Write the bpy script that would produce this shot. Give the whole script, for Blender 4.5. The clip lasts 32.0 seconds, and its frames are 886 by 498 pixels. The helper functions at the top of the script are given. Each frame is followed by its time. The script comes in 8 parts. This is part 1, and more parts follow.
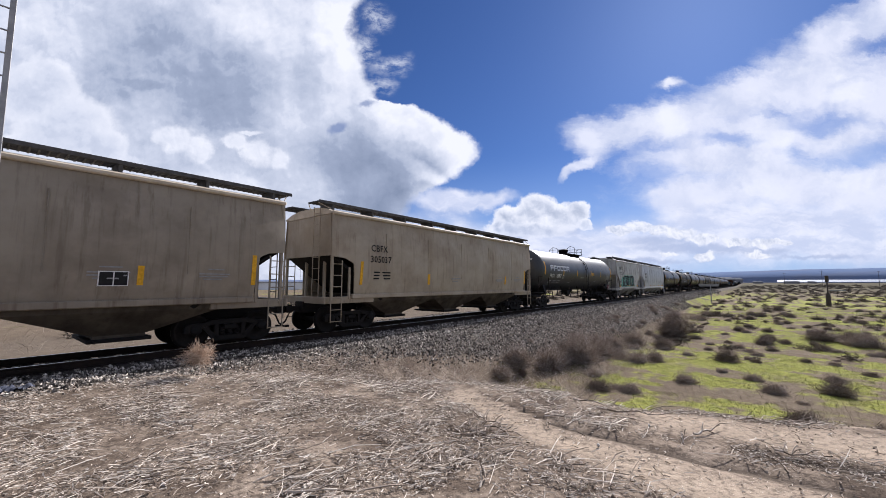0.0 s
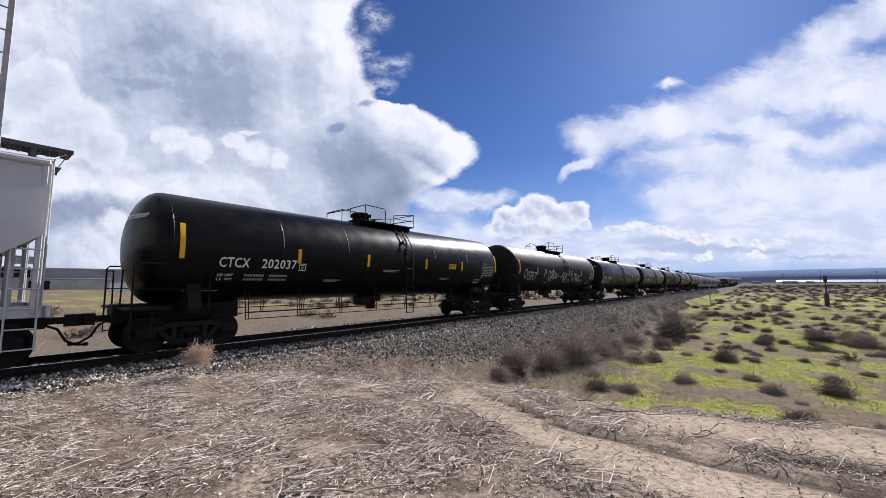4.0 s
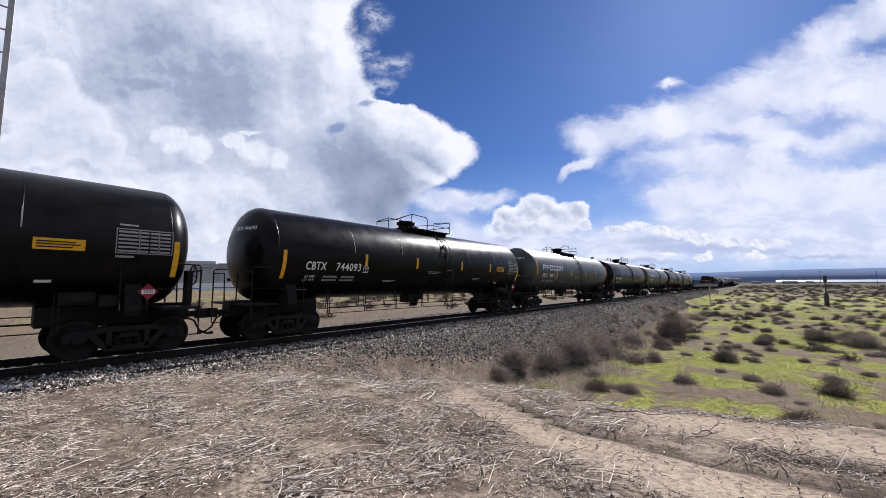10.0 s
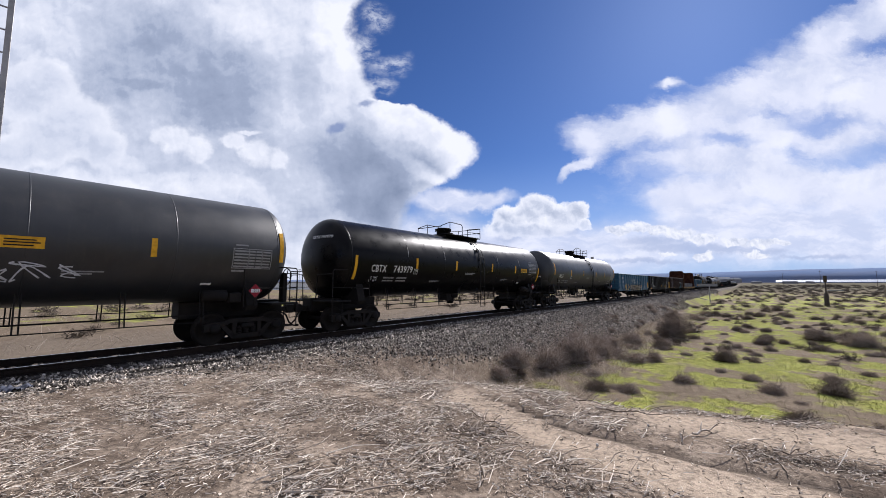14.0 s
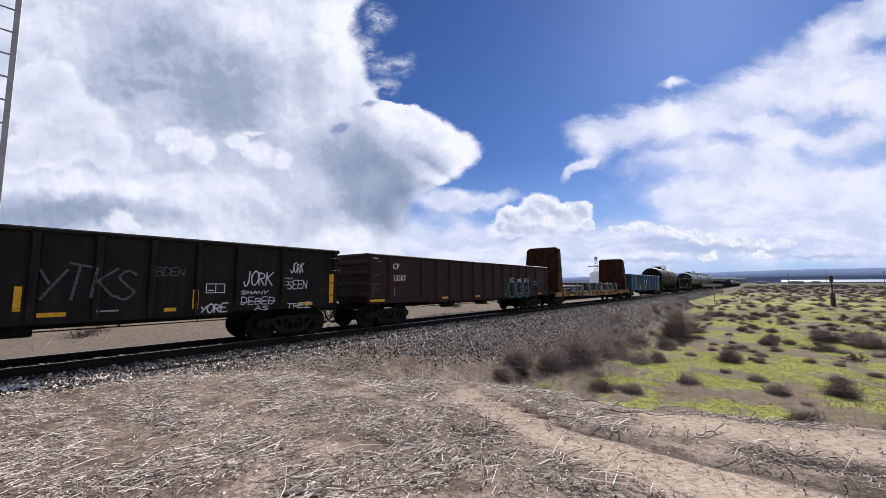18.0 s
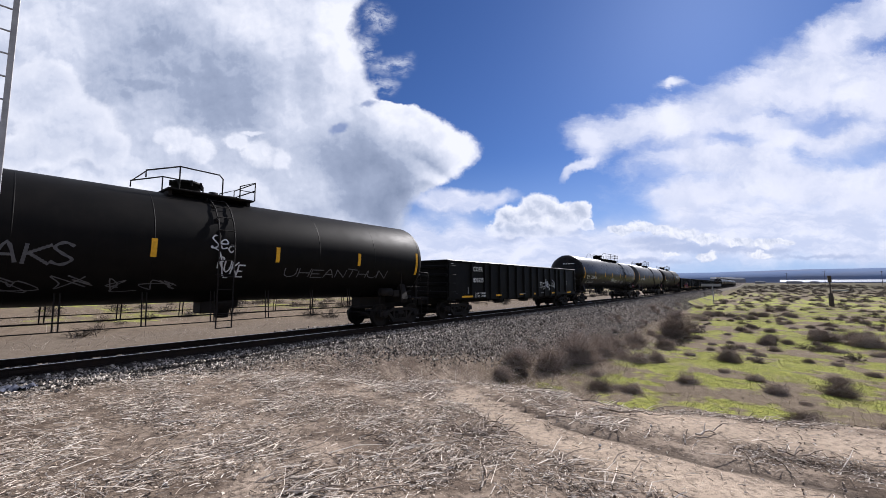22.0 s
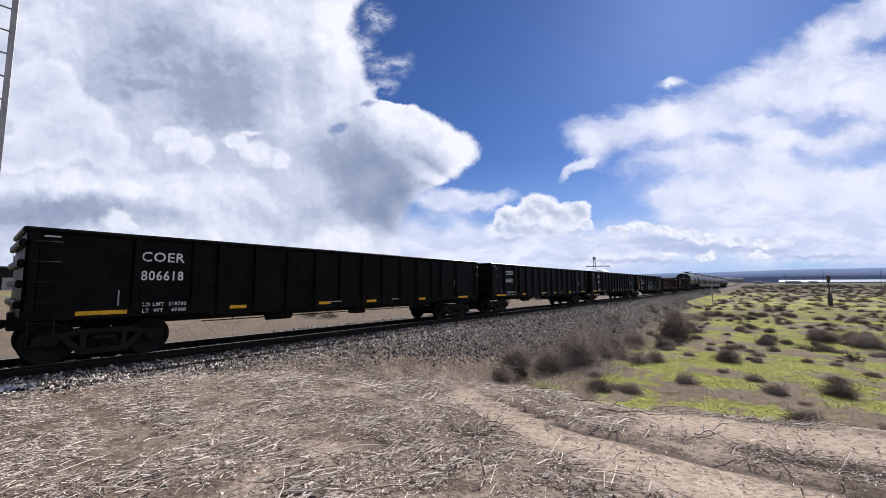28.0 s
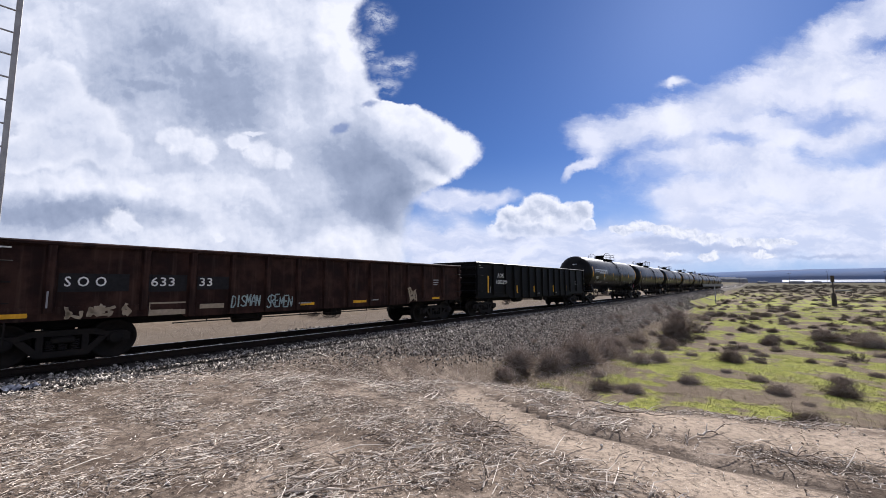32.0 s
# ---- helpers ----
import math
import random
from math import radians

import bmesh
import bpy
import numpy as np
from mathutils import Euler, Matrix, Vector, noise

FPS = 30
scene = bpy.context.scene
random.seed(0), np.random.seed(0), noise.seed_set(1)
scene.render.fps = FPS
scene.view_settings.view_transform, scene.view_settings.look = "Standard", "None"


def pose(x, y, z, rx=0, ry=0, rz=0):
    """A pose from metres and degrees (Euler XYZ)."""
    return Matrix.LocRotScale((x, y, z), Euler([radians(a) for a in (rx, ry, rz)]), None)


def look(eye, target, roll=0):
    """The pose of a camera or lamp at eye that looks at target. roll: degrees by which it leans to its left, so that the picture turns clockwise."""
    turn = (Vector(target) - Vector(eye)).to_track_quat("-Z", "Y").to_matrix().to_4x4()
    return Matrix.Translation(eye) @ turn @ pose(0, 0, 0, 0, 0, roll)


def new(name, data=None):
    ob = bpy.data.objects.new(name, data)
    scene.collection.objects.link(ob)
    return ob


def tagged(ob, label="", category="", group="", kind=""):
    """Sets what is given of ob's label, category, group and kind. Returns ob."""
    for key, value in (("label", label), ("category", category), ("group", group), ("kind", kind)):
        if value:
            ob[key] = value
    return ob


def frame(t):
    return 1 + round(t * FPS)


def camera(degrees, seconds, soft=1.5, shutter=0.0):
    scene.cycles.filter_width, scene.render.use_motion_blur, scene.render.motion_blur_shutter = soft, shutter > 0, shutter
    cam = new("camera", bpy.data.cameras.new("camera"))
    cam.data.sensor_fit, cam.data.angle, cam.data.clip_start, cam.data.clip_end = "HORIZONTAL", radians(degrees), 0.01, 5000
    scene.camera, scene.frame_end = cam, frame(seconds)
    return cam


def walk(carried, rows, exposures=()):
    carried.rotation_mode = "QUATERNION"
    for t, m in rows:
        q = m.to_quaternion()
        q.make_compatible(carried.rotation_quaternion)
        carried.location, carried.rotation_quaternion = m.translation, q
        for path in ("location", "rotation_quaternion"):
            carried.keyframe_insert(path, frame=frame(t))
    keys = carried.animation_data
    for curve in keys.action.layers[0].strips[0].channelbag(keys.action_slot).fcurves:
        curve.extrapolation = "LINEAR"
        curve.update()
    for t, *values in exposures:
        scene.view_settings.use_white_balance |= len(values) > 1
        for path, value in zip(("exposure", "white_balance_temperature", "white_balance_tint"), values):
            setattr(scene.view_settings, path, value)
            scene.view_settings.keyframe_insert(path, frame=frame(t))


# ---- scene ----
# ---- camera, sun and sky: the values to tune ----
EXPOSURE, SUN_POWER, SKY_POWER = 0.8, 5.0, 0.60
SKY_TINT = (0.036, 0.048, 0.070)
CLOUD_WHITE, CLOUD_LIGHT, CLOUD_MID, CLOUD_DARK = (0.90, 0.91, 0.93), (0.64, 0.68, 0.76), (0.375, 0.43, 0.54), (0.23, 0.28, 0.38)
VEIL_COL, HAZE = (0.80, 0.82, 0.89), (0.42, 0.56, 0.82)
SKY_TILT = radians(5.23)
# cloud banks on a plane of the sky that faces north: place, half sizes, lean and, where given, weight
EDGE = [(-0.058, -0.107), (0.046, -0.101), (0.102, -0.089), (0.132, -0.076), (0.144, -0.062), (0.157, -0.027), (0.182, 0.019), (0.209, 0.059),
        (0.236, 0.086), (0.262, 0.096), (0.289, 0.08), (0.313, 0.041), (0.336, 0.001), (0.363, -0.047), (0.381, -0.101), (0.393, -0.172),
        (0.416, -0.181), (0.446, -0.196), (0.487, -0.213), (0.52, -0.213), (0.564, -0.237), (0.609, -0.231), (0.653, -0.21)]
HOLES = [(-0.201, 0.381, 0.033, 0.01, 0.3), (-0.277, 0.316, 0.033, 0.018, 0.5), (-0.213, 0.636, 0.027, 0.015, 0.6), (-0.172, 0.561, 0.021, 0.03, 0.4)]
WISPS = [(-0.139, 0.487, 0.062, 0.03, 0.3), (-0.166, 0.428, 0.05, 0.033, 0.2), (-0.178, 0.612, 0.039, 0.05, 0.9), (-0.199, 0.527, 0.033, 0.059, 0)]
CORE = [(-0.584, 0.409, 0.133, 0.111, 0, 1.0), (-0.821, 0.49, 0.133, 0.089, 0.2, 0.75), (-0.184, 0.164, 0.111, 0.104, 0, 1.15), (-0.124, 0.083, 0.067, 0.081, 0, 0.8),
        (-0.058, 0.224, 0.074, 0.052, -0.4, 0.45), (-0.273, 0.253, 0.089, 0.074, 0, 0.8), (-0.806, 0.439, 0.059, 0.015, 0, 0.5), (-0.658, 0.564, 0.178, 0.052, -0.2, 0.55),
        (-0.332, 0.431, 0.059, 0.074, 0, 0.35), (-0.999, 0.098, 0.252, 0.039, 0, 1.1), (-0.421, 0.09, 0.133, 0.067, 0, 0.35), (-0.332, 0.564, 0.044, 0.104, 0, 0.25)]
GLOW = [(-0.287, 0.52, 0.067, 0.178, 0, 0.9), (-0.08, 0.335, 0.133, 0.047, -0.45, 1.0), (0.046, 0.261, 0.056, 0.059, 0, 0.9), (-0.458, 0.594, 0.178, 0.074, 0, 0.7),
        (-1.028, 0.164, 0.207, 0.033, 0, 0.5), (-0.673, 0.15, 0.296, 0.052, 0, 0.55), (-0.213, 0.016, 0.133, 0.059, 0, 0.6), (-0.569, 0.001, 0.444, 0.074, 0, 0.45),
        (-1.073, 0.609, 0.133, 0.074, 0, 0.4), (-0.021, 0.179, 0.104, 0.021, -0.55, 0.8), (-0.969, 0.505, 0.133, 0.059, 0.3, 0.35)]
HEAPS = [(-0.999, 0.305, 0.156, 0.111, 0.1), (-1.073, 0.416, 0.133, 0.096, 0), (-0.902, 0.265, 0.077, 0.067, -0.3), (-1.132, 0.253, 0.133, 0.059, 0)]
PUFFS = [(-0.702, 0.29, 0.059, 0.044, 0), (-0.643, 0.265, 0.05, 0.041, -0.3), (-0.739, 0.298, 0.036, 0.03, 0.3), (-0.547, 0.283, 0.039, 0.027, -0.2),
         (-0.487, 0.253, 0.059, 0.039, -0.25), (-0.433, 0.239, 0.033, 0.036, 0), (-0.51, 0.304, 0.039, 0.01, 0.1), (-0.865, 0.073, 0.05, 0.039, -0.3),
         (-0.824, 0.058, 0.027, 0.018, -0.2), (-0.601, 0.034, 0.025, 0.013, -0.4), (-0.287, 0.013, 0.03, 0.021, 0)]
FAR = [(0.179, 0.081, 0.062, 0.036, 0.3), (0.246, 0.102, 0.065, 0.044, 0), (0.308, 0.084, 0.053, 0.039, 0), (0.353, 0.093, 0.036, 0.036, 0),
       (0.373, 0.064, 0.021, 0.018, 0), (0.216, 0.049, 0.119, 0.024, 0), (0.142, 0.064, 0.03, 0.015, 0.4)]
VEILS = [(0.394, 0.29, 0.068, 0.05, -0.5), (0.476, 0.31, 0.119, 0.044, 0.1), (0.631, 0.33, 0.163, 0.059, 0.15), (0.779, 0.387, 0.163, 0.071, 0.35),
         (0.957, 0.446, 0.178, 0.089, 0.35), (1.12, 0.401, 0.133, 0.104, 0.3), (1.031, 0.561, 0.141, 0.053, 0.4), (1.15, 0.594, 0.104, 0.067, 0.5),
         (0.75, 0.231, 0.252, 0.071, 0.05), (0.883, 0.164, 0.326, 0.089, 0), (1.09, 0.15, 0.237, 0.089, 0), (0.587, 0.132, 0.074, 0.039, 0.1),
         (0.587, 0.431, 0.039, 0.019, 0.25),
         (0.839, 0.298, 0.281, 0.059, 0.05), (1.061, 0.29, 0.193, 0.067, 0), (0.676, 0.135, 0.163, 0.053, 0)]
LOW = [(0.32, 0.001, 0.474, 0.077, 0), (0.839, 0.046, 0.385, 0.089, 0), (-0.006, 0.031, 0.104, 0.074, 0.2), (0.098, 0.12, 0.089, 0.021, 0.15),
       (1.061, 0.016, 0.222, 0.074, 0), (0.35, 0.209, 0.053, 0.013, 0.6),
       (0.009, 0.123, 0.107, 0.03, 0), (-0.036, 0.001, 0.104, 0.089, 0), (0.098, -0.006, 0.193, 0.074, 0)]
GAPS = [(1.105, 0.256, 0.104, 0.036, 0.2), (0.987, 0.335, 0.104, 0.021, 0.1), (0.75, 0.283, 0.074, 0.018, 0), (0.542, 0.187, 0.062, 0.033, 0.3),
        (0.498, 0.105, 0.081, 0.03, 0), (-0.018, 0.073, 0.05, 0.021, 0), (1.15, 0.513, 0.074, 0.015, 0.1), (0.764, 0.498, 0.119, 0.03, 0.3)]
CHAIN = [(0.461, 0.049, 0.036, 0.015, 0), (0.513, 0.058, 0.039, 0.019, 0), (0.564, 0.049, 0.039, 0.016, 0), (0.616, 0.04, 0.05, 0.016, 0),
         (0.676, 0.025, 0.053, 0.015, 0), (0.764, 0.019, 0.044, 0.013, 0), (0.831, 0.01, 0.039, 0.013, 0), (0.883, 0.019, 0.033, 0.009, 0),
         (0.68, -0.019, 0.033, 0.013, 0), (0.587, -0.01, 0.03, 0.007, 0), (0.824, -0.016, 0.036, 0.01, 0)]
SHADOW = [(0.542, 0.019, 0.104, 0.013, 0), (0.705, 0.001, 0.133, 0.013, 0), (0.601, 0.004, 0.133, 0.012, 0), (0.809, -0.007, 0.104, 0.009, 0),
          (0.261, 0.061, 0.089, 0.021, 0), (0.32, 0.058, 0.044, 0.021, 0), (0.483, -0.031, 0.178, 0.007, 0), (0.172, 0.031, 0.039, 0.015, 0),
          (0.972, -0.021, 0.133, 0.007, 0)]

cam = camera(98.53, 32.0, soft=0.6)
CAM_Z, PITCH = 1.75, 5.23
# small turns of the carried camera: seconds, degrees to the left
SWAY = [(0, 0.13), (1.5, 0.04), (3.5, 0.02), (5.5, 0), (14.5, 0), (16.5, 0.26), (18, 0.47), (20, 0.42), (22, 0.34), (23.5, 0.26), (27.5, 0.25),
        (30, 0.26), (31, 0.5), (32, 0.55)]
walk(cam, [(t, pose(0, 0, CAM_Z, 90 + PITCH, 0, a)) for t, a in SWAY], [(0, EXPOSURE, 6080, 15), (32, EXPOSURE, 6080, 15)])

# ---- sun and sky ----
SUN_AZ, SUN_EL = radians(35.5), radians(34.5)      # clockwise from +y, above the horizon
sun_dir = Vector((math.sin(SUN_AZ) * math.cos(SUN_EL), math.cos(SUN_AZ) * math.cos(SUN_EL), math.sin(SUN_EL)))
sun = new("sun", bpy.data.lights.new("sun", "SUN"))
sun.data.energy, sun.data.angle, sun.data.color = SUN_POWER, radians(0.6), (1.0, 0.95, 0.87)
sun.matrix_world = look(sun_dir * 50, (0, 0, 0))


class Nodes:
    """Short hand for building node trees."""

    def __init__(self, tree):
        self.t = tree
        tree.nodes.clear()

    def n(self, kind, op="", clamp=False):
        node = self.t.nodes.new(kind)
        if op:
            node.operation = op
        if clamp:
            node.use_clamp = True
        return node

    def put(self, socket, value):
        if isinstance(value, bpy.types.NodeSocket):
            self.t.links.new(value, socket)
        elif value is not None:
            if socket.type == "RGBA" and len(value) == 3:
                value = (*value, 1)
            socket.default_value = value

    def math(self, op, a, b=None, c=None, clamp=False):
        node = self.n("ShaderNodeMath", op, clamp)
        for i, x in enumerate((a, b, c)):
            if x is not None:
                self.put(node.inputs[i], x)
        return node.outputs[0]

    def vec(self, op, a, b=None, out=0):
        node = self.n("ShaderNodeVectorMath", op)
        self.put(node.inputs[0], a)
        if b is not None:
            self.put(node.inputs[1], b)
        return node.outputs[out]

    def noise(self, vector, scale, detail=4.0, rough=0.55, distort=0.0, out="Fac", lac=2.0):
        node = self.n("ShaderNodeTexNoise")
        for key, value in (("Vector", vector), ("Scale", scale), ("Detail", detail), ("Roughness", rough), ("Distortion", distort), ("Lacunarity", lac)):
            if value is not None:
                self.put(node.inputs[key], value)
        return node.outputs[out]

    def ramp(self, value, a, b, lo=0.0, hi=1.0, smooth=True):
        node = self.n("ShaderNodeMapRange")
        node.interpolation_type = "SMOOTHSTEP" if smooth else "LINEAR"
        for i, x in enumerate((value, a, b, lo, hi)):
            self.put(node.inputs[i], x)
        return node.outputs[0]

    def mix(self, fac, a, b, blend="MIX"):
        node = self.n("ShaderNodeMix")
        node.data_type, node.blend_type = "RGBA", blend
        self.put(node.inputs[0], fac)
        self.put(node.inputs[6], a)
        self.put(node.inputs[7], b)
        return node.outputs[2]

    def xyz(self, x, y, z=0.0):
        node = self.n("ShaderNodeCombineXYZ")
        for i, v in enumerate((x, y, z)):
            self.put(node.inputs[i], v)
        return node.outputs[0]


def sky_world():
    world = bpy.data.worlds.new("sky")
    scene.world = world
    world.use_nodes = True
    g = Nodes(world.node_tree)
    out = g.n("ShaderNodeOutputWorld")
    sky = g.n("ShaderNodeTexSky")
    sky.sky_type, sky.sun_disc, sky.sun_elevation, sky.sun_rotation = "NISHITA", False, SUN_EL, SUN_AZ
    sky.altitude, sky.air_density, sky.dust_density, sky.ozone_density = 100, 1.0, 0.25, 4.0
    d = g.n("ShaderNodeTexCoord").outputs["Generated"]
    sep = g.n("ShaderNodeSeparateXYZ")
    g.put(sep.inputs[0], d)
    X, Y, Z = sep.outputs
    el = g.math("ARCSINE", Z)
    # the plane of the sky: u to the east, v up
    ahead = g.math("ADD", g.math("MULTIPLY", Y, math.cos(SKY_TILT)), g.math("MULTIPLY", Z, math.sin(SKY_TILT)))
    rise = g.math("SUBTRACT", g.math("MULTIPLY", Z, math.cos(SKY_TILT)), g.math("MULTIPLY", Y, math.sin(SKY_TILT)))
    depth = g.math("MAXIMUM", ahead, 0.06)
    p = g.xyz(g.math("DIVIDE", X, depth), g.math("DIVIDE", rise, depth))

    def bent(scale, amount, detail=7.0, rough=0.6, shape=(1, 1, 1)):
        w = g.noise(g.vec("MULTIPLY", p, shape), scale, detail, rough, out="Color")
        return g.vec("ADD", p, g.vec("MULTIPLY", g.vec("SUBTRACT", w, (0.5, 0.5, 0.5)), (amount, amount, 0)))

    pw, pf, ps = bent(7.0, 0.10), bent(22.0, 0.040, 6.0, 0.62), bent(4.5, 0.13, 8.0, 0.68, (1.0, 1.5, 1))
    fine = g.math("SUBTRACT", g.noise(p, 30.0, 7.0, 0.62), 0.5)

    def relief(q, scale, detail=6.0):
        """Bright where a bulge faces the sun, up and to the east."""
        a, b = g.noise(q, scale, detail, 0.55), g.noise(g.vec("ADD", q, (0.10 / scale, 0.16 / scale, 0)), scale, detail, 0.55)
        return g.math("SUBTRACT", a, b)

    def blob(q, a, e, ra, re, lean=0.0):
        """Closeness to a cloud: 1 in the middle, 0 on the rim."""
        m = g.n("ShaderNodeTexGradient")
        m.gradient_type = "SPHERICAL"
        g.put(m.inputs["Vector"], q)
        tm = m.texture_mapping
        tm.vector_type, tm.translation, tm.rotation, tm.scale = "TEXTURE", (a, e, 0), (0, 0, lean), (2 * ra, 2 * re, 1)
        return g.math("MULTIPLY_ADD", m.outputs["Fac"], 2.0, -1.0)

    def union(q, rows, soft=0.25):
        v = blob(q, *rows[0])
        for b in rows[1:]:
            v = g.math("SMOOTH_MAX", v, blob(q, *b), soft)
        return v

    def total(q, rows):
        """Sum of soft patches, each with its weight."""
        v = None
        for *b, w in rows:
            x = g.ramp(blob(q, *b), -0.55, 0.65, 0.0, w)
            v = x if v is None else g.math("ADD", v, x)
        return v

    # the great bank to the west ends along a curve
    def curve_edge(q):
        s = g.n("ShaderNodeSeparateXYZ")
        g.put(s.inputs[0], q)
        c = g.n("ShaderNodeFloatCurve")
        v0, v1, u0, u1 = EDGE[0][0], EDGE[-1][0], -0.3, 0.2
        cv = c.mapping.curves[0]
        for i, (v, u) in enumerate(EDGE):
            at_ = ((v - v0) / (v1 - v0), (u - u0) / (u1 - u0))
            if i in (0, len(EDGE) - 1):
                cv.points[0 if i == 0 else -1].location = at_
            else:
                cv.points.new(*at_)
        c.mapping.update()
        g.put(c.inputs["Value"], g.ramp(s.outputs[1], v0, v1, smooth=False))
        return g.math("SUBTRACT", g.math("MULTIPLY_ADD", c.outputs[0], u1 - u0, u0), s.outputs[0])

    bank = curve_edge(bent(16.0, 0.045, 8.0, 0.65))
    bank = g.math("ADD", bank, g.math("MULTIPLY", fine, 0.03))
    holes = g.ramp(union(pf, HOLES, 0.05), -0.1, 0.7)
    bank_mask = g.math("MULTIPLY", g.ramp(bank, -0.010, 0.026), g.math("SUBTRACT", 1.0, g.math("MULTIPLY", holes, 0.55)))
    wisps = g.math("MULTIPLY", g.ramp(union(pw, WISPS, 0.1), -0.2, 0.8, 0.0, 0.85), g.ramp(g.noise(g.vec("MULTIPLY", pf, (1, 2.2, 1)), 16.0, 7.0, 0.7), 0.36, 0.66))
    # light and shade inside it
    tone = g.math("SUBTRACT", total(pw, GLOW), total(pw, CORE))
    tone = g.math("MULTIPLY_ADD", tone, 0.40, 0.62)
    tone = g.math("ADD", tone, g.math("MULTIPLY", relief(pw, 5.0), 1.1))
    tone = g.math("ADD", tone, g.math("MULTIPLY", relief(pf, 15.0), 0.55))
    tone = g.math("ADD", tone, g.ramp(bank, 0.0, 0.07, 0.22, 0.0))

    def cloud_colour(t):
        c = g.mix(g.ramp(t, -0.1, 0.36, smooth=False), CLOUD_DARK, CLOUD_MID)
        c = g.mix(g.ramp(t, 0.30, 0.72, smooth=False), c, CLOUD_LIGHT)
        return g.mix(g.ramp(t, 0.68, 1.05, smooth=False), c, CLOUD_WHITE)

    # nearer heaps with crisp rims before the bank
    heap = g.math("ADD", union(pw, HEAPS, 0.15), g.math("MULTIPLY", fine, 0.30))
    heap_tone = g.math("ADD", g.ramp(heap, 0.0, 0.75, 0.96, 0.70), g.math("ADD", g.math("MULTIPLY", relief(pw, 6.0), 0.8), g.math("MULTIPLY", relief(pf, 18.0), 0.3)))
    puff = g.math("ADD", union(pf, PUFFS, 0.12), g.math("MULTIPLY", fine, 0.7))
    puff_tone = g.math("ADD", g.ramp(puff, 0.0, 0.8, 0.98, 0.92), g.math("ADD", g.math("MULTIPLY", relief(pf, 12.0), 0.7), g.math("MULTIPLY", relief(pf, 30.0), 0.35)))
    # thin cloud to the east
    veils = union(ps, VEILS, 0.3)
    streak = g.noise(g.vec("MULTIPLY", ps, (2.2, 5.0, 1)), 2.6, 8.0, 0.66)
    gaps = g.ramp(union(ps, GAPS, 0.2), -0.55, 0.75)
    veil_mask = g.math("MULTIPLY", g.ramp(g.math("ADD", veils, g.math("MULTIPLY", g.math("SUBTRACT", streak, 0.5), 1.5)), -0.50, 0.60), g.math("SUBTRACT", 1.0, g.math("MULTIPLY", gaps, 0.62)))
    low = g.ramp(union(pw, LOW, 0.3), -0.25, 0.50)
    low = g.math("MULTIPLY", low, g.math("SUBTRACT", 1.0, g.math("MULTIPLY", gaps, 0.65)))
    far = g.math("ADD", union(pf, FAR, 0.10), g.math("MULTIPLY", fine, 0.55))
    chain = g.math("ADD", union(pf, CHAIN, 0.10), g.math("MULTIPLY", fine, 1.0))
    shadow = g.ramp(g.math("ADD", union(pf, SHADOW, 0.2), g.math("MULTIPLY", fine, 1.0)), -0.35, 0.7)
    blue = g.vec("MULTIPLY", sky.outputs[0], SKY_TINT)
    # pale air near the horizon
    base = g.mix(g.ramp(el, 0.0, 0.34, 0.7, 0.0), blue, HAZE)
    veil_col = g.mix(g.ramp(g.noise(ps, 6.0, 7.0, 0.6), 0.32, 0.60), (0.60, 0.65, 0.78), VEIL_COL)
    veil_col = g.mix(g.ramp(g.noise(pw, 4.0, 6.0, 0.6), 0.48, 0.68), veil_col, CLOUD_WHITE)
    base = g.mix(g.math("MULTIPLY", veil_mask, 0.96), base, veil_col)
    base = g.mix(g.math("MULTIPLY", low, 0.90), base, g.mix(g.ramp(g.noise(g.vec("MULTIPLY", pw, (1, 3, 1)), 7.0, 6.0, 0.6), 0.38, 0.66), (0.62, 0.67, 0.80), (0.86, 0.87, 0.92)))
    base = g.mix(g.math("MULTIPLY", shadow, 0.62), base, (0.40, 0.47, 0.64))
    base = g.mix(g.ramp(chain, -0.05, 0.28, 0.0, 0.95), base, cloud_colour(g.math("ADD", 0.88, g.math("MULTIPLY", relief(pf, 26.0), 2.0))))
    far_tone = g.math("ADD", g.ramp(far, 0.0, 0.75, 1.05, 0.66), g.math("ADD", g.math("MULTIPLY", relief(pf, 14.0), 1.4), g.math("MULTIPLY", relief(pf, 34.0), 0.45)))
    base = g.mix(g.math("MULTIPLY", g.ramp(far, -0.06, 0.20), g.ramp(el, 0.09, 0.17, 0.25, 1.0)), base, cloud_colour(far_tone))
    base = g.mix(wisps, base, CLOUD_LIGHT)
    base = g.mix(bank_mask, base, cloud_colour(tone))
    base = g.mix(g.ramp(heap, -0.04, 0.22, 0.0, 0.85), base, cloud_colour(heap_tone))
    base = g.mix(g.ramp(puff, -0.05, g.ramp(g.noise(p, 9.0, 3.0), 0.35, 0.65, 0.3, 0.8), 0.0, 0.9), base, cloud_colour(puff_tone))
    # broken cloud over the rest of the sky, behind and beside the view
    round_q = g.vec("MULTIPLY", d, (2.2, 2.2, 3.4))
    side = g.ramp(ahead, 0.50, 0.30)
    rest = g.math("MULTIPLY", g.ramp(g.noise(round_q, 1.0, 6.0, 0.6), 0.40, 0.60), 0.92)
    wide = g.mix(g.ramp(el, 0.0, 0.34, 0.7, 0.0), blue, HAZE)
    base = g.mix(side, base, g.mix(rest, wide, (0.80, 0.82, 0.88)))
    below = g.ramp(Z, -0.02, 0.0)
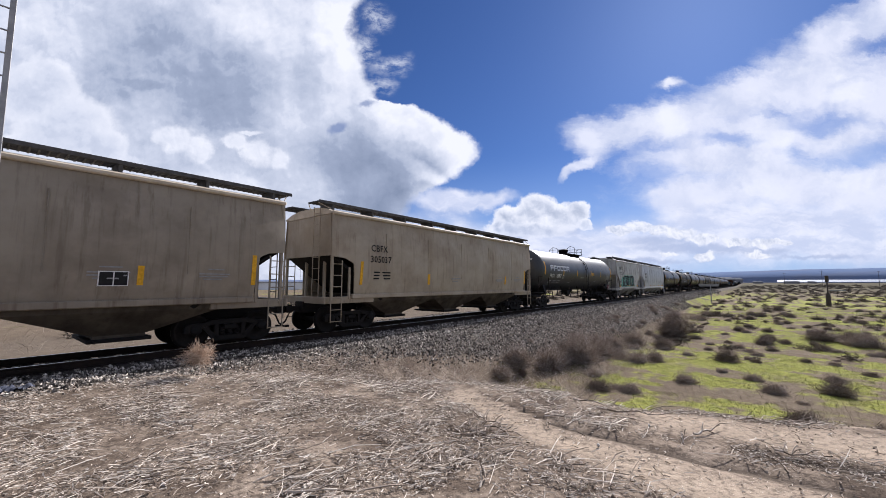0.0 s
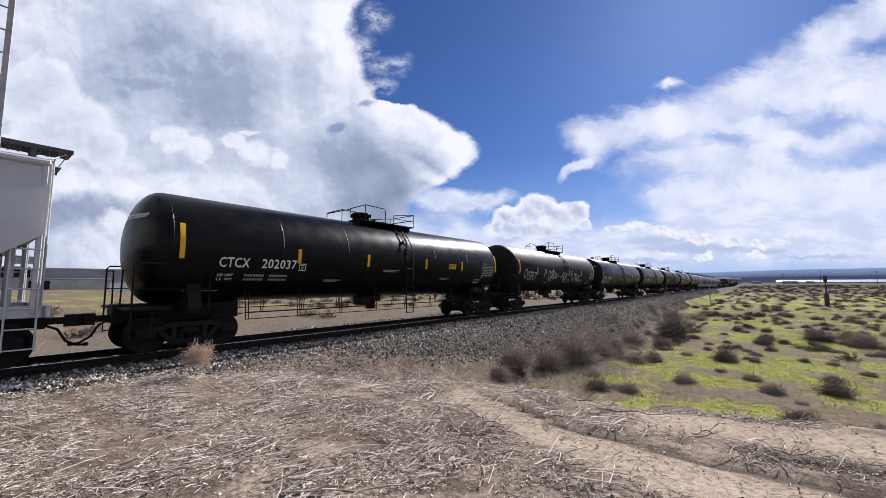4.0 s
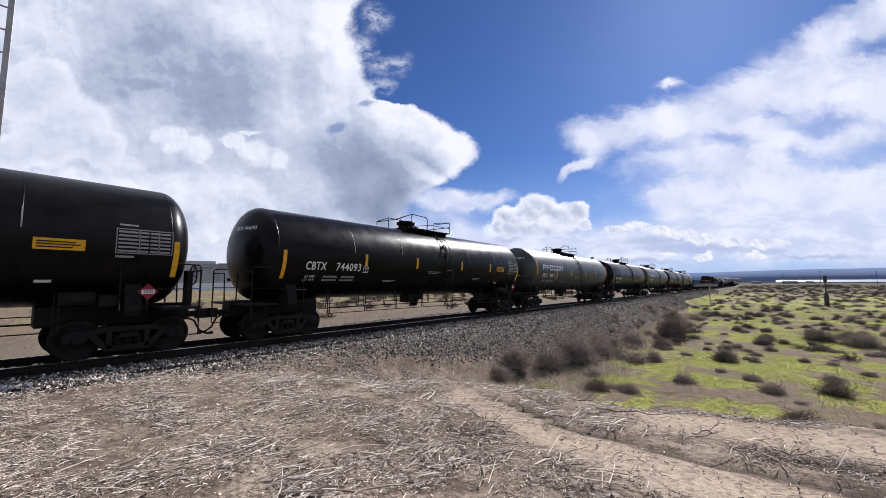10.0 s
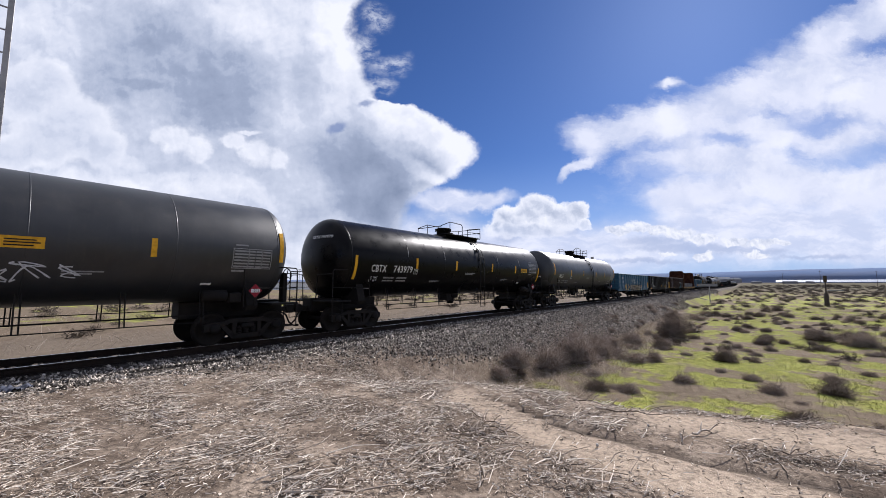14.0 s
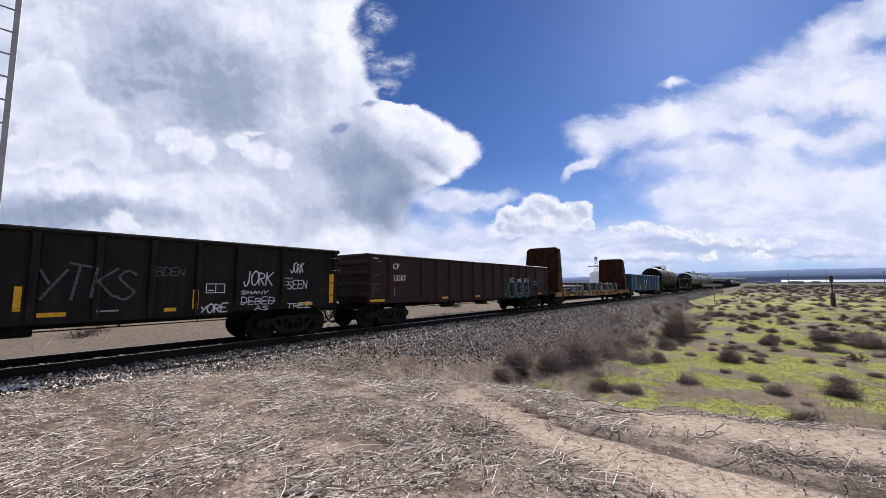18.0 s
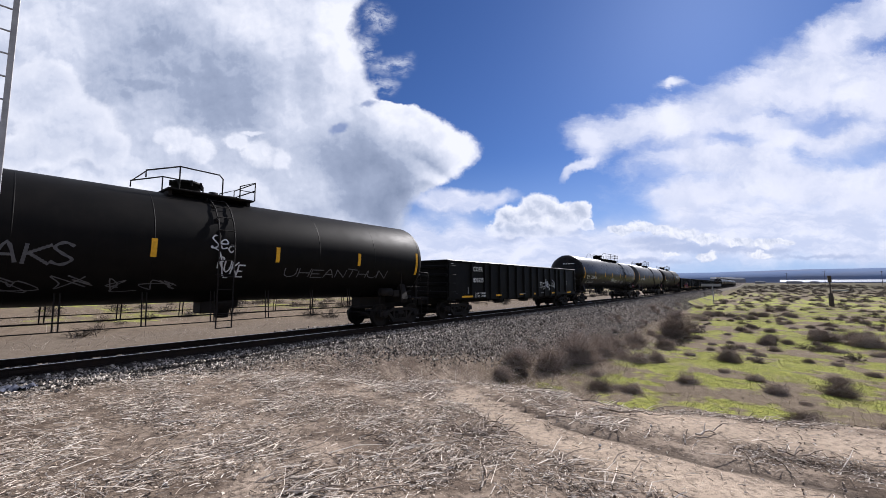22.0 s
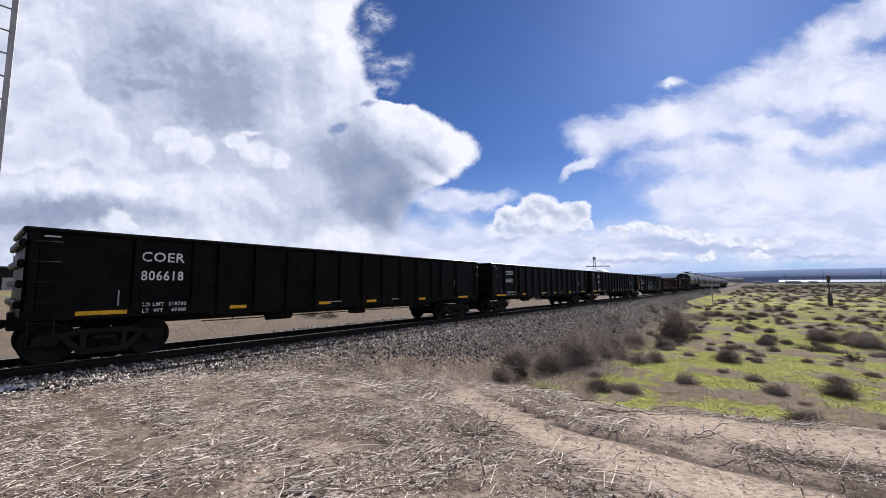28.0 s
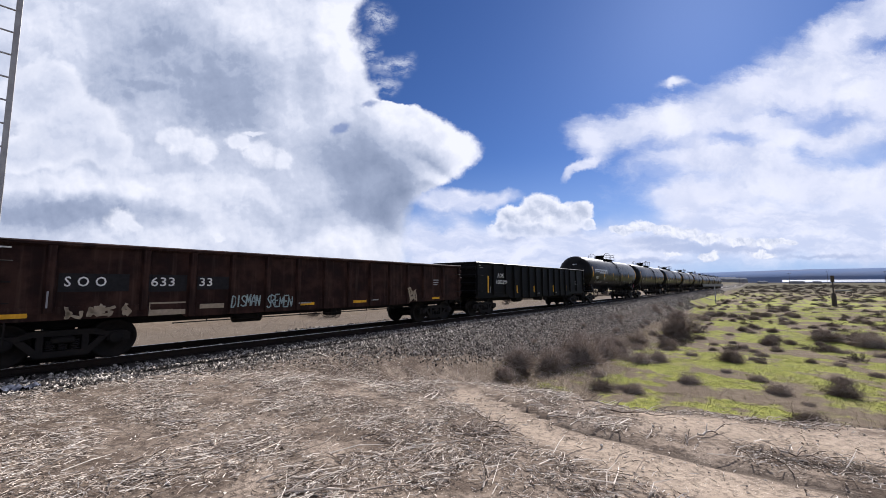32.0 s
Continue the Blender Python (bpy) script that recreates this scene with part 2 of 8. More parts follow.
    base = g.mix(below, (0.16, 0.14, 0.12), base)
    bg = g.n("ShaderNodeBackground")
    g.put(bg.inputs["Color"], base)
    bg.inputs["Strength"].default_value = SKY_POWER
    g.put(out.inputs[0], bg.outputs[0])
    world.cycles.sampling_method = "MANUAL"
    world.cycles.sample_map_resolution = 1024


sky_world()

# ---- materials ----
def surface(name, c1, c2, scale=4.0, rough=0.6, metal=0.0, bump=0.0, bump_scale=40.0, stretch=(1, 1, 1), dirt=None, dirt_amount=0.0, dirt_scale=1.5,
            streaks=0.0, vary=0.0, spec=0.5):
    """A painted or raw surface: two tones at one scale, dirt at another, streaks that run down, fine relief."""
    m = bpy.data.materials.new(name)
    m.use_nodes = True
    g = Nodes(m.node_tree)
    out, b = g.n("ShaderNodeOutputMaterial"), g.n("ShaderNodeBsdfPrincipled")
    co = g.n("ShaderNodeTexCoord").outputs["Object"]
    q = g.vec("MULTIPLY", co, stretch)
    info = g.n("ShaderNodeObjectInfo")
    q = g.vec("ADD", q, g.vec("MULTIPLY", info.outputs["Location"], (0.013, 0.017, 0.0)))
    n1 = g.noise(q, scale, 6.0, 0.62)
    col = g.mix(g.ramp(n1, 0.3, 0.7), c1, c2)
    r = g.ramp(n1, 0.25, 0.75, rough - 0.07, rough + 0.09, False)
    if dirt:
        n2 = g.ramp(g.noise(q, dirt_scale, 5.0, 0.65), 0.42, 0.68)
        amount = g.math("MULTIPLY", n2, dirt_amount)
        if streaks:
            n3 = g.ramp(g.noise(g.vec("MULTIPLY", co, (7.0, 7.0, 0.35)), 1.0, 4.0, 0.6), 0.5, 0.72)
            amount = g.math("ADD", amount, g.math("MULTIPLY", n3, streaks), clamp=True)
        col = g.mix(amount, col, dirt)
        r = g.math("ADD", r, g.math("MULTIPLY", amount, 0.25), clamp=True)
    if vary:
        col = g.mix(g.math("MULTIPLY", info.outputs["Random"], vary), col, c2)
    g.put(b.inputs["Base Color"], col)
    g.put(b.inputs["Roughness"], r)
    b.inputs["Metallic"].default_value = metal
    b.inputs["Specular IOR Level"].default_value = spec
    if bump:
        bp = g.n("ShaderNodeBump")
        bp.inputs["Strength"].default_value = bump
        bp.inputs["Distance"].default_value = 0.01
        g.put(bp.inputs["Height"], g.noise(q, bump_scale, 5.0, 0.6))
        g.put(b.inputs["Normal"], bp.outputs[0])
    g.put(out.inputs[0], b.outputs[0])
    return m


def plain(name, c, rough=0.5, metal=0.0, scale=12.0):
    return surface(name, c, tuple(x * 0.72 for x in c), scale, rough, metal, spec=0.2)


M = {}
DUST = (0.16, 0.13, 0.10)
M["black"] = surface("black_gloss_paint", (0.0018, 0.0018, 0.0022), (0.0035, 0.0035, 0.004), 2.0, 0.30, spec=0.12, dirt=DUST, dirt_amount=0.012, streaks=0.008, bump=0.04, bump_scale=2.5)
M["black_worn"] = surface("black_worn_paint", (0.0022, 0.0022, 0.0022), (0.0045, 0.004, 0.0038), 2.0, 0.55, spec=0.08, dirt=(0.04, 0.032, 0.026), dirt_amount=0.05, streaks=0.04, bump=0.05, bump_scale=3)
M["brown_tank"] = surface("brown_dusty_black_paint", (0.0035, 0.003, 0.0028), (0.008, 0.0062, 0.0054), 1.4, 0.55, spec=0.12, dirt=(0.05, 0.037, 0.029), dirt_amount=0.10, streaks=0.07, bump=0.05, bump_scale=3)
M["grey_tank"] = surface("dark_grey_paint", (0.009, 0.0105, 0.013), (0.015, 0.017, 0.021), 1.2, 0.42, spec=0.6, dirt=DUST, dirt_amount=0.05, streaks=0.04, bump=0.05, bump_scale=2.5)
M["dark_tank"] = surface("slate_black_paint", (0.0075, 0.008, 0.009), (0.013, 0.0135, 0.015), 1.2, 0.45, spec=0.35, dirt=DUST, dirt_amount=0.06, streaks=0.04, bump=0.05, bump_scale=2.5)
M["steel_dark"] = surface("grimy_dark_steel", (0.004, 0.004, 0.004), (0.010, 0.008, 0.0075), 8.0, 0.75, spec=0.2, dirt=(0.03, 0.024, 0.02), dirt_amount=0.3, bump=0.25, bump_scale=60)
M["wheel"] = surface("grimy_wheel_steel", (0.005, 0.0045, 0.004), (0.012, 0.010, 0.009), 6.0, 0.65, 0.05, spec=0.15, dirt=(0.03, 0.022, 0.018), dirt_amount=0.3, bump=0.2)
M["tread"] = surface("polished_tread_steel", (0.45, 0.45, 0.46), (0.3, 0.29, 0.28), 20.0, 0.25, 1.0)
M["hub_blue"] = plain("blue_hub_paint", (0.012, 0.022, 0.055), 0.6)
M["beige"] = surface("beige_grey_paint", (0.275, 0.232, 0.172), (0.195, 0.160, 0.115), 0.7, 0.55, dirt=(0.10, 0.070, 0.045), dirt_amount=0.45, dirt_scale=0.5, streaks=0.45, bump=0.12, bump_scale=1.1)
M["cream"] = surface("cream_paint", (0.36, 0.305, 0.222), (0.28, 0.23, 0.165), 0.8, 0.55, dirt=(0.15, 0.10, 0.06), dirt_amount=0.4, dirt_scale=0.6, streaks=0.35, bump=0.12, bump_scale=1.1)
M["beige_roof"] = surface("cream_roof_paint", (0.55, 0.47, 0.36), (0.45, 0.38, 0.28), 2.0, 0.6, dirt=(0.2, 0.14, 0.09), dirt_amount=0.3, bump=0.1)
M["grate"] = surface("weathered_steel_grating", (0.075, 0.075, 0.078), (0.045, 0.044, 0.045), 6.0, 0.7, spec=0.3, dirt=(0.06, 0.045, 0.03), dirt_amount=0.3)
# bay paints: base tones well below the side paint, with patchy dirt over them
M["bay_dark"] = surface("dark_grimy_bay_paint", (0.085, 0.070, 0.052), (0.045, 0.036, 0.027), 1.6, 0.75, spec=0.2, dirt=(0.025, 0.019, 0.014), dirt_amount=0.6, dirt_scale=1.0, streaks=0.3, bump=0.2, bump_scale=9)
M["bay_grey"] = surface("dusty_grey_bay_paint", (0.21, 0.21, 0.21), (0.15, 0.147, 0.143), 1.6, 0.65, spec=0.3, dirt=(0.06, 0.05, 0.042), dirt_amount=0.5, dirt_scale=1.0, streaks=0.3, bump=0.15, bump_scale=9)
M["light_grey"] = surface("light_grey_paint", (0.43, 0.435, 0.445), (0.38, 0.385, 0.395), 0.9, 0.42, dirt=(0.24, 0.21, 0.18), dirt_amount=0.18, dirt_scale=0.8, streaks=0.15, bump=0.1, bump_scale=1.2)
M["warm_grey"] = surface("weathered_grey_paint", (0.46, 0.45, 0.42), (0.38, 0.37, 0.34), 1.1, 0.55, dirt=(0.15, 0.12, 0.09), dirt_amount=0.4, dirt_scale=0.8, streaks=0.35, bump=0.12, bump_scale=1.1)
M["teal"] = surface("blue_teal_paint", (0.006, 0.062, 0.118), (0.010, 0.080, 0.145), 1.2, 0.5, dirt=(0.04, 0.045, 0.05), dirt_amount=0.12, streaks=0.2, bump=0.15, bump_scale=2)
M["teal_faded"] = surface("faded_teal_paint", (0.005, 0.042, 0.082), (0.009, 0.056, 0.104), 1.2, 0.55, dirt=(0.025, 0.03, 0.035), dirt_amount=0.35, streaks=0.3, bump=0.15, bump_scale=2)
M["oxide"] = surface("brown_oxide_paint", (0.017, 0.0075, 0.0070), (0.029, 0.012, 0.0105), 1.2, 0.65, spec=0.25, dirt=(0.03, 0.02, 0.016), dirt_amount=0.4, streaks=0.25, bump=0.2, bump_scale=2)
M["rust"] = surface("rusted_brown_paint", (0.010, 0.0038, 0.0033), (0.024, 0.0085, 0.0066), 2.2, 0.75, spec=0.15, dirt=(0.12, 0.08, 0.06), dirt_amount=0.12, dirt_scale=2.2, streaks=0.22, bump=0.3, bump_scale=6)
M["rust_dark"] = surface("dark_rusted_steel", (0.010, 0.0042, 0.0036), (0.034, 0.0105, 0.0065), 3.0, 0.85, spec=0.1, dirt=(0.10, 0.045, 0.02), dirt_amount=0.28, dirt_scale=2.4, streaks=0.30, bump=0.3, bump_scale=8)
M["gon_black"] = surface("black_gondola_paint", (0.002, 0.002, 0.0024), (0.0045, 0.0044, 0.0045), 1.5, 0.45, spec=0.06, dirt=DUST, dirt_amount=0.012, streaks=0.012, bump=0.08, bump_scale=2)
M["gon_dusty"] = surface("dusty_black_paint", (0.005, 0.0045, 0.0044), (0.010, 0.0085, 0.0078), 1.5, 0.6, spec=0.15, dirt=DUST, dirt_amount=0.045, streaks=0.05, bump=0.12, bump_scale=2)
M["deck_yellow"] = surface("worn_yellow_paint", (0.33, 0.20, 0.035), (0.12, 0.060, 0.018), 1.6, 0.7, dirt=(0.030, 0.014, 0.009), dirt_amount=1.0, dirt_scale=2.3, streaks=0.6, bump=0.2, bump_scale=8)
M["rust_yellow"] = surface("rusted_yellow_paint", (0.12, 0.060, 0.016), (0.035, 0.015, 0.007), 2.2, 0.75, spec=0.15, dirt=(0.014, 0.007, 0.005), dirt_amount=0.9, dirt_scale=1.7, streaks=0.5, bump=0.25, bump_scale=8)
M["yellow"] = plain("yellow_reflector", (0.72, 0.38, 0.02), 0.5)
M["white"] = plain("white_stencil_paint", (0.72, 0.72, 0.70), 0.6)
M["grey_mark"] = plain("grey_stencil_and_glint_paint", (0.28, 0.28, 0.28), 0.6)
M["ink"] = plain("black_stencil_paint", (0.015, 0.015, 0.016), 0.6)
M["red"] = plain("red_placard_paint", (0.26, 0.016, 0.03), 0.5)
M["spray_white"] = plain("white_spray_paint", (0.55, 0.57, 0.6), 0.7)
M["spray_teal"] = plain("mint_spray_paint", (0.20, 0.50, 0.42), 0.7)
M["spray_black"] = plain("black_spray_paint", (0.012, 0.012, 0.014), 0.7)
M["spray_cream"] = plain("cream_spray_paint", (0.5, 0.42, 0.22), 0.7)
M["spray_pink"] = plain("pink_spray_paint", (0.10, 0.07, 0.11), 0.7)
M["spray_tan"] = plain("tan_spray_paint", (0.34, 0.28, 0.2), 0.7)
M["spray_orange"] = plain("orange_spray_paint", (0.36, 0.075, 0.018), 0.7)
M["spray_violet"] = plain("violet_spray_paint", (0.038, 0.022, 0.085), 0.7)
M["sky_spray"] = plain("teal_spray_paint", (0.05, 0.15, 0.18), 0.7)
M["spray_dim"] = plain("faded_white_spray_paint", (0.10, 0.10, 0.105), 0.8)
M["spray_brown"] = plain("brown_spray_paint", (0.16, 0.05, 0.02), 0.7)
M["spray_night"] = plain("night_blue_spray_paint", (0.006, 0.018, 0.028), 0.7)
M["spray_lime"] = plain("lime_spray_paint", (0.36, 0.36, 0.12), 0.7)
M["spray_mist"] = plain("pale_mint_spray_paint", (0.28, 0.36, 0.36), 0.7)
M["spray_deep"] = plain("deep_blue_spray_paint", (0.02, 0.07, 0.10), 0.7)
M["load_steel"] = surface("dark_stacked_steel", (0.005, 0.005, 0.005), (0.012, 0.010, 0.009), 5.0, 0.55, 0.2, dirt=(0.05, 0.032, 0.024), dirt_amount=0.3)
M["load_pale"] = surface("pale_timber_dunnage", (0.42, 0.36, 0.25), (0.3, 0.25, 0.17), 6.0, 0.8, bump=0.2)
M["stake"] = plain("galvanised_stake", (0.32, 0.33, 0.36), 0.5, 0.3)
M["rail"] = surface("rail_steel", (0.010, 0.0075, 0.0065), (0.020, 0.014, 0.011), 9.0, 0.8, 0.0, dirt=(0.035, 0.022, 0.015), dirt_amount=0.4, bump=0.15, spec=0.15)
M["rail_top"] = surface("polished_rail_steel", (0.42, 0.42, 0.44), (0.3, 0.3, 0.3), 14.0, 0.28, 1.0)
M["tie"] = surface("tarred_timber", (0.02, 0.016, 0.013), (0.045, 0.035, 0.028), 9.0, 0.85, bump=0.5, stretch=(1, 6, 6), bump_scale=30)
M["pale_stone"] = surface("pale_stone", (0.50, 0.47, 0.43), (0.36, 0.33, 0.30), 12.0, 0.85, bump=0.4)
M["rag"] = surface("pale_blue_cloth", (0.09, 0.10, 0.14), (0.02, 0.022, 0.03), 9.0, 0.9, bump=0.4)
M["galv"] = surface("weathered_galvanised_steel", (0.34, 0.34, 0.345), (0.25, 0.25, 0.255), 7.0, 0.55, 0.15)
M["timber"] = surface("weathered_timber", (0.055, 0.042, 0.032), (0.03, 0.024, 0.019), 8.0, 0.9, stretch=(5, 5, 0.5), bump=0.4)
M["concrete"] = surface("pale_concrete", (0.36, 0.36, 0.37), (0.28, 0.28, 0.29), 0.3, 0.85, dirt=(0.2, 0.2, 0.2), dirt_amount=0.4, dirt_scale=0.1, bump=0.1)
M["cladding"] = surface("grey_metal_cladding", (0.20, 0.20, 0.22), (0.16, 0.16, 0.175), 0.3, 0.6, dirt=(0.12, 0.12, 0.12), dirt_amount=0.4, dirt_scale=0.2)
M["white_build"] = surface("white_painted_wall", (0.75, 0.75, 0.76), (0.66, 0.66, 0.67), 0.4, 0.6)


def stuff_mat(name, colours, rough=0.9, spec=0.3, thin=0.0):
    """Loose pieces, each with its own tone."""
    m = bpy.data.materials.new(name)
    m.use_nodes = True
    g = Nodes(m.node_tree)
    out, b = g.n("ShaderNodeOutputMaterial"), g.n("ShaderNodeBsdfPrincipled")
    rnd = g.n("ShaderNodeNewGeometry").outputs["Random Per Island"]
    info = g.n("ShaderNodeObjectInfo").outputs["Random"]
    ramp = g.n("ShaderNodeValToRGB")
    e = ramp.color_ramp.elements
    for i, c in enumerate(colours):
        x = i / (len(colours) - 1)
        el = e[i] if i < 2 else e.new(x)
        el.position, el.color = x, (*c, 1)
    e[0].position = 0
    if len(colours) > 1:
        e[len(colours) - 1].position = 1
    g.put(ramp.inputs[0], g.math("FRACT", g.math("ADD", rnd, g.math("MULTIPLY", info, 0.35))))
    co = g.n("ShaderNodeTexCoord").outputs["Object"]
    col = g.mix(g.ramp(g.noise(co, 30.0, 3.0), 0.35, 0.7, 0.0, 0.35), ramp.outputs[0], (0.05, 0.045, 0.04))
    g.put(b.inputs["Base Color"], col)
    b.inputs["Roughness"].default_value = rough
    b.inputs["Specular IOR Level"].default_value = spec
    shader = b.outputs[0]
    if thin:
        # thin blades let light through
        tr, mx = g.n("ShaderNodeBsdfTranslucent"), g.n("ShaderNodeMixShader")
        g.put(tr.inputs[0], col)
        mx.inputs[0].default_value = thin
        g.put(mx.inputs[1], b.outputs[0])
        g.put(mx.inputs[2], tr.outputs[0])
        shader = mx.outputs[0]
    g.put(out.inputs[0], shader)
    return m


M["stone"] = stuff_mat("ballast_stone", [(0.034, 0.030, 0.026), (0.12, 0.106, 0.092), (0.30, 0.268, 0.234), (0.74, 0.67, 0.58)], 0.9, 0.08)
M["straw"] = stuff_mat("dry_stalk", [(0.09, 0.064, 0.046), (0.38, 0.30, 0.23), (0.70, 0.61, 0.51), (0.86, 0.79, 0.70)], 0.75, 0.4, 0.25)
M["stick"] = stuff_mat("dry_branch", [(0.16, 0.12, 0.09), (0.40, 0.33, 0.265), (0.62, 0.54, 0.455)], 0.9)
M["twig"] = stuff_mat("grey_brush_twig", [(0.30, 0.245, 0.21), (0.45, 0.38, 0.33), (0.60, 0.53, 0.47)], 0.95, 0.2, 0.45)
M["twig_dark"] = stuff_mat("dark_brush_twig", [(0.19, 0.148, 0.122), (0.29, 0.235, 0.195), (0.39, 0.325, 0.275)], 0.95, 0.2, 0.4)
M["tumble"] = stuff_mat("pale_tumbleweed_twig", [(0.50, 0.36, 0.26), (0.68, 0.53, 0.41), (0.8, 0.68, 0.55)], 0.9, 0.3, 0.4)
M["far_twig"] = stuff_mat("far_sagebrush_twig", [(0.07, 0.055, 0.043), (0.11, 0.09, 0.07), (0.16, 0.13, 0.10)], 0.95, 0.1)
M["grass"] = stuff_mat("spring_grass", [(0.16, 0.175, 0.045), (0.22, 0.23, 0.06), (0.30, 0.29, 0.085), (0.18, 0.15, 0.08)], 0.7, 0.3, 0.4)


def ground_mat():
    m = bpy.data.materials.new("earth")
    m.use_nodes = True
    g = Nodes(m.node_tree)
    out, b = g.n("ShaderNodeOutputMaterial"), g.n("ShaderNodeBsdfPrincipled")
    P = g.n("ShaderNodeTexCoord").outputs["Object"]

    def attr(name):
        a = g.n("ShaderNodeAttribute")
        a.attribute_name = name
        return a.outputs["Fac"]

    far_brush = attr("far")
    pad, green, ballast, track_road, rut = attr("pad"), attr("green"), attr("ballast"), attr("wear"), attr("rut")
    # trodden earth with straw bits
    n1, n2 = g.noise(P, 0.55, 6.0, 0.62), g.noise(P, 14.0, 6.0, 0.7)
    n3 = g.noise(g.vec("MULTIPLY", P, (1.0, 1.0, 1.0)), 48.0, 4.0, 0.7)
    earth = g.mix(g.ramp(n1, 0.3, 0.72), (0.185, 0.145, 0.112), (0.345, 0.278, 0.216))
    chips = g.n("ShaderNodeTexVoronoi")
    chips.inputs["Scale"].default_value = 34.0
    g.put(chips.inputs["Vector"], g.vec("ADD", P, g.vec("MULTIPLY", g.noise(P, 20.0, 3.0, out="Color"), (0.05, 0.05, 0.0))))
    mulch = g.math("MULTIPLY", g.ramp(g.noise(P, 1.7, 6.0, 0.65), 0.40, 0.62, 0.0, 0.75), g.ramp(track_road, 0.1, 0.5, 1.0, 0.15))
    earth = g.mix(mulch, earth, (0.078, 0.057, 0.043))
    earth = g.mix(g.ramp(n2, 0.47, 0.60, 0.0, 0.70), earth, (0.058, 0.045, 0.037))
    earth = g.mix(g.math("MULTIPLY", track_road, g.ramp(n2, 0.3, 0.65, 0.95, 0.35)), earth, (0.43, 0.345, 0.26))
    pale = g.math("MULTIPLY", g.ramp(chips.outputs["Distance"], 0.14, 0.24, 1.0, 0.0), g.ramp(n3, 0.46, 0.58))
    earth = g.mix(g.math("MULTIPLY", pale, 0.85), earth, (0.60, 0.52, 0.44))
    # the groove's darkness is put into the earth colour, besides its dip
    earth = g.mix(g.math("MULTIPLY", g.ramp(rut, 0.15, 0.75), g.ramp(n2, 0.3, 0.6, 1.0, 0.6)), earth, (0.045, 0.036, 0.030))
    # the low field: grass, moss and bare brown brush litter
    f1, f2 = g.noise(P, 0.42, 7.0, 0.66), g.noise(P, 3.5, 6.0, 0.7)
    lush = g.mix(g.ramp(f2, 0.3, 0.7), (0.15, 0.165, 0.040), (0.28, 0.28, 0.072))
    lush = g.mix(g.ramp(g.noise(P, 0.9, 5.0, 0.6), 0.5, 0.75, 0.0, 0.7), lush, (0.17, 0.135, 0.085))
    litter = g.mix(g.ramp(f2, 0.3, 0.7), (0.100, 0.077, 0.055), (0.175, 0.138, 0.099))
    patchy = g.ramp(g.math("ADD", green, g.math("ADD", g.math("MULTIPLY", g.math("SUBTRACT", f1, 0.5), 1.0), g.math("MULTIPLY", g.math("SUBTRACT", f2, 0.5), 0.8))), 0.34, 0.62)
    field = g.mix(patchy, litter, lush)
    rocks = g.mix(g.ramp(g.noise(P, 22.0, 4.0, 0.7), 0.35, 0.68), (0.050, 0.043, 0.037), (0.19, 0.167, 0.145))
    steppe = g.mix(g.ramp(g.noise(P, 0.05, 6.0, 0.7), 0.35, 0.65), (0.05, 0.042, 0.03), (0.10, 0.088, 0.05))
    field = g.mix(far_brush, field, steppe)
    col = g.mix(pad, field, earth)
    col = g.mix(ballast, col, rocks)
    g.put(b.inputs["Base Color"], col)
    b.inputs["Roughness"].default_value = 0.95
    b.inputs["Specular IOR Level"].default_value = 0.02
    bp = g.n("ShaderNodeBump")
    bp.inputs["Strength"].default_value = 0.9
    bp.inputs["Distance"].default_value = 0.03
    g.put(bp.inputs["Height"], g.math("ADD", g.math("MULTIPLY", n2, 0.7), g.math("MULTIPLY", n3, 0.3)))
    g.put(b.inputs["Normal"], bp.outputs[0])
    g.put(out.inputs[0], b.outputs[0])
    return m


M["earth"] = ground_mat()

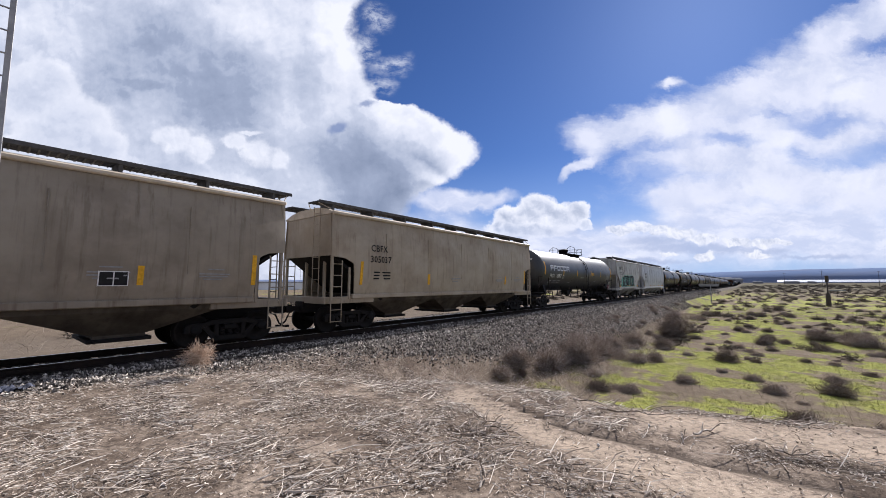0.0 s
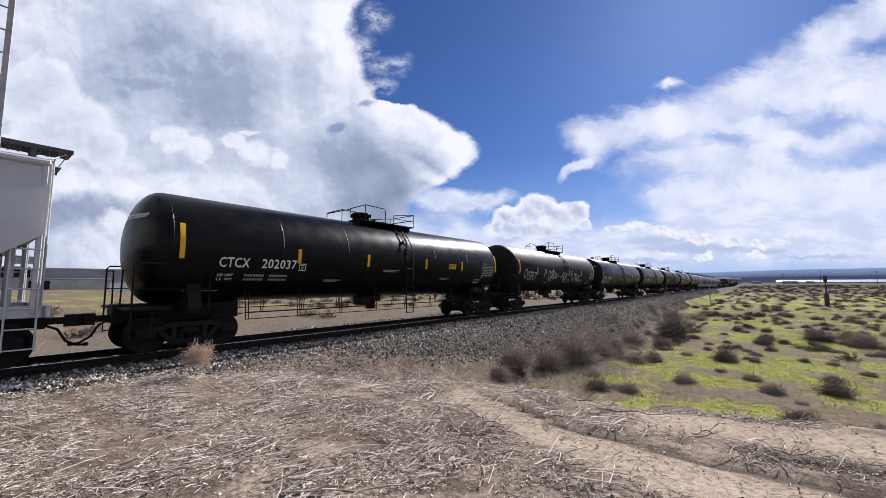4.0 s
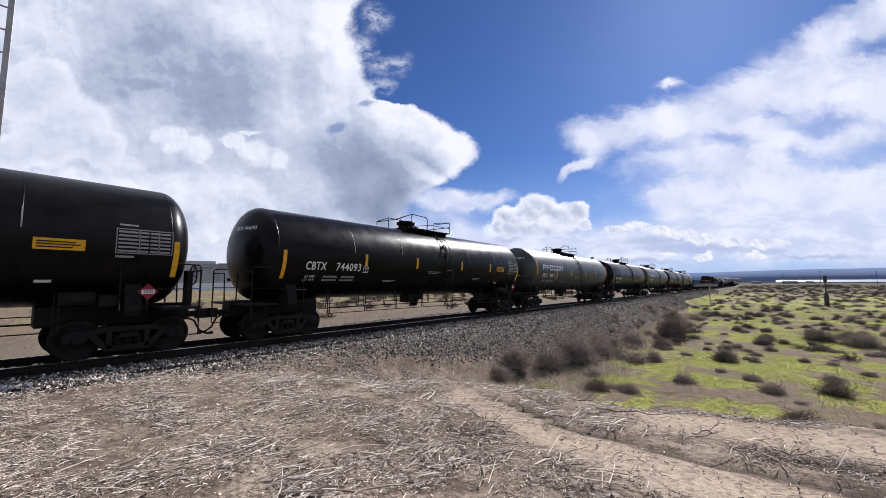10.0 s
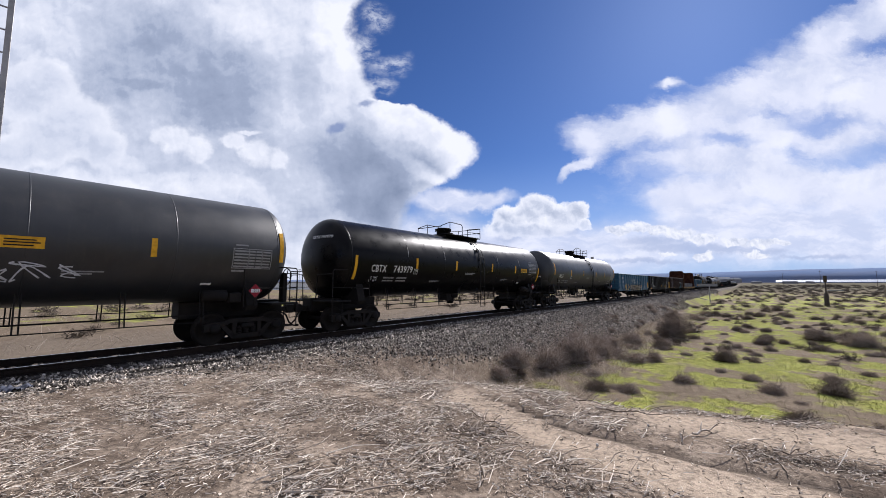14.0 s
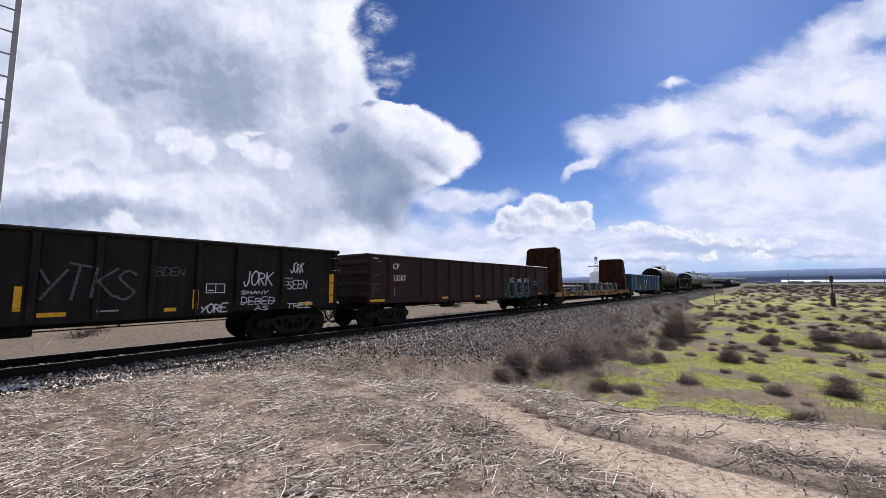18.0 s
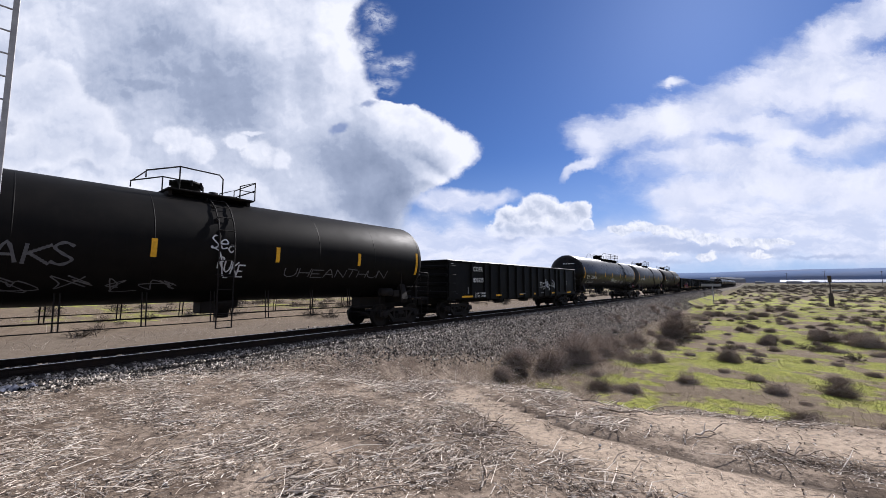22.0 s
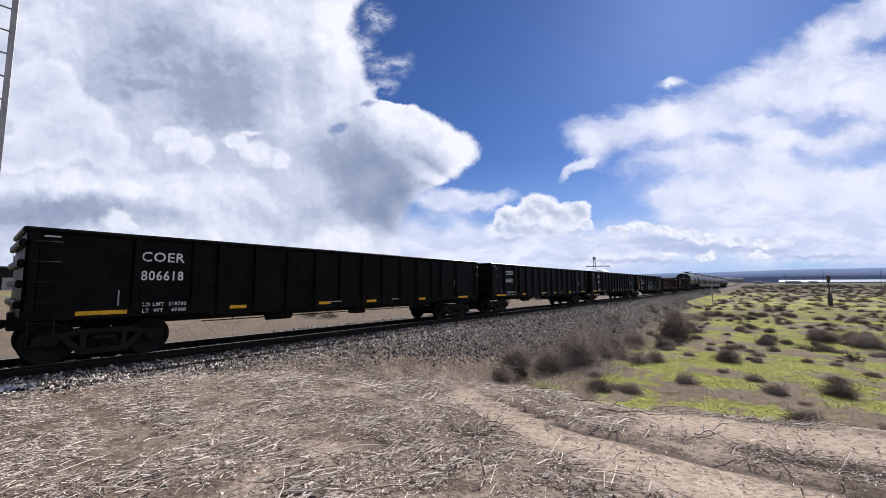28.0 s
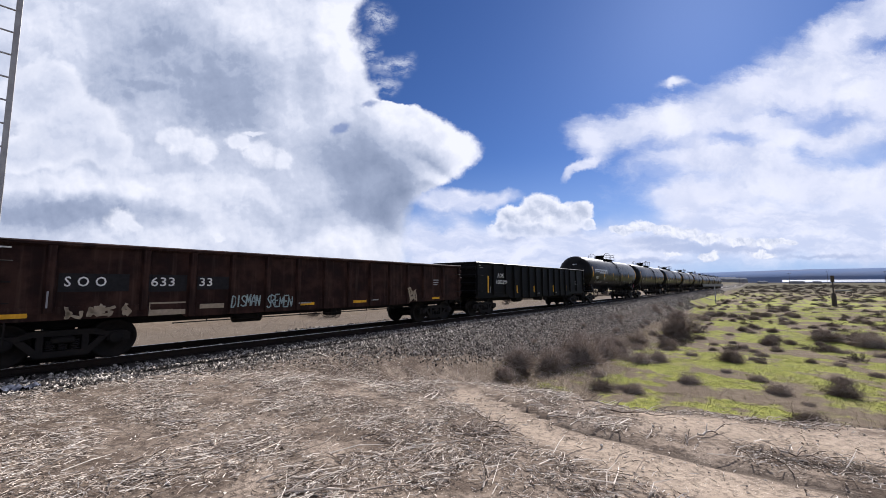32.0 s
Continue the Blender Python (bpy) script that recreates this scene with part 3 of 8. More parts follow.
# ---- mesh helpers ----
class Geo:
    """Gathers pieces of one mesh."""

    def __init__(self):
        self.v, self.f, self.smooth = [], [], []

    def add(self, verts, faces, smooth=False):
        k = len(self.v)
        self.v += [tuple(p) for p in verts]
        self.f += [tuple(i + k for i in f) for f in faces]
        self.smooth += [smooth] * len(faces)
        return self

    def box(self, x0, x1, y0, y1, z0, z1, c=0.012):
        """A box with chamfered edges."""
        c = min(c, (x1 - x0) * 0.3, (y1 - y0) * 0.3, (z1 - z0) * 0.3)
        lo, hi = (x0, y0, z0), (x1, y1, z1)
        vs, index = [], {}
        for sx in (0, 1):
            for sy in (0, 1):
                for sz in (0, 1):
                    s = (sx, sy, sz)
                    for ax in range(3):
                        p = [hi[i] if s[i] else lo[i] for i in range(3)]
                        for i in range(3):
                            if i != ax:
                                p[i] += -c if s[i] else c
                        index[s, ax] = len(vs)
                        vs.append(p)
        fs = []
        for ax in range(3):
            a, b = (ax + 1) % 3, (ax + 2) % 3
            for side in (0, 1):
                loop = []
                for u, w in ((0, 0), (1, 0), (1, 1), (0, 1)):
                    s = [0, 0, 0]
                    s[ax], s[a], s[b] = side, u, w
                    loop.append(index[tuple(s), ax])
                fs.append(loop if side else loop[::-1])
            for u in (0, 1):
                for w in (0, 1):
                    s0, s1 = [0, 0, 0], [0, 0, 0]
                    s0[a] = s1[a] = u
                    s0[b] = s1[b] = w
                    s1[ax] = 1
                    q = [index[tuple(s0), a], index[tuple(s1), a], index[tuple(s1), b], index[tuple(s0), b]]
                    fs.append(q if u != w else q[::-1])
        for s in ((i, j, k) for i in (0, 1) for j in (0, 1) for k in (0, 1)):
            t = [index[s, 0], index[s, 1], index[s, 2]]
            fs.append(t if sum(s) % 2 else t[::-1])
        return self.add(vs, fs)

    def tube(self, pts, r, n=6, caps=True):
        """A round bar along a line of points."""
        pts = [Vector(p) for p in pts]
        vs, fs = [], []
        for i, p in enumerate(pts):
            d = (pts[min(i + 1, len(pts) - 1)] - pts[max(i - 1, 0)]).normalized()
            a = d.orthogonal().normalized() if i == 0 else (a - d * a.dot(d)).normalized()
            b = d.cross(a)
            for k in range(n):
                t = 2 * math.pi * k / n
                vs.append(p + (a * math.cos(t) + b * math.sin(t)) * r)
        for i in range(len(pts) - 1):
            for k in range(n):
                fs.append((i * n + k, i * n + (k + 1) % n, (i + 1) * n + (k + 1) % n, (i + 1) * n + k))
        self.add(vs, fs, True)
        if caps:
            m = (len(pts) - 1) * n
            self.add([vs[k] for k in range(n)], [tuple(range(n))[::-1]])
            self.add([vs[m + k] for k in range(n)], [tuple(range(n))])
        return self

    def lathe(self, profile, axis="x", n=32, centre=(0, 0, 0)):
        """Turns (along, radius) points round an axis."""
        vs, fs = [], []
        for a, r in profile:
            for k in range(n):
                t = 2 * math.pi * k / n
                c, s = r * math.cos(t), r * math.sin(t)
                p = {"x": (a, c, s), "y": (s, a, c), "z": (c, s, a)}[axis]
                vs.append([p[i] + centre[i] for i in range(3)])
        for i in range(len(profile) - 1):
            for k in range(n):
                fs.append((i * n + k, i * n + (k + 1) % n, (i + 1) * n + (k + 1) % n, (i + 1) * n + k))
        return self.add(vs, fs, True)

    def prism(self, outline, y0, y1, axis="y"):
        """An outline in the xz plane (or yz, for axis x) drawn out along the axis."""
        n = len(outline)
        if axis == "y":
            vs = [(x, y0, z) for x, z in outline] + [(x, y1, z) for x, z in outline]
        elif axis == "x":
            vs = [(y0, y, z) for y, z in outline] + [(y1, y, z) for y, z in outline]
        else:
            vs = [(x, y, y0) for x, y in outline] + [(x, y, y1) for x, y in outline]
        fs = [(i, (i + 1) % n, n + (i + 1) % n, n + i) for i in range(n)]
        fs += [tuple(range(n))[::-1], tuple(range(n, 2 * n))]
        return self.add(vs, fs)

    def mesh(self, name, *mats):
        me = bpy.data.meshes.new(name)
        me.from_pydata(self.v, [], self.f)
        me.polygons.foreach_set("use_smooth", self.smooth)
        bm = bmesh.new()
        bm.from_mesh(me)
        bmesh.ops.recalc_face_normals(bm, faces=bm.faces)
        bm.to_mesh(me)
        bm.free()
        for m in mats:
            me.materials.append(m)
        return me


def part(name, geo, material, parent, label="", loc=None):
    """Links a mesh as one part of a thing or of a part. geo: a Geo, or a mesh that several parts share."""
    me = geo if isinstance(geo, bpy.types.Mesh) else geo.mesh(name, material)
    ob = new(name, me)
    ob.parent = parent
    if loc:
        ob.location = loc
    if name in ("stencil_bar", "data_panel", "spring_group", "graffiti", "panel_frame"):
        tagged(ob, kind="stuff")
    return tagged(ob, label)


def thing(name, label, category, group="", kind="", geo=None, material=None, m=None):
    """A top-level thing: an Empty at its base, or one mesh."""
    ob = new(name, geo if isinstance(geo, bpy.types.Mesh) else geo.mesh(name, material) if geo else None)
    if m is not None:
        ob.matrix_world = m
    return tagged(ob, label, category, group, kind)


def from_arrays(name, verts, faces, material, smooth=False):
    """A mesh from arrays of points and of faces that all have the same number of corners."""
    me = bpy.data.meshes.new(name)
    k = faces.shape[1]
    me.vertices.add(len(verts))
    me.vertices.foreach_set("co", np.asarray(verts, np.float32).ravel())
    me.loops.add(faces.size)
    me.loops.foreach_set("vertex_index", faces.astype(np.int32).ravel())
    me.polygons.add(len(faces))
    me.polygons.foreach_set("loop_start", np.arange(len(faces), dtype=np.int32) * k)
    me.polygons.foreach_set("use_smooth", np.full(len(faces), smooth))
    me.update(calc_edges=True)
    me.validate()
    me.materials.append(material)
    return me


# ---- the plan: the track is straight, s runs along it away from the camera, n across it, positive on the far side ----
TRACK_DIR = radians(38.81)                   # clockwise from +y
U = Vector((math.sin(TRACK_DIR), math.cos(TRACK_DIR), 0))
N = Vector((-math.cos(TRACK_DIR), math.sin(TRACK_DIR), 0))
D_TRACK = 12.9                               # from the camera to the track's middle
ALONG = 90 - math.degrees(TRACK_DIR)         # turn of a thing whose x runs along the track


def on_track(s, n=0.0, z=0.0):
    return N * (D_TRACK + n) + U * s + Vector((0, 0, z))


def sn(x, y):
    """Place along and across the track of a point of the plan."""
    return x * U.x + y * U.y, x * N.x + y * N.y - D_TRACK


def wave(x, y, scale, seed=0.0):
    return noise.noise(Vector((x * scale + seed, y * scale - seed, seed * 0.37)))


def step(x, a, b):
    t = min(1.0, max(0.0, (x - a) / (b - a)))
    return t * t * (3 - 2 * t)


def pad_edge(x):
    """How far the trodden pad reaches ahead of the camera, by x."""
    return 8.6 - 0.42 * max(0.0, x) + 0.25 * math.sin(x * 1.3) + 0.12 * math.sin(x * 3.1 + 1)


GROOVE_X, GROOVE_Y = (-0.4, 0.59, 1.65, 2.7, 3.86, 6.0), (9.2, 7.34, 5.6, 4.69, 3.83, 2.5)


def road_off(x, y):
    """How far a point lies beyond the groove that a wheel has cut across the pad."""
    return (y - np.interp(x, GROOVE_X, GROOVE_Y)) * 0.74


def height(x, y):
    """Height of the ground above the rail tops."""
    s, n = sn(x, y)
    low = -2.1 + 0.25 * wave(x, y, 0.06) + 0.10 * wave(x, y, 0.35, 3)
    far = math.hypot(x, y)
    low += step(far, 90, 900) * 6.0
    # the pad: near the camera and along the track to the left of it
    e = y - pad_edge(x)
    off_pad = step(e + 0.04 * max(0, s) * 4, -0.3, 6.0) * step(s, -6, 12)
    off_pad = max(off_pad, step(x, 9, 16) * step(s, -6, 10))
    pad = -0.22 + 0.05 * wave(x, y, 0.3, 5) + 0.02 * wave(x, y, 1.7, 7)
    z = pad * (1 - off_pad) + low * off_pad
    behind = -0.35 + 0.40 * step(n, 6, 11) + 0.15 * wave(x, y, 0.05, 9) + 0.05 * wave(x, y, 0.4, 2) + step(far, 90, 900) * 5.0
    # bank of the line
    if n < 0:
        bank = -0.30 - 0.62 * max(0.0, -n - 2.6)
        z = max(z, bank) if -n > 1.9 else -0.30
    else:
        bank = -0.30 - 0.5 * max(0.0, n - 2.2)
        z = max(behind, bank) if n > 1.9 else -0.30
    return z


def ripple(x, y, scale, seed=0.0):
    """Smooth uneven pattern for whole arrays, about -0.5 to 0.5."""
    x, y = x * scale, y * scale
    return (np.sin(2.1 * x + 1.3 * np.sin(1.1 * y + seed) + seed) + np.sin(2.7 * y + 1.2 * np.sin(1.7 * x - seed) + 1.7 * seed) + np.sin(1.9 * (x + y) + 3 * seed) * 0.7
            + np.sin(4.3 * x - 3.1 * y + 2 * seed) * 0.5 + np.sin(5.9 * y + 3.7 * x - seed) * 0.5) / 6.0


def greenness(x, y):
    """Where the field is grass rather than brown brush litter."""
    return np.clip(0.5 + 1.5 * (ripple(x, y, 0.22, 2.0) * 0.6 + ripple(x, y, 0.75, 5.0) * 0.7 + ripple(x, y, 2.3, 7.0) * 0.35) + 0.0, 0, 1)


def spread(edges):
    out = []
    for a, b, d in edges:
        k = max(1, round((b - a) / d))
        out += [a + (b - a) * i / k for i in range(k)]
    return out + [edges[-1][1]]


GRID = {}


def build_ground():
    ss = spread([(-3000, -400, 400), (-400, -60, 40), (-60, -16, 3), (-16, -6, 0.3), (-6, 14, 0.11), (14, 40, 0.3), (40, 90, 1.0), (90, 260, 6), (260, 800, 40), (800, 4400, 300)])
    ns = spread([(-3500, -400, 300), (-400, -80, 20), (-80, -34, 1.6), (-34, -12.5, 0.3), (-12.5, -4, 0.11), (-4, -1.9, 0.3), (-1.9, 1.9, 0.475), (1.9, 12, 0.4), (12, 40, 1.5), (40, 200, 10), (200, 700, 50), (700, 4000, 300)])
    pts = [[on_track(s, n) for n in ns] for s in ss]
    vs, att = [], {"pad": [], "green": [], "ballast": [], "wear": [], "far": [], "rut": []}
    for row in pts:
        for p in row:
            x, y = p.x, p.y
            s, n = sn(x, y)
            z = height(x, y)
            vs.append((x, y, z))
            w = 0.5 * wave(x, y, 0.9, 11) + 0.35 * wave(x, y, 3.0, 4)
            pad = step(-0.55 - z * -1.0 + 0.0, -9, -8) * (1 - step(-z + 0.2 * w, 0.75, 1.25)) if n < -2.4 else (1 - step(n, 9 + 5 * w, 16 + 5 * w)) * 0.2
            if -9.5 < n < -2.4 and s < 20:
                pad = max(pad, (1 - step(s, 9 + 2 * w, 17 + 2 * w)) * (1 - step(-n, 6.5 + w, 9 + w)))
            g = step(-z, 1.2, 1.7) if n < 0 else 0.58 * step(n, 7.5 + 3 * w, 11 + 3 * w)
            if n < 0 and s > 5:
                g *= step(-n, 5.0 + w, 7.5 + w)
            if math.hypot(x, y) > 60 and n < -2.4:
                pad, g = 0.0, 0.95 - 0.5 * step(math.hypot(x, y), 90, 260)
            foot = 2.55 + 0.3 * w + 2.4 * step(s, 7, 19) - 1.4 * step(s, 45, 75)
            b = 1 - step(abs(n), foot - 0.2, foot + 0.35) if n < 0 else max(1 - step(n, 2.6 + 0.3 * w, 3.4 + 0.4 * w), 0.35 * (1 - step(n, 6 + 2 * w, 9 + 2 * w)))
            # the wheel track that crosses the pad, with a sharp groove beside it
            r = rut = 0.0
            if -1 < x < 9 and 1 < y < 10 and n < -2.5:
                d = float(road_off(x, y)) + 0.10 * w
                r = max(0.0, 1 - abs(d + 0.52) / 0.62) * step(x, -0.3, 0.8)
                r = max(r, max(0.0, 1 - abs(d - 1.35) / 0.75) * step(x, 2.0, 3.6))
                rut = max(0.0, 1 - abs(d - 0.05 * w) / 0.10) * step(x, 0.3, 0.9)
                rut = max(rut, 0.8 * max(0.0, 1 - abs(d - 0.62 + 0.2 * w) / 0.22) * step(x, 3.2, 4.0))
                vs[-1] = (x, y, z - 0.045 * rut - 0.02 * r + 0.03 * max(0.0, 1 - abs(d - 0.2) / 0.16) * step(x, 0.3, 0.9))
            att["rut"].append(rut)
            att["far"].append(step(math.hypot(x, y), 130, 330))
            att["pad"].append(pad)
            att["green"].append(g)
            att["ballast"].append(b)
            att["wear"].append(r)
    k = len(ns)
    va = np.array(vs)
    GRID["s"], GRID["n"], GRID["z"] = np.array(ss), np.array(ns), va[:, 2].reshape(len(ss), k)
    att["green"] = np.array(att["green"]) * greenness(va[:, 0], va[:, 1])
    i, j = np.meshgrid(np.arange(len(ss) - 1), np.arange(k - 1), indexing="ij")
    a = (i * k + j).ravel()
    faces = np.stack([a, a + k, a + k + 1, a + 1], 1)[:, ::-1]
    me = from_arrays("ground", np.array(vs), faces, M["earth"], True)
    for name, values in att.items():
        me.attributes.new(name, "FLOAT", "POINT").data.foreach_set("value", np.array(values, np.float32))
    return tagged(new("ground", me), "dry trodden earth, green field and gravelled railway bank", "ground", kind="structure")


ground = build_ground()


def build_track():
    top = thing("railway_track", "straight single track, steel rails on dark timber sleepers", "railway track", kind="structure", m=pose(*on_track(0), 0, 0, ALONG))
    head = [(-0.036, -0.004), (-0.036, -0.036), (-0.009, -0.05), (-0.009, -0.145), (-0.07, -0.16), (-0.07, -0.172), (0.07, -0.172), (0.07, -0.16), (0.009, -0.145),
            (0.009, -0.05), (0.036, -0.036), (0.036, -0.004)]
    for y in (-0.755, 0.755):
        g = Geo()
        g.prism([(y + a, z) for a, z in head], -160, 1500, "x")
        rail = part("rail", g, M["rail"], top, "rust-brown steel rail")
        part("running_surface", Geo().box(-160, 1500, y - 0.030, y + 0.030, -0.0045, 0.0, 0.001), M["rail_top"], rail, "polished bright running surface")
    tie = Geo().box(-0.115, 0.115, -1.3, 1.3, -0.36, -0.178, 0.02).mesh("sleeper", M["tie"])
    plate = Geo()
    for y in (-0.755, 0.755):
        plate.box(-0.09, 0.09, y - 0.18, y + 0.18, -0.1795, -0.168, 0.004)
        for dx in (-0.06, 0.06):
            plate.box(dx - 0.012, dx + 0.012, y - 0.11, y - 0.08, -0.17, -0.145, 0.004)
    plate = plate.mesh("tie_plate", M["rail"])
    for i in range(150):
        x = -14 + i * 0.5 + random.uniform(-0.02, 0.02)
        t = part("sleeper", tie, None, top, loc=(x, random.uniform(-0.03, 0.03), 0))
        if i < 90:
            part("tie_plate", plate, None, t)
    joint = Geo()
    for dx in (-0.33, -0.2, -0.07, 0.07, 0.2, 0.33):
        joint.tube([(1.0 + dx, -0.80, -0.1), (1.0 + dx, -0.765, -0.1)], 0.02, 6)
    joint.box(0.6, 1.4, -0.79, -0.765, -0.14, -0.06, 0.008)
    part("joint_bar", joint, M["rail"], top, "bolted steel joint bar")


build_track()

# ---- railway cars: x runs back along the train, the side that faces the camera is at negative y, z is above the rails ----
SPEED = 17.70
CARS = []


def stencil(text, size, material, parent, x, z, wrap=None, y=-1.5, name="lettering", label="", align="LEFT", slant=0.0, squeeze=1.0):
    """Flat letters on the near side; wrap: (radius, height of the axis) of a round tank."""
    cu = bpy.data.curves.new(name, "FONT")
    cu.body, cu.size, cu.align_x, cu.align_y, cu.shear = text, size * 1.38, align, "CENTER", slant
    cu.space_character, cu.resolution_u, cu.offset = 1.08, 2, 0.016 * size
    tmp = bpy.data.objects.new(name, cu)
    me = bpy.data.meshes.new_from_object(tmp)
    bpy.data.objects.remove(tmp)
    bpy.data.curves.remove(cu)
    co = np.zeros(len(me.vertices) * 3, np.float32)
    me.vertices.foreach_get("co", co)
    co = co.reshape(-1, 3)
    me.vertices.foreach_set("co", place(co[:, 0] * squeeze + x, co[:, 1] + z, wrap, y).ravel())
    me.materials.clear()
    me.materials.append(material)
    me.update()
    return part(name, me, None, parent, label)


def place(x, z, wrap, y, lift=0.006):
    if wrap:
        r, zc = wrap
        a = (z - zc) / r
        return np.stack([x, -(r + lift) * np.cos(a), zc + (r + lift) * np.sin(a)], 1).astype(np.float32)
    depth = y(x, z) - lift if callable(y) else np.full_like(x, y - lift)
    return np.stack([x, depth, z], 1).astype(np.float32)


def patch(rects, wrap=None, y=-1.5, lift=0.006):
    """Thin plates or painted bars on the near side, (x0, x1, z0, z1) each."""
    g = Geo()
    for x0, x1, z0, z1 in rects:
        k = max(1, int(abs(z1 - z0) / 0.12)) if wrap or callable(y) else 1
        xs, zs = [], []
        for i in range(k + 1):
            z = z0 + (z1 - z0) * i / k
            xs += [x0, x1]
            zs += [z, z]
        front = place(np.array(xs, float), np.array(zs, float), wrap, y, lift)
        back = place(np.array(xs, float), np.array(zs, float), wrap, y, -0.01)
        vs = [tuple(map(float, p)) for p in front] + [tuple(map(float, p)) for p in back]
        m = len(xs)
        fs = []
        for i in range(k):
            fs.append((2 * i, 2 * i + 1, 2 * i + 3, 2 * i + 2))
            fs.append((2 * i, 2 * i + 2, m + 2 * i + 2, m + 2 * i))
            fs.append((2 * i + 1, m + 2 * i + 1, m + 2 * i + 3, 2 * i + 3))
        fs.append((0, m, m + 1, 1))
        fs.append((m - 2, m - 1, 2 * m - 1, 2 * m - 2))
        g.add(vs, fs)
    return g


def strokes(lines, width, wrap=None, y=-1.5, lift=0.007):
    """Sprayed lines: bands along lists of (x, z)."""
    g = Geo()
    for line in lines:
        pts = [Vector((a, b)) for a, b in line]
        if len(pts) == 2:
            pts = [pts[0].lerp(pts[1], k / 6) for k in range(7)]
        if len(pts) > 2:
            fine = []
            for i in range(len(pts) - 1):
                p0, p1, p2, p3 = pts[max(0, i - 1)], pts[i], pts[i + 1], pts[min(len(pts) - 1, i + 2)]
                for k in range(4):
                    t = k / 4
                    fine.append(0.5 * (2 * p1 + (p2 - p0) * t + (2 * p0 - 5 * p1 + 4 * p2 - p3) * t * t + (3 * p1 - p0 - 3 * p2 + p3) * t * t * t))
            pts = fine + [pts[-1]]
        xs, zs = [], []
        for i, p in enumerate(pts):
            d = pts[min(i + 1, len(pts) - 1)] - pts[max(i - 1, 0)]
            d = d.normalized() if d.length > 1e-6 else Vector((1, 0))
            w = width * (0.42 + (0.1 * math.sin(i * 1.7) if width < 0.08 else 0.0))
            xs += [p.x - d.y * w, p.x + d.y * w]
            zs += [p.y + d.x * w, p.y - d.x * w]
        vs = place(np.array(xs, float), np.array(zs, float), wrap, y, lift)
        g.add([tuple(map(float, p)) for p in vs], [(2 * i, 2 * i + 1, 2 * i + 3, 2 * i + 2) for i in range(len(pts) - 1)])
    return g


def scribble(x0, x1, z0, z1, k, seed, loops=2):
    """Illegible sprayed strokes, k signs side by side."""
    r = random.Random(seed)
    out = []
    w = (x1 - x0) / k
    for i in range(k):
        cx = x0 + (i + 0.5) * w
        for _ in range(loops):
            line = [(cx + r.uniform(-0.55, 0.55) * w, r.uniform(z0, z1))]
            for _ in range(r.randint(3, 5)):
                line.append((cx + r.uniform(-0.5, 0.5) * w, r.uniform(z0, z1)))
            out.append(line)
    return out


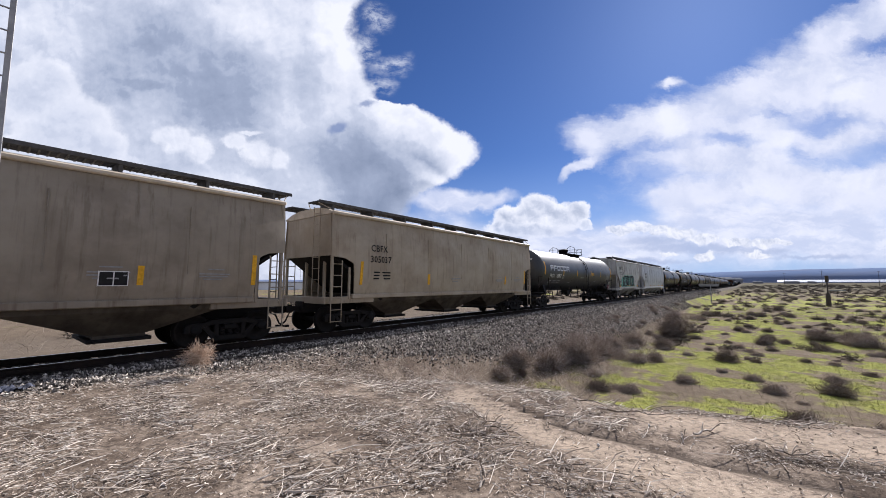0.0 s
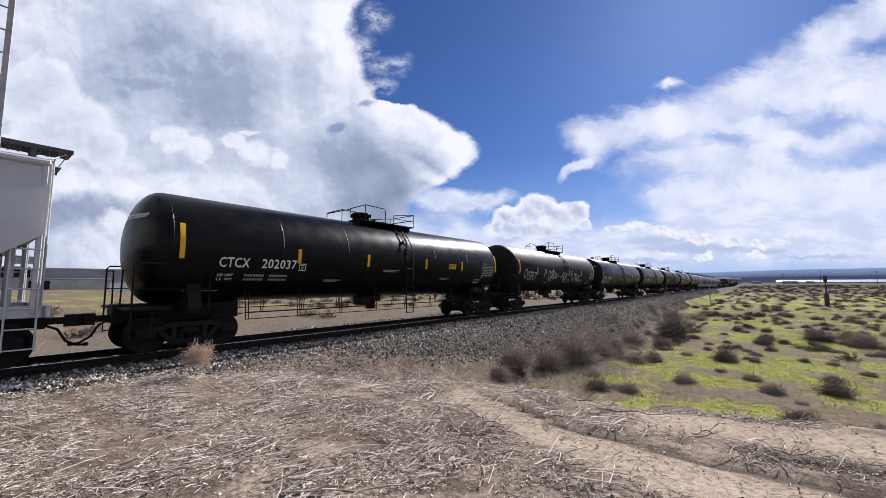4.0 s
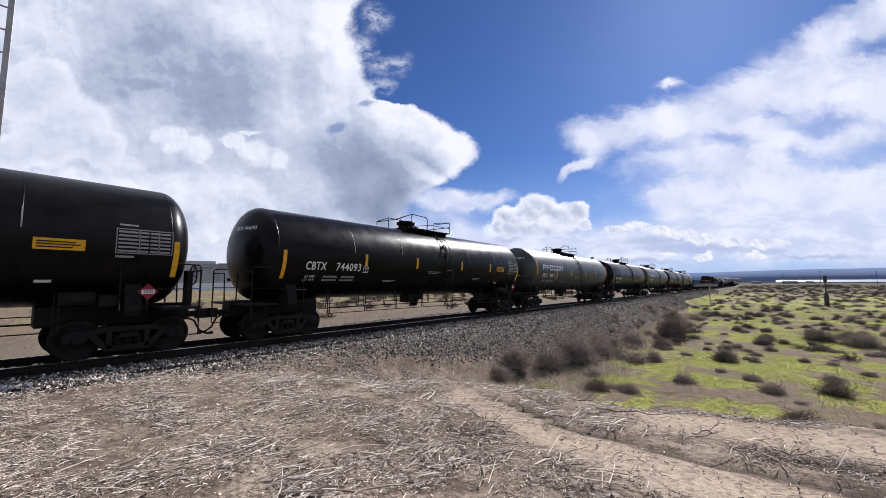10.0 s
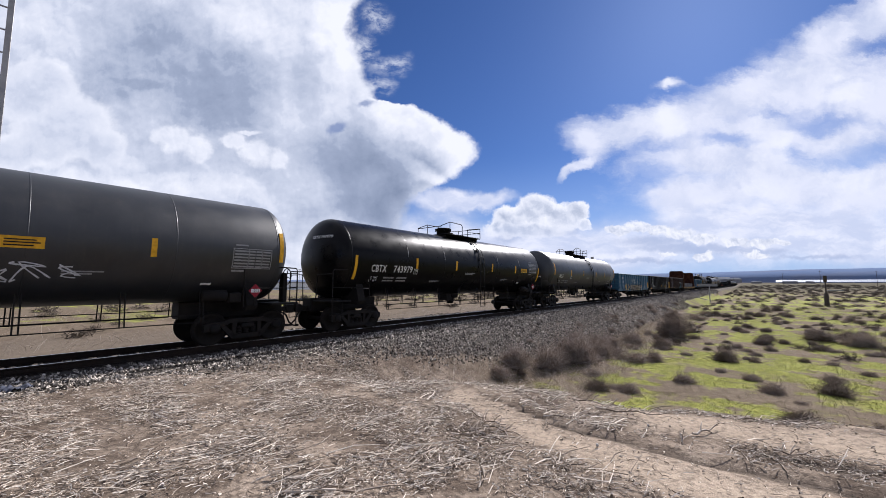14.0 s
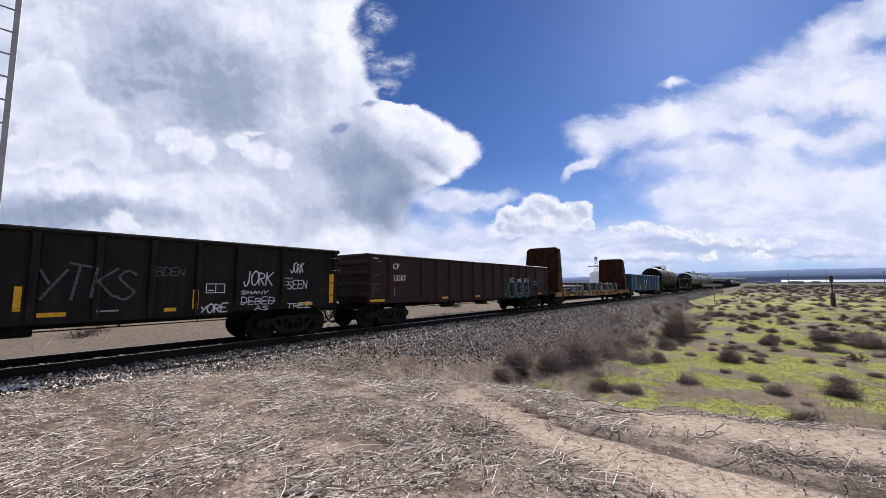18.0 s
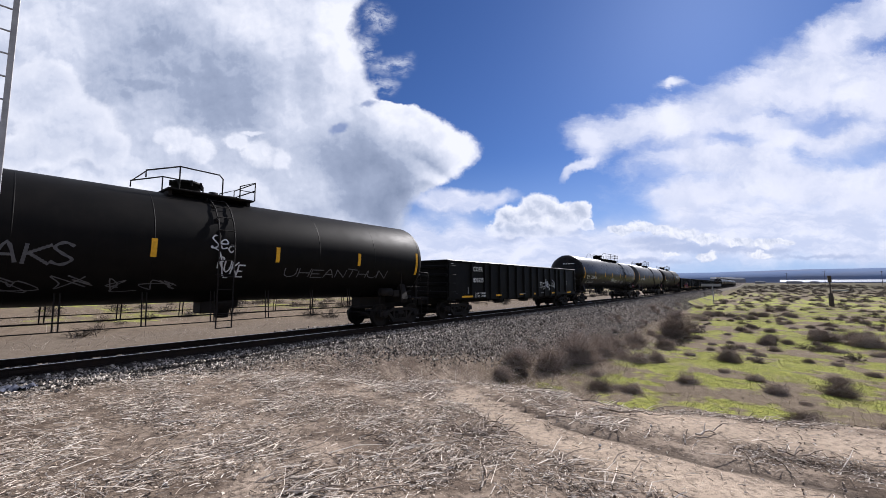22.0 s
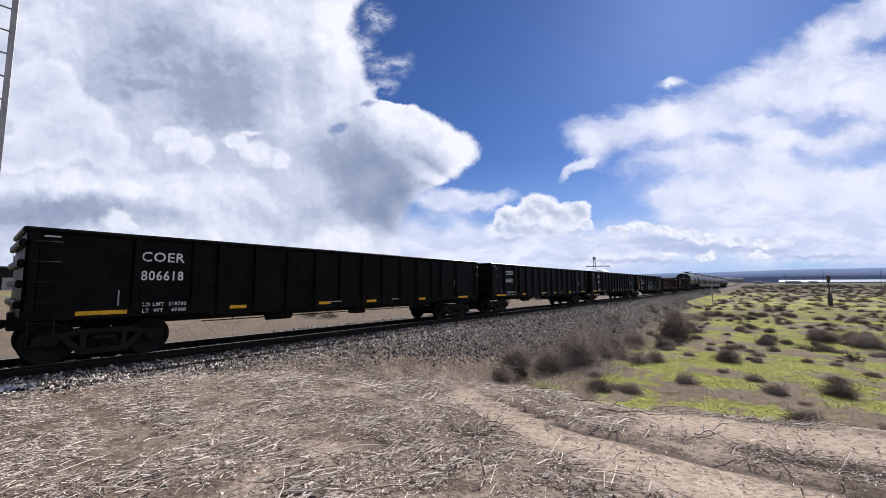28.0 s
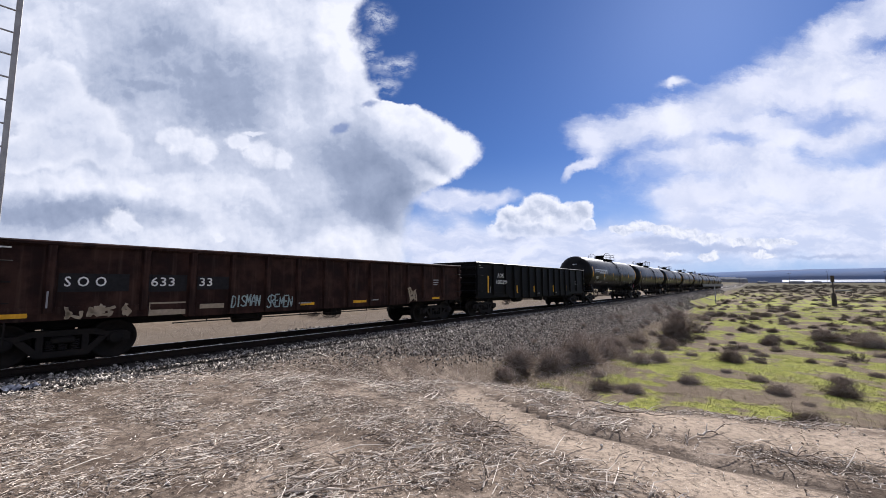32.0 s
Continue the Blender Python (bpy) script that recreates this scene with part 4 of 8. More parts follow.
GLYPH = {
    "A": [[(0, 0), (0.5, 1), (1, 0)], [(0.2, 0.4), (0.8, 0.4)]], "B": [[(0, 0), (0, 1)], [(0, 1), (0.8, 0.9), (0.7, 0.6), (0, 0.5), (0.9, 0.4), (0.8, 0.05), (0, 0)]],
    "D": [[(0, 0), (0.05, 1)], [(0, 1), (0.8, 0.85), (0.9, 0.4), (0.5, 0.05), (0, 0)]], "E": [[(1, 1), (0, 1)], [(0, 1), (0, 0)], [(0, 0.5), (0.7, 0.5)], [(0, 0), (1, 0)]],
    "G": [[(1, 0.85), (0.5, 1), (0, 0.5), (0.4, 0), (0.95, 0.15), (0.95, 0.45)], [(0.95, 0.45), (0.45, 0.42)]], "H": [[(0, 0), (0.05, 1)], [(0.9, 0), (1, 1)], [(0, 0.5), (1, 0.5)]],
    "I": [[(0.5, 0), (0.5, 1)]], "J": [[(0.8, 1), (0.8, 0.3), (0.4, 0), (0, 0.3)]], "K": [[(0.05, 0), (0.1, 1)], [(1, 1), (0.1, 0.5)], [(0.2, 0.55), (1, 0)]],
    "L": [[(0.1, 1), (0, 0)], [(0, 0), (0.9, 0.05)]], "M": [[(0, 0), (0.1, 1)], [(0.1, 1), (0.5, 0.3)], [(0.5, 0.3), (0.9, 1)], [(0.9, 1), (1, 0)]],
    "N": [[(0, 0), (0.05, 1)], [(0.05, 1), (0.9, 0)], [(0.9, 0), (1, 1)]], "O": [[(0.5, 1), (0.05, 0.7), (0.1, 0.2), (0.5, 0), (0.95, 0.3), (0.9, 0.8), (0.5, 1)]],
    "P": [[(0.1, 0), (0, 1)], [(0, 1), (0.8, 0.9), (0.8, 0.6), (0.05, 0.45)]], "R": [[(0.1, 0), (0, 1)], [(0, 1), (0.85, 0.85), (0.8, 0.6), (0.05, 0.5)], [(0.3, 0.5), (1, 0)]],
    "S": [[(0.95, 0.85), (0.5, 1), (0.1, 0.78), (0.5, 0.5), (0.95, 0.25), (0.5, 0), (0, 0.15)]], "T": [[(0, 1), (1, 0.9)], [(0.5, 0.95), (0.35, 0)]],
    "U": [[(0, 1), (0.05, 0.25), (0.5, 0), (0.95, 0.3), (1, 1)]], "Y": [[(0, 1), (0.45, 0.5)], [(1, 1), (0.2, 0)]], "Z": [[(0, 1), (1, 1)], [(1, 1), (0, 0)], [(0, 0), (1, 0)]],
    "e": [[(0.05, 0.35), (0.9, 0.4), (0.6, 0.7), (0.1, 0.5), (0.3, 0.02), (0.9, 0.1)]], "o": [[(0.5, 0.65), (0.05, 0.3), (0.5, 0), (0.95, 0.35), (0.5, 0.65)]],
    "*": [[(0.5, 0.9), (0.4, 0.0)], [(0.0, 0.75), (1, 0.45)], [(0.5, 0.6), (0.0, 0.1)]], ".": [[(0.3, 0.05), (0.5, 0.0)]], "_": [[(0, 0.9), (0.6, 1.0), (1.2, 0.6)], [(0.3, 0.5), (0.9, 0.5), (0.6, 0.1)]]}


def tag(text, x0, x1, z0, z1, seed=1, drop=0.0, slant=0.08):
    """Hand-written letters as lines, in a box; drop: how far the line of writing sinks."""
    r = random.Random(seed)
    out, w = [], (x1 - x0) / len(text)
    for i, ch in enumerate(text):
        if ch not in GLYPH:
            continue
        gw, gh, gz = w * r.uniform(0.78, 1.02), (z1 - z0) * r.uniform(0.85, 1.1), z0 - drop * i / len(text) + r.uniform(-0.06, 0.06) * (z1 - z0)
        for line in GLYPH[ch]:
            out.append([(x0 + (i + 0.06) * w + a * gw + b * gh * slant, gz + b * gh) for a, b in line])
    return out


def blob_row(x0, x1, z0, z1, k, seed, spiky=0.25):
    """Closed outlines of fat sprayed letters that lean on each other."""
    r = random.Random(seed)
    out, w = [], (x1 - x0) / k
    for i in range(k):
        cx, line = x0 + (i + 0.5) * w, []
        for j in range(10):
            a = 2 * math.pi * j / 10
            f = 1 + r.uniform(-spiky, spiky)
            c, s_ = math.cos(a), math.sin(a)
            line.append((cx + 0.62 * w * f * abs(c) ** 0.7 * (1 if c > 0 else -1), (z0 + z1) / 2 + (z1 - z0) / 2 * min(1.08, f) * abs(s_) ** 0.7 * (1 if s_ > 0 else -1)))
        out.append(line + [line[0]])
    return out


def fills_of(polys, wrap=None, y=-1.5, lift=0.004, step_x=0.05):
    """Painted areas inside closed outlines, laid on the side in narrow strips."""
    g = Geo()
    for poly in polys:
        lo, hi = min(p[0] for p in poly), max(p[0] for p in poly)
        n = max(2, int((hi - lo) / step_x))
        cuts = []
        for i in range(n + 1):
            x = lo + (hi - lo) * min(max(i / n, 0.004), 0.996)
            zs = []
            for (xa, za), (xb, zb) in zip(poly, poly[1:] + poly[:1]):
                if (xa <= x < xb) or (xb <= x < xa):
                    zs.append(za + (zb - za) * (x - xa) / (xb - xa))
            zs.sort()
            cuts.append((x, zs))
        for (xa, za), (xb, zb) in zip(cuts, cuts[1:]):
            for k in range(0, min(len(za), len(zb)) - 1, 2):
                m = max(1, int((za[k + 1] - za[k]) / 0.3)) if wrap or callable(y) else 1
                xs, zs = [], []
                for j in range(m + 1):
                    t = j / m
                    xs += [xa, xb]
                    zs += [za[k] + (za[k + 1] - za[k]) * t, zb[k] + (zb[k + 1] - zb[k]) * t]
                vs = place(np.array(xs, float), np.array(zs, float), wrap, y, lift)
                g.add([tuple(map(float, p)) for p in vs], [(2 * j, 2 * j + 1, 2 * j + 3, 2 * j + 2) for j in range(m)])
    return g


def paint_art(car, art, wrap=None, y=-1.5):
    """Layers of graffiti: ("fill", outlines, colour) or ("line", lines, width, colour), each a little prouder than the last."""
    lift = 0.004
    for kind, shapes, *rest in art:
        lift += 0.0012
        if kind == "fill":
            part("graffiti", fills_of(shapes, wrap, y, lift), M[rest[0]], car, "sprayed graffiti area")
        else:
            part("graffiti", strokes(shapes, rest[0], wrap, y, lift), M[rest[1]], car, "sprayed graffiti strokes")


def box_art(x, z, size, car, wrap=None, y=-1.5, ink="white"):
    """A small stencilled square with a letter in it."""
    t = size * 0.07
    part("stencil_frame", patch([(x, x + size, z, z + t), (x, x + size, z + size - t, z + size), (x, x + t, z + t, z + size - t), (x + size - t, x + size, z + t, z + size - t)], wrap, y), M[ink], car)
    stencil("C", size * 0.4, M[ink], car, x + size / 2, z + size * 0.34, wrap, y, align="CENTER")
    part("stencil_bar", patch([(x + size * 0.2, x + size * 0.8, z + size * 0.7, z + size * 0.78)], wrap, y), M[ink], car)


def twin_panel(x, z, car, wrap=None, y=-1.5, w=0.48, h=0.26):
    """A small black panel framed in white, in two halves."""
    part("black_panel", patch([(x, x + w, z, z + h)], wrap, y, 0.004), M["ink"], car, "small black panel framed in white")
    t = 0.02
    part("panel_frame", patch([(x, x + w, z, z + t), (x, x + w, z + h - t, z + h), (x, x + t, z, z + h), (x + w - t, x + w, z, z + h), (x + w / 2 - t / 2, x + w / 2 + t / 2, z, z + h),
                               (x + 0.05, x + w * 0.4, z + 0.06, z + 0.09)], wrap, y, 0.008), M["white"], car)


SHARED = {}


def shared(name, build):  # one mesh for all cars
    if name not in SHARED:
        SHARED[name] = build()
    return SHARED[name]


def wheelset_mesh():
    g = Geo()
    g.tube([(0, -1.02, 0), (0, 1.02, 0)], 0.075, 10)
    for y in (-0.755, 0.755):
        o = -1 if y < 0 else 1
        prof = [(0.0, 0.0), (0.0, 0.10), (0.02, 0.13), (0.045, 0.16), (0.05, 0.34), (0.005, 0.385), (0.0, 0.44), (0.012, 0.453), (0.10, 0.459), (0.112, 0.478),
                (0.135, 0.478), (0.14, 0.44), (0.135, 0.40), (0.09, 0.35), (0.085, 0.17), (0.14, 0.14), (0.14, 0.0)]
        g.lathe([(y + o * (0.075 - a), r) for a, r in prof], "y", 32)
        for k in range(3):
            t = 2.1 * k
            c, s = 0.27 * math.cos(t), 0.27 * math.sin(t)
            g.tube([(c, y + o * 0.02, s), (c, y + o * 0.035, s)], 0.035, 8)
    return g.mesh("wheelset", M["wheel"])


def side_frame_mesh():
    g = Geo()
    up = [(-1.16, 0.42), (-1.16, 0.60), (-1.02, 0.66), (-0.72, 0.66), (-0.50, 0.74), (0.50, 0.74), (0.72, 0.66), (1.02, 0.66), (1.16, 0.60), (1.16, 0.42), (1.03, 0.42), (1.0, 0.54),
          (0.74, 0.54), (0.46, 0.62), (-0.46, 0.62), (-0.74, 0.54), (-1.0, 0.54), (-1.03, 0.42)]
    g.prism(up, -1.09, -0.93)
    low = [(-0.74, 0.54), (-0.42, 0.17), (0.42, 0.17), (0.74, 0.54), (0.60, 0.56), (0.36, 0.30), (-0.36, 0.30), (-0.60, 0.56)]
    g.prism(low, -1.08, -0.94)
    for x in (-0.36, 0.36):
        g.box(x - 0.06, x + 0.06, -1.08, -0.94, 0.22, 0.66, 0.015)
    for x in (-0.89, 0.89):
        g.box(x - 0.15, x + 0.15, -1.11, -0.92, 0.42, 0.60, 0.03)
    return g.mesh("side_frame", M["steel_dark"])


def spring_mesh():
    g = Geo()
    for k in range(5):
        z = 0.31 + k * 0.045
        g.lathe([(z, 0.06), (z + 0.012, 0.085), (z + 0.028, 0.085), (z + 0.04, 0.06)], "z", 10)
    return g.mesh("spring", M["steel_dark"])


def cap_mesh(colour="steel_dark"):
    return Geo().lathe([(-1.02, 0.135), (-1.12, 0.135), (-1.135, 0.11), (-1.14, 0.0)], "y", 14).mesh("bearing_cap", M[colour])


def bolster_mesh():
    g = Geo()
    g.box(-0.19, 0.19, -1.12, 1.12, 0.46, 0.60, 0.03)
    g.box(-0.24, 0.24, -0.4, 0.4, 0.55, 0.72, 0.03)
    # added block that stops light from behind showing through the side frames
    g.box(-0.36, 0.36, -0.90, 0.90, 0.22, 0.60, 0.02)
    g.tube([(-0.45, -0.9, 0.36), (-0.45, 0.9, 0.36)], 0.045, 6)
    g.tube([(0.45, -0.9, 0.36), (0.45, 0.9, 0.36)], 0.045, 6)
    for x in (-0.44, 0.44):
        for y in (-0.75, 0.75):
            g.box(x - 0.03, x + 0.03, y - 0.05, y + 0.05, 0.28, 0.55, 0.01)
    return g.mesh("truck", M["steel_dark"])


WHEELS = []


def truck(car, x, hub="steel_dark"):
    t = part("truck", shared("bolster", bolster_mesh), None, car, "grimy dark cast steel truck", (x, 0, 0))
    for k in (0, 1):
        ob = part("side_frame", shared("side_frame", side_frame_mesh), None, t)
        ob.rotation_euler.z = math.pi * k
        for dx in (-0.2, 0.0, 0.2):
            part("spring", shared("spring", spring_mesh), None, t, loc=(dx, -1.01 if k else 1.01, 0))
    for dx in (-0.89, 0.89):
        w = part("wheelset", shared("wheelset", wheelset_mesh), None, t, "steel wheels with rusty faces")
        w.matrix_parent_inverse = Matrix.Translation((dx, 0, 0.457))
        WHEELS.append(w)
        for k in (0, 1):
            c = part("bearing_cap", shared("cap " + hub, lambda: cap_mesh(hub)), None, t, loc=(dx, 0, 0.5))
            c.rotation_euler.z = math.pi * k
    return t


def coupler_mesh():
    g = Geo()
    g.box(0.0, 0.62, -0.08, 0.08, 0.80, 0.96, 0.02)
    g.prism([(0.56, -0.14), (0.80, -0.15), (0.90, -0.06), (0.86, 0.02), (0.72, 0.0), (0.70, 0.10), (0.80, 0.14), (0.60, 0.16)], 0.74, 1.02, "z")
    return g.mesh("coupler", M["steel_dark"])


def hose_mesh():
    g = Geo()
    g.tube([(0.25, -0.30, 0.80), (0.45, -0.30, 0.70), (0.60, -0.27, 0.42), (0.80, -0.20, 0.30), (0.98, -0.12, 0.28)], 0.028, 7)
    g.box(0.93, 1.03, -0.17, -0.08, 0.25, 0.33, 0.012)
    return g.mesh("air_hose", M["steel_dark"])


def ends(car, half):
    """Couplers and air hoses at both ends; half: half the length over the couplers."""
    for k in (0, 1):
        for name, build in (("coupler", coupler_mesh), ("air_hose", hose_mesh)):
            ob = part(name, shared(name, build), None, car, loc=((half - 0.86) * (1 if k else -1), 0, 0))
            ob.rotation_euler.z = 0 if k else math.pi


def car_empty(name, label, category, s0, s1):
    car = thing(name, label, category, "cars of the train")
    CARS.append((car, (s0 + s1) / 2))
    return car, (s1 - s0) / 2


def tank_car(s0, s1, paint, label, mark="", number="", blocks=None, stripes=True, long_deck=False, ladder_x=0.45, tags=(), band_light=False, wide=1.54,
             mark_col="white", panel=True, placard=True, name="tank_car", art=(), text_x=1.1, end_z=2.88, stripe_x=None, seam_glints=False, panel_col="yellow", yellow_at=None, deck=None, deck_shift=0.0, hub="steel_dark", overhang=1.42, shield=False, panel_at=None, twin_at=None, placard_at=None, label_at=None):
    car, half = car_empty(name, label, "tank car", s0, s1)
    paint = M[paint]
    R, zc = wide, 4.30 - wide
    wrap = (R, zc)
    hc = half - overhang
    prof = [(-hc - 0.70 * math.sin(a), R * math.cos(a)) for a in [math.pi / 2 * (1 - i / 9) for i in range(9)]]
    prof[0] = (-hc - 0.70, 0.02)
    body = prof + [(-hc, R), (-hc * 0.5, R), (0, R), (hc * 0.5, R), (hc, R)] + [(-x, r) for x, r in prof[::-1]]
    shell = part("shell", Geo().lathe(body, "x", 56, (0, 0, zc)), paint, car)
    for x in (-hc, -hc * 0.62, -hc * 0.3, hc * 0.33, hc * 0.66, hc):
        seam = Geo().lathe([(x - 0.016, R - 0.01), (x - 0.012, R + 0.002), (x + 0.012, R + 0.002), (x + 0.016, R - 0.01)], "x", 56, (0, 0, zc))
        part("jacket_seam", seam, paint, shell)
    # underframe
    tc = half - 2.05
    for sx in (-1, 1):
        g = Geo()
        a, b = sorted((sx * (half - 3.6), sx * (half - 0.55)))
        g.box(a, b, -0.28, 0.28, 0.74, 1.22, 0.02)
        part("stub_sill", g, M["steel_dark"], car)
        g = Geo()
        g.prism([(-1.25, 0.98), (1.25, 0.98), (1.35, 1.12), (1.15, 1.75), (0.7, 1.33), (-0.7, 1.33), (-1.15, 1.75), (-1.35, 1.12)], sx * tc - 0.16, sx * tc + 0.16, "x")
        part("bolster", g, M["steel_dark"], car)
        g = Geo()
        a, b = sorted((sx * (half - 1.5), sx * (half - 0.62)))
        g.box(a, b, -1.42, 1.42, 1.10, 1.16, 0.01)
        part("end_platform", g, M["steel_dark"], car)
        for y in (-1.42, 1.42):
            g = Geo()
            xo, xi = sx * (half - 0.68), sx * (half - 2.35)
            g.tube([(xo, y, 0.75), (xo, y, 2.18), (xo - sx * 0.05, y, 2.25), (xi, y, 2.32), (xi, y, 1.1)], 0.022, 6)
            g.tube([(xo, y, 1.62), (xi, y, 1.62)], 0.014, 5)
            g.tube([(xo - sx * 0.42, y, 0.42), (xo - sx * 0.42, y, 1.12)], 0.016, 5)
            g.tube([(xo, y, 0.42), (xo, y, 1.12)], 0.016, 5)
            g.tube([(xo, y, 0.44), (xo - sx * 0.42, y, 0.44)], 0.016, 5)
            part("end_handrail", g, M["steel_dark"], car)
        xo = sx * (half - 0.66)
        for y in (-1, 1):
            part("end_grab_rail", Geo().tube([(xo, y * 1.42, 2.1), (xo, y * 0.5, 2.1), (xo, y * 0.42, 1.12)], 0.02, 6), M["steel_dark"], car)
    # lower handrails and outlet
    for y in (-1.28, 1.28):
        g = Geo()
        a = tc - 1.35
        for z in (0.92, 0.72):
            g.tube([(-a, y, z), (a, y, z)], 0.014, 5)
        for i in range(8):
            x = -a + 2 * a * i / 7
            g.tube([(x, y * 0.92, 1.55), (x, y, 0.72)], 0.016, 5)
            g.tube([(x + 0.09, y * 0.92, 1.55), (x + 0.09, y, 0.72)], 0.016, 5)
        part("lower_handrail", g, M["steel_dark"], car)
    g = Geo().lathe([(1.25, 0.45), (1.05, 0.42), (0.98, 0.22), (0.72, 0.18), (0.70, 0.0)], "z", 16)
    g.box(-0.7, -0.2, -0.3, 0.3, 0.88, 1.25, 0.03)
    part("bottom_outlet", g, M["steel_dark"], car)
    # brake gear at one end
    g = Geo().lathe([(half - 3.35, 0.0), (half - 3.34, 0.16), (half - 2.75, 0.16), (half - 2.74, 0.0)], "x", 14, (0, -1.2, 1.42))
    part("brake_reservoir", g, M["steel_dark"], car)
    part("brake_valve", Geo().box(half - 2.7, half - 2.35, -1.32, -1.05, 1.22, 1.5, 0.03), M["steel_dark"], car)
    g = Geo()
    ring = [(half - 0.60, -0.62 + 0.27 * math.cos(a), 2.0 + 0.27 * math.sin(a)) for a in [2 * math.pi * i / 16 for i in range(17)]]
    g.tube(ring, 0.018, 6)
    for a in (0.3, 1.87, 3.44, 5.01):
        g.tube([(half - 0.62, -0.62, 2.0), (half - 0.60, -0.62 + 0.27 * math.cos(a), 2.0 + 0.27 * math.sin(a))], 0.014, 5)
    part("brake_wheel", g, M["steel_dark"], car)
    part("brake_stand", Geo().box(half - 0.80, half - 0.64, -0.75, -0.49, 1.14, 2.12, 0.02), M["steel_dark"], car)
    if shield:
        xs = -hc - 0.74
        g = Geo().prism([(-1.3, 1.14), (1.3, 1.14), (1.38, 1.7), (1.38, 2.30), (1.1, 2.55), (-1.1, 2.55), (-1.38, 2.30), (-1.38, 1.7)], xs - 0.02, xs + 0.02, "x")
        g.prism([(xs, 1.14), (xs + 0.75, 1.14), (xs + 0.75, 1.5), (xs, 2.3)], -1.40, -1.37)
        part("head_shield", g, M["black_worn"], car, "half-height black steel head shield")
    # top platform
    x0, x1 = (-1.45, 4.6) if long_deck else (-1.75 + deck_shift, 1.85 + deck_shift)
    x0, x1 = deck or (x0, x1)
    top = zc + R
    g = Geo()
    g.box(x0 + 0.5, x1, -0.78, 0.78, top + 0.02, top + 0.07, 0.01)
    for x in (x0 + 0.6, x1 - 0.1):
        g.box(x - 0.05, x + 0.05, -0.6, 0.6, top - 0.16, top + 0.03, 0.01)
    deck = part("top_platform", g, M["steel_dark"], car)
    for y in (-0.78, 0.78):
        g = Geo()
        zt = top + 0.66
        if long_deck:
            g.tube([(x0, y, top + 0.05), (x0, y, top + 0.34), (x0 + 0.7, y, zt), (x0 + 1.55, y, zt), (x0 + 1.6, y, top + 0.05)], 0.02, 6)
            g.tube([(x0 + 2.3, y, top + 0.05), (x0 + 2.3, y, zt), (x1, y, zt), (x1, y, top + 0.05)], 0.02, 6)
            g.tube([(x0 + 2.3, y, top + 0.35), (x1, y, top + 0.35)], 0.014, 5)
            for x in (x0 + 3.2, x0 + 4.7, x1 - 0.7):
                g.tube([(x, y, top + 0.05), (x, y, zt)], 0.018, 6)
        else:
            g.tube([(x0, y, top + 0.22), (x0, y, top + 0.40), (x0 + 0.75, y, zt + 0.02), (x0 + 1.75, y, zt), (x0 + 1.85, y, zt - 0.1), (x0 + 1.85, y, top + 0.05)], 0.02, 6)
            g.tube([(x0 + 0.75, y, top + 0.05), (x0 + 0.75, y, zt)], 0.018, 6)
            g.tube([(x0 + 2.35, y, top + 0.05), (x0 + 2.35, y, zt - 0.22), (x1, y, zt - 0.02), (x1, y, top + 0.05)], 0.02, 6)
            g.tube([(x0 + 2.35, y, top + 0.32), (x1, y, top + 0.32)], 0.014, 5)
        part("railing", g, M["steel_dark"], deck)
    for x in ((x0 + 0.0, x1) if not long_deck else (x0, x1)):
        g = Geo().tube([(x, -0.78, top + 0.38), (x, 0.78, top + 0.38)], 0.018, 6)
        if x == x1:
            g.tube([(x, -0.78, top + 0.62), (x, 0.78, top + 0.62)], 0.018, 6)
        part("end_rail", g, M["steel_dark"], deck)
    xm = x0 + (1.15 if not long_deck else 1.1)
    g = Geo().lathe([(top - 0.05, 0.36), (top + 0.34, 0.36), (top + 0.35, 0.40), (top + 0.42, 0.40), (top + 0.46, 0.30), (top + 0.48, 0.0)], "z", 24, (xm, 0, 0))
    for k in range(8):
        t = k * math.pi / 4
        g.box(xm + 0.40 * math.cos(t) - 0.03, xm + 0.40 * math.cos(t) + 0.03, 0.40 * math.sin(t) - 0.03, 0.40 * math.sin(t) + 0.03, top + 0.27, top + 0.44, 0.008)
    part("manway", g, M["black_worn"], car)
    g = Geo()
    for dx, h in ((0.75, 0.28), (1.05, 0.2), (1.25, 0.24)):
        g.lathe([(top - 0.03, 0.12), (top + h * 0.6, 0.11), (top + h * 0.62, 0.15), (top + h, 0.13), (top + h + 0.02, 0)], "z", 12, (xm + dx, 0.05, 0))
    part("valve", g, M["steel_dark"], car)
    # ladder down the near side, bent round the tank
    xl = x1 - 1.05 if not long_deck else x1 - 0.35
    g = Geo()
    arc = [radians(a) for a in (80, 62, 44, 26, 8, -8)]
    for dx in (-0.2, 0.2):
        line = [(xl + dx, -(R + 0.07) * math.cos(a), zc + (R + 0.07) * math.sin(a)) for a in arc]
        g.tube(line + [(xl + dx, -R - 0.07, 1.05), (xl + dx, -R - 0.07, 0.55)], 0.02, 6)
    for i in range(7):
        a = radians(62 - i * 15)
        g.tube([(xl - 0.2, -(R + 0.07) * math.cos(a), zc + (R + 0.07) * math.sin(a)), (xl + 0.2, -(R + 0.07) * math.cos(a), zc + (R + 0.07) * math.sin(a))], 0.014, 5)
    for z in (1.95, 1.6, 1.25, 0.9, 0.56):
        g.tube([(xl - 0.2, -R - 0.07, z), (xl + 0.2, -R - 0.07, z)], 0.014, 5)
    part("ladder", g, M["steel_dark"], car)
    g = Geo()
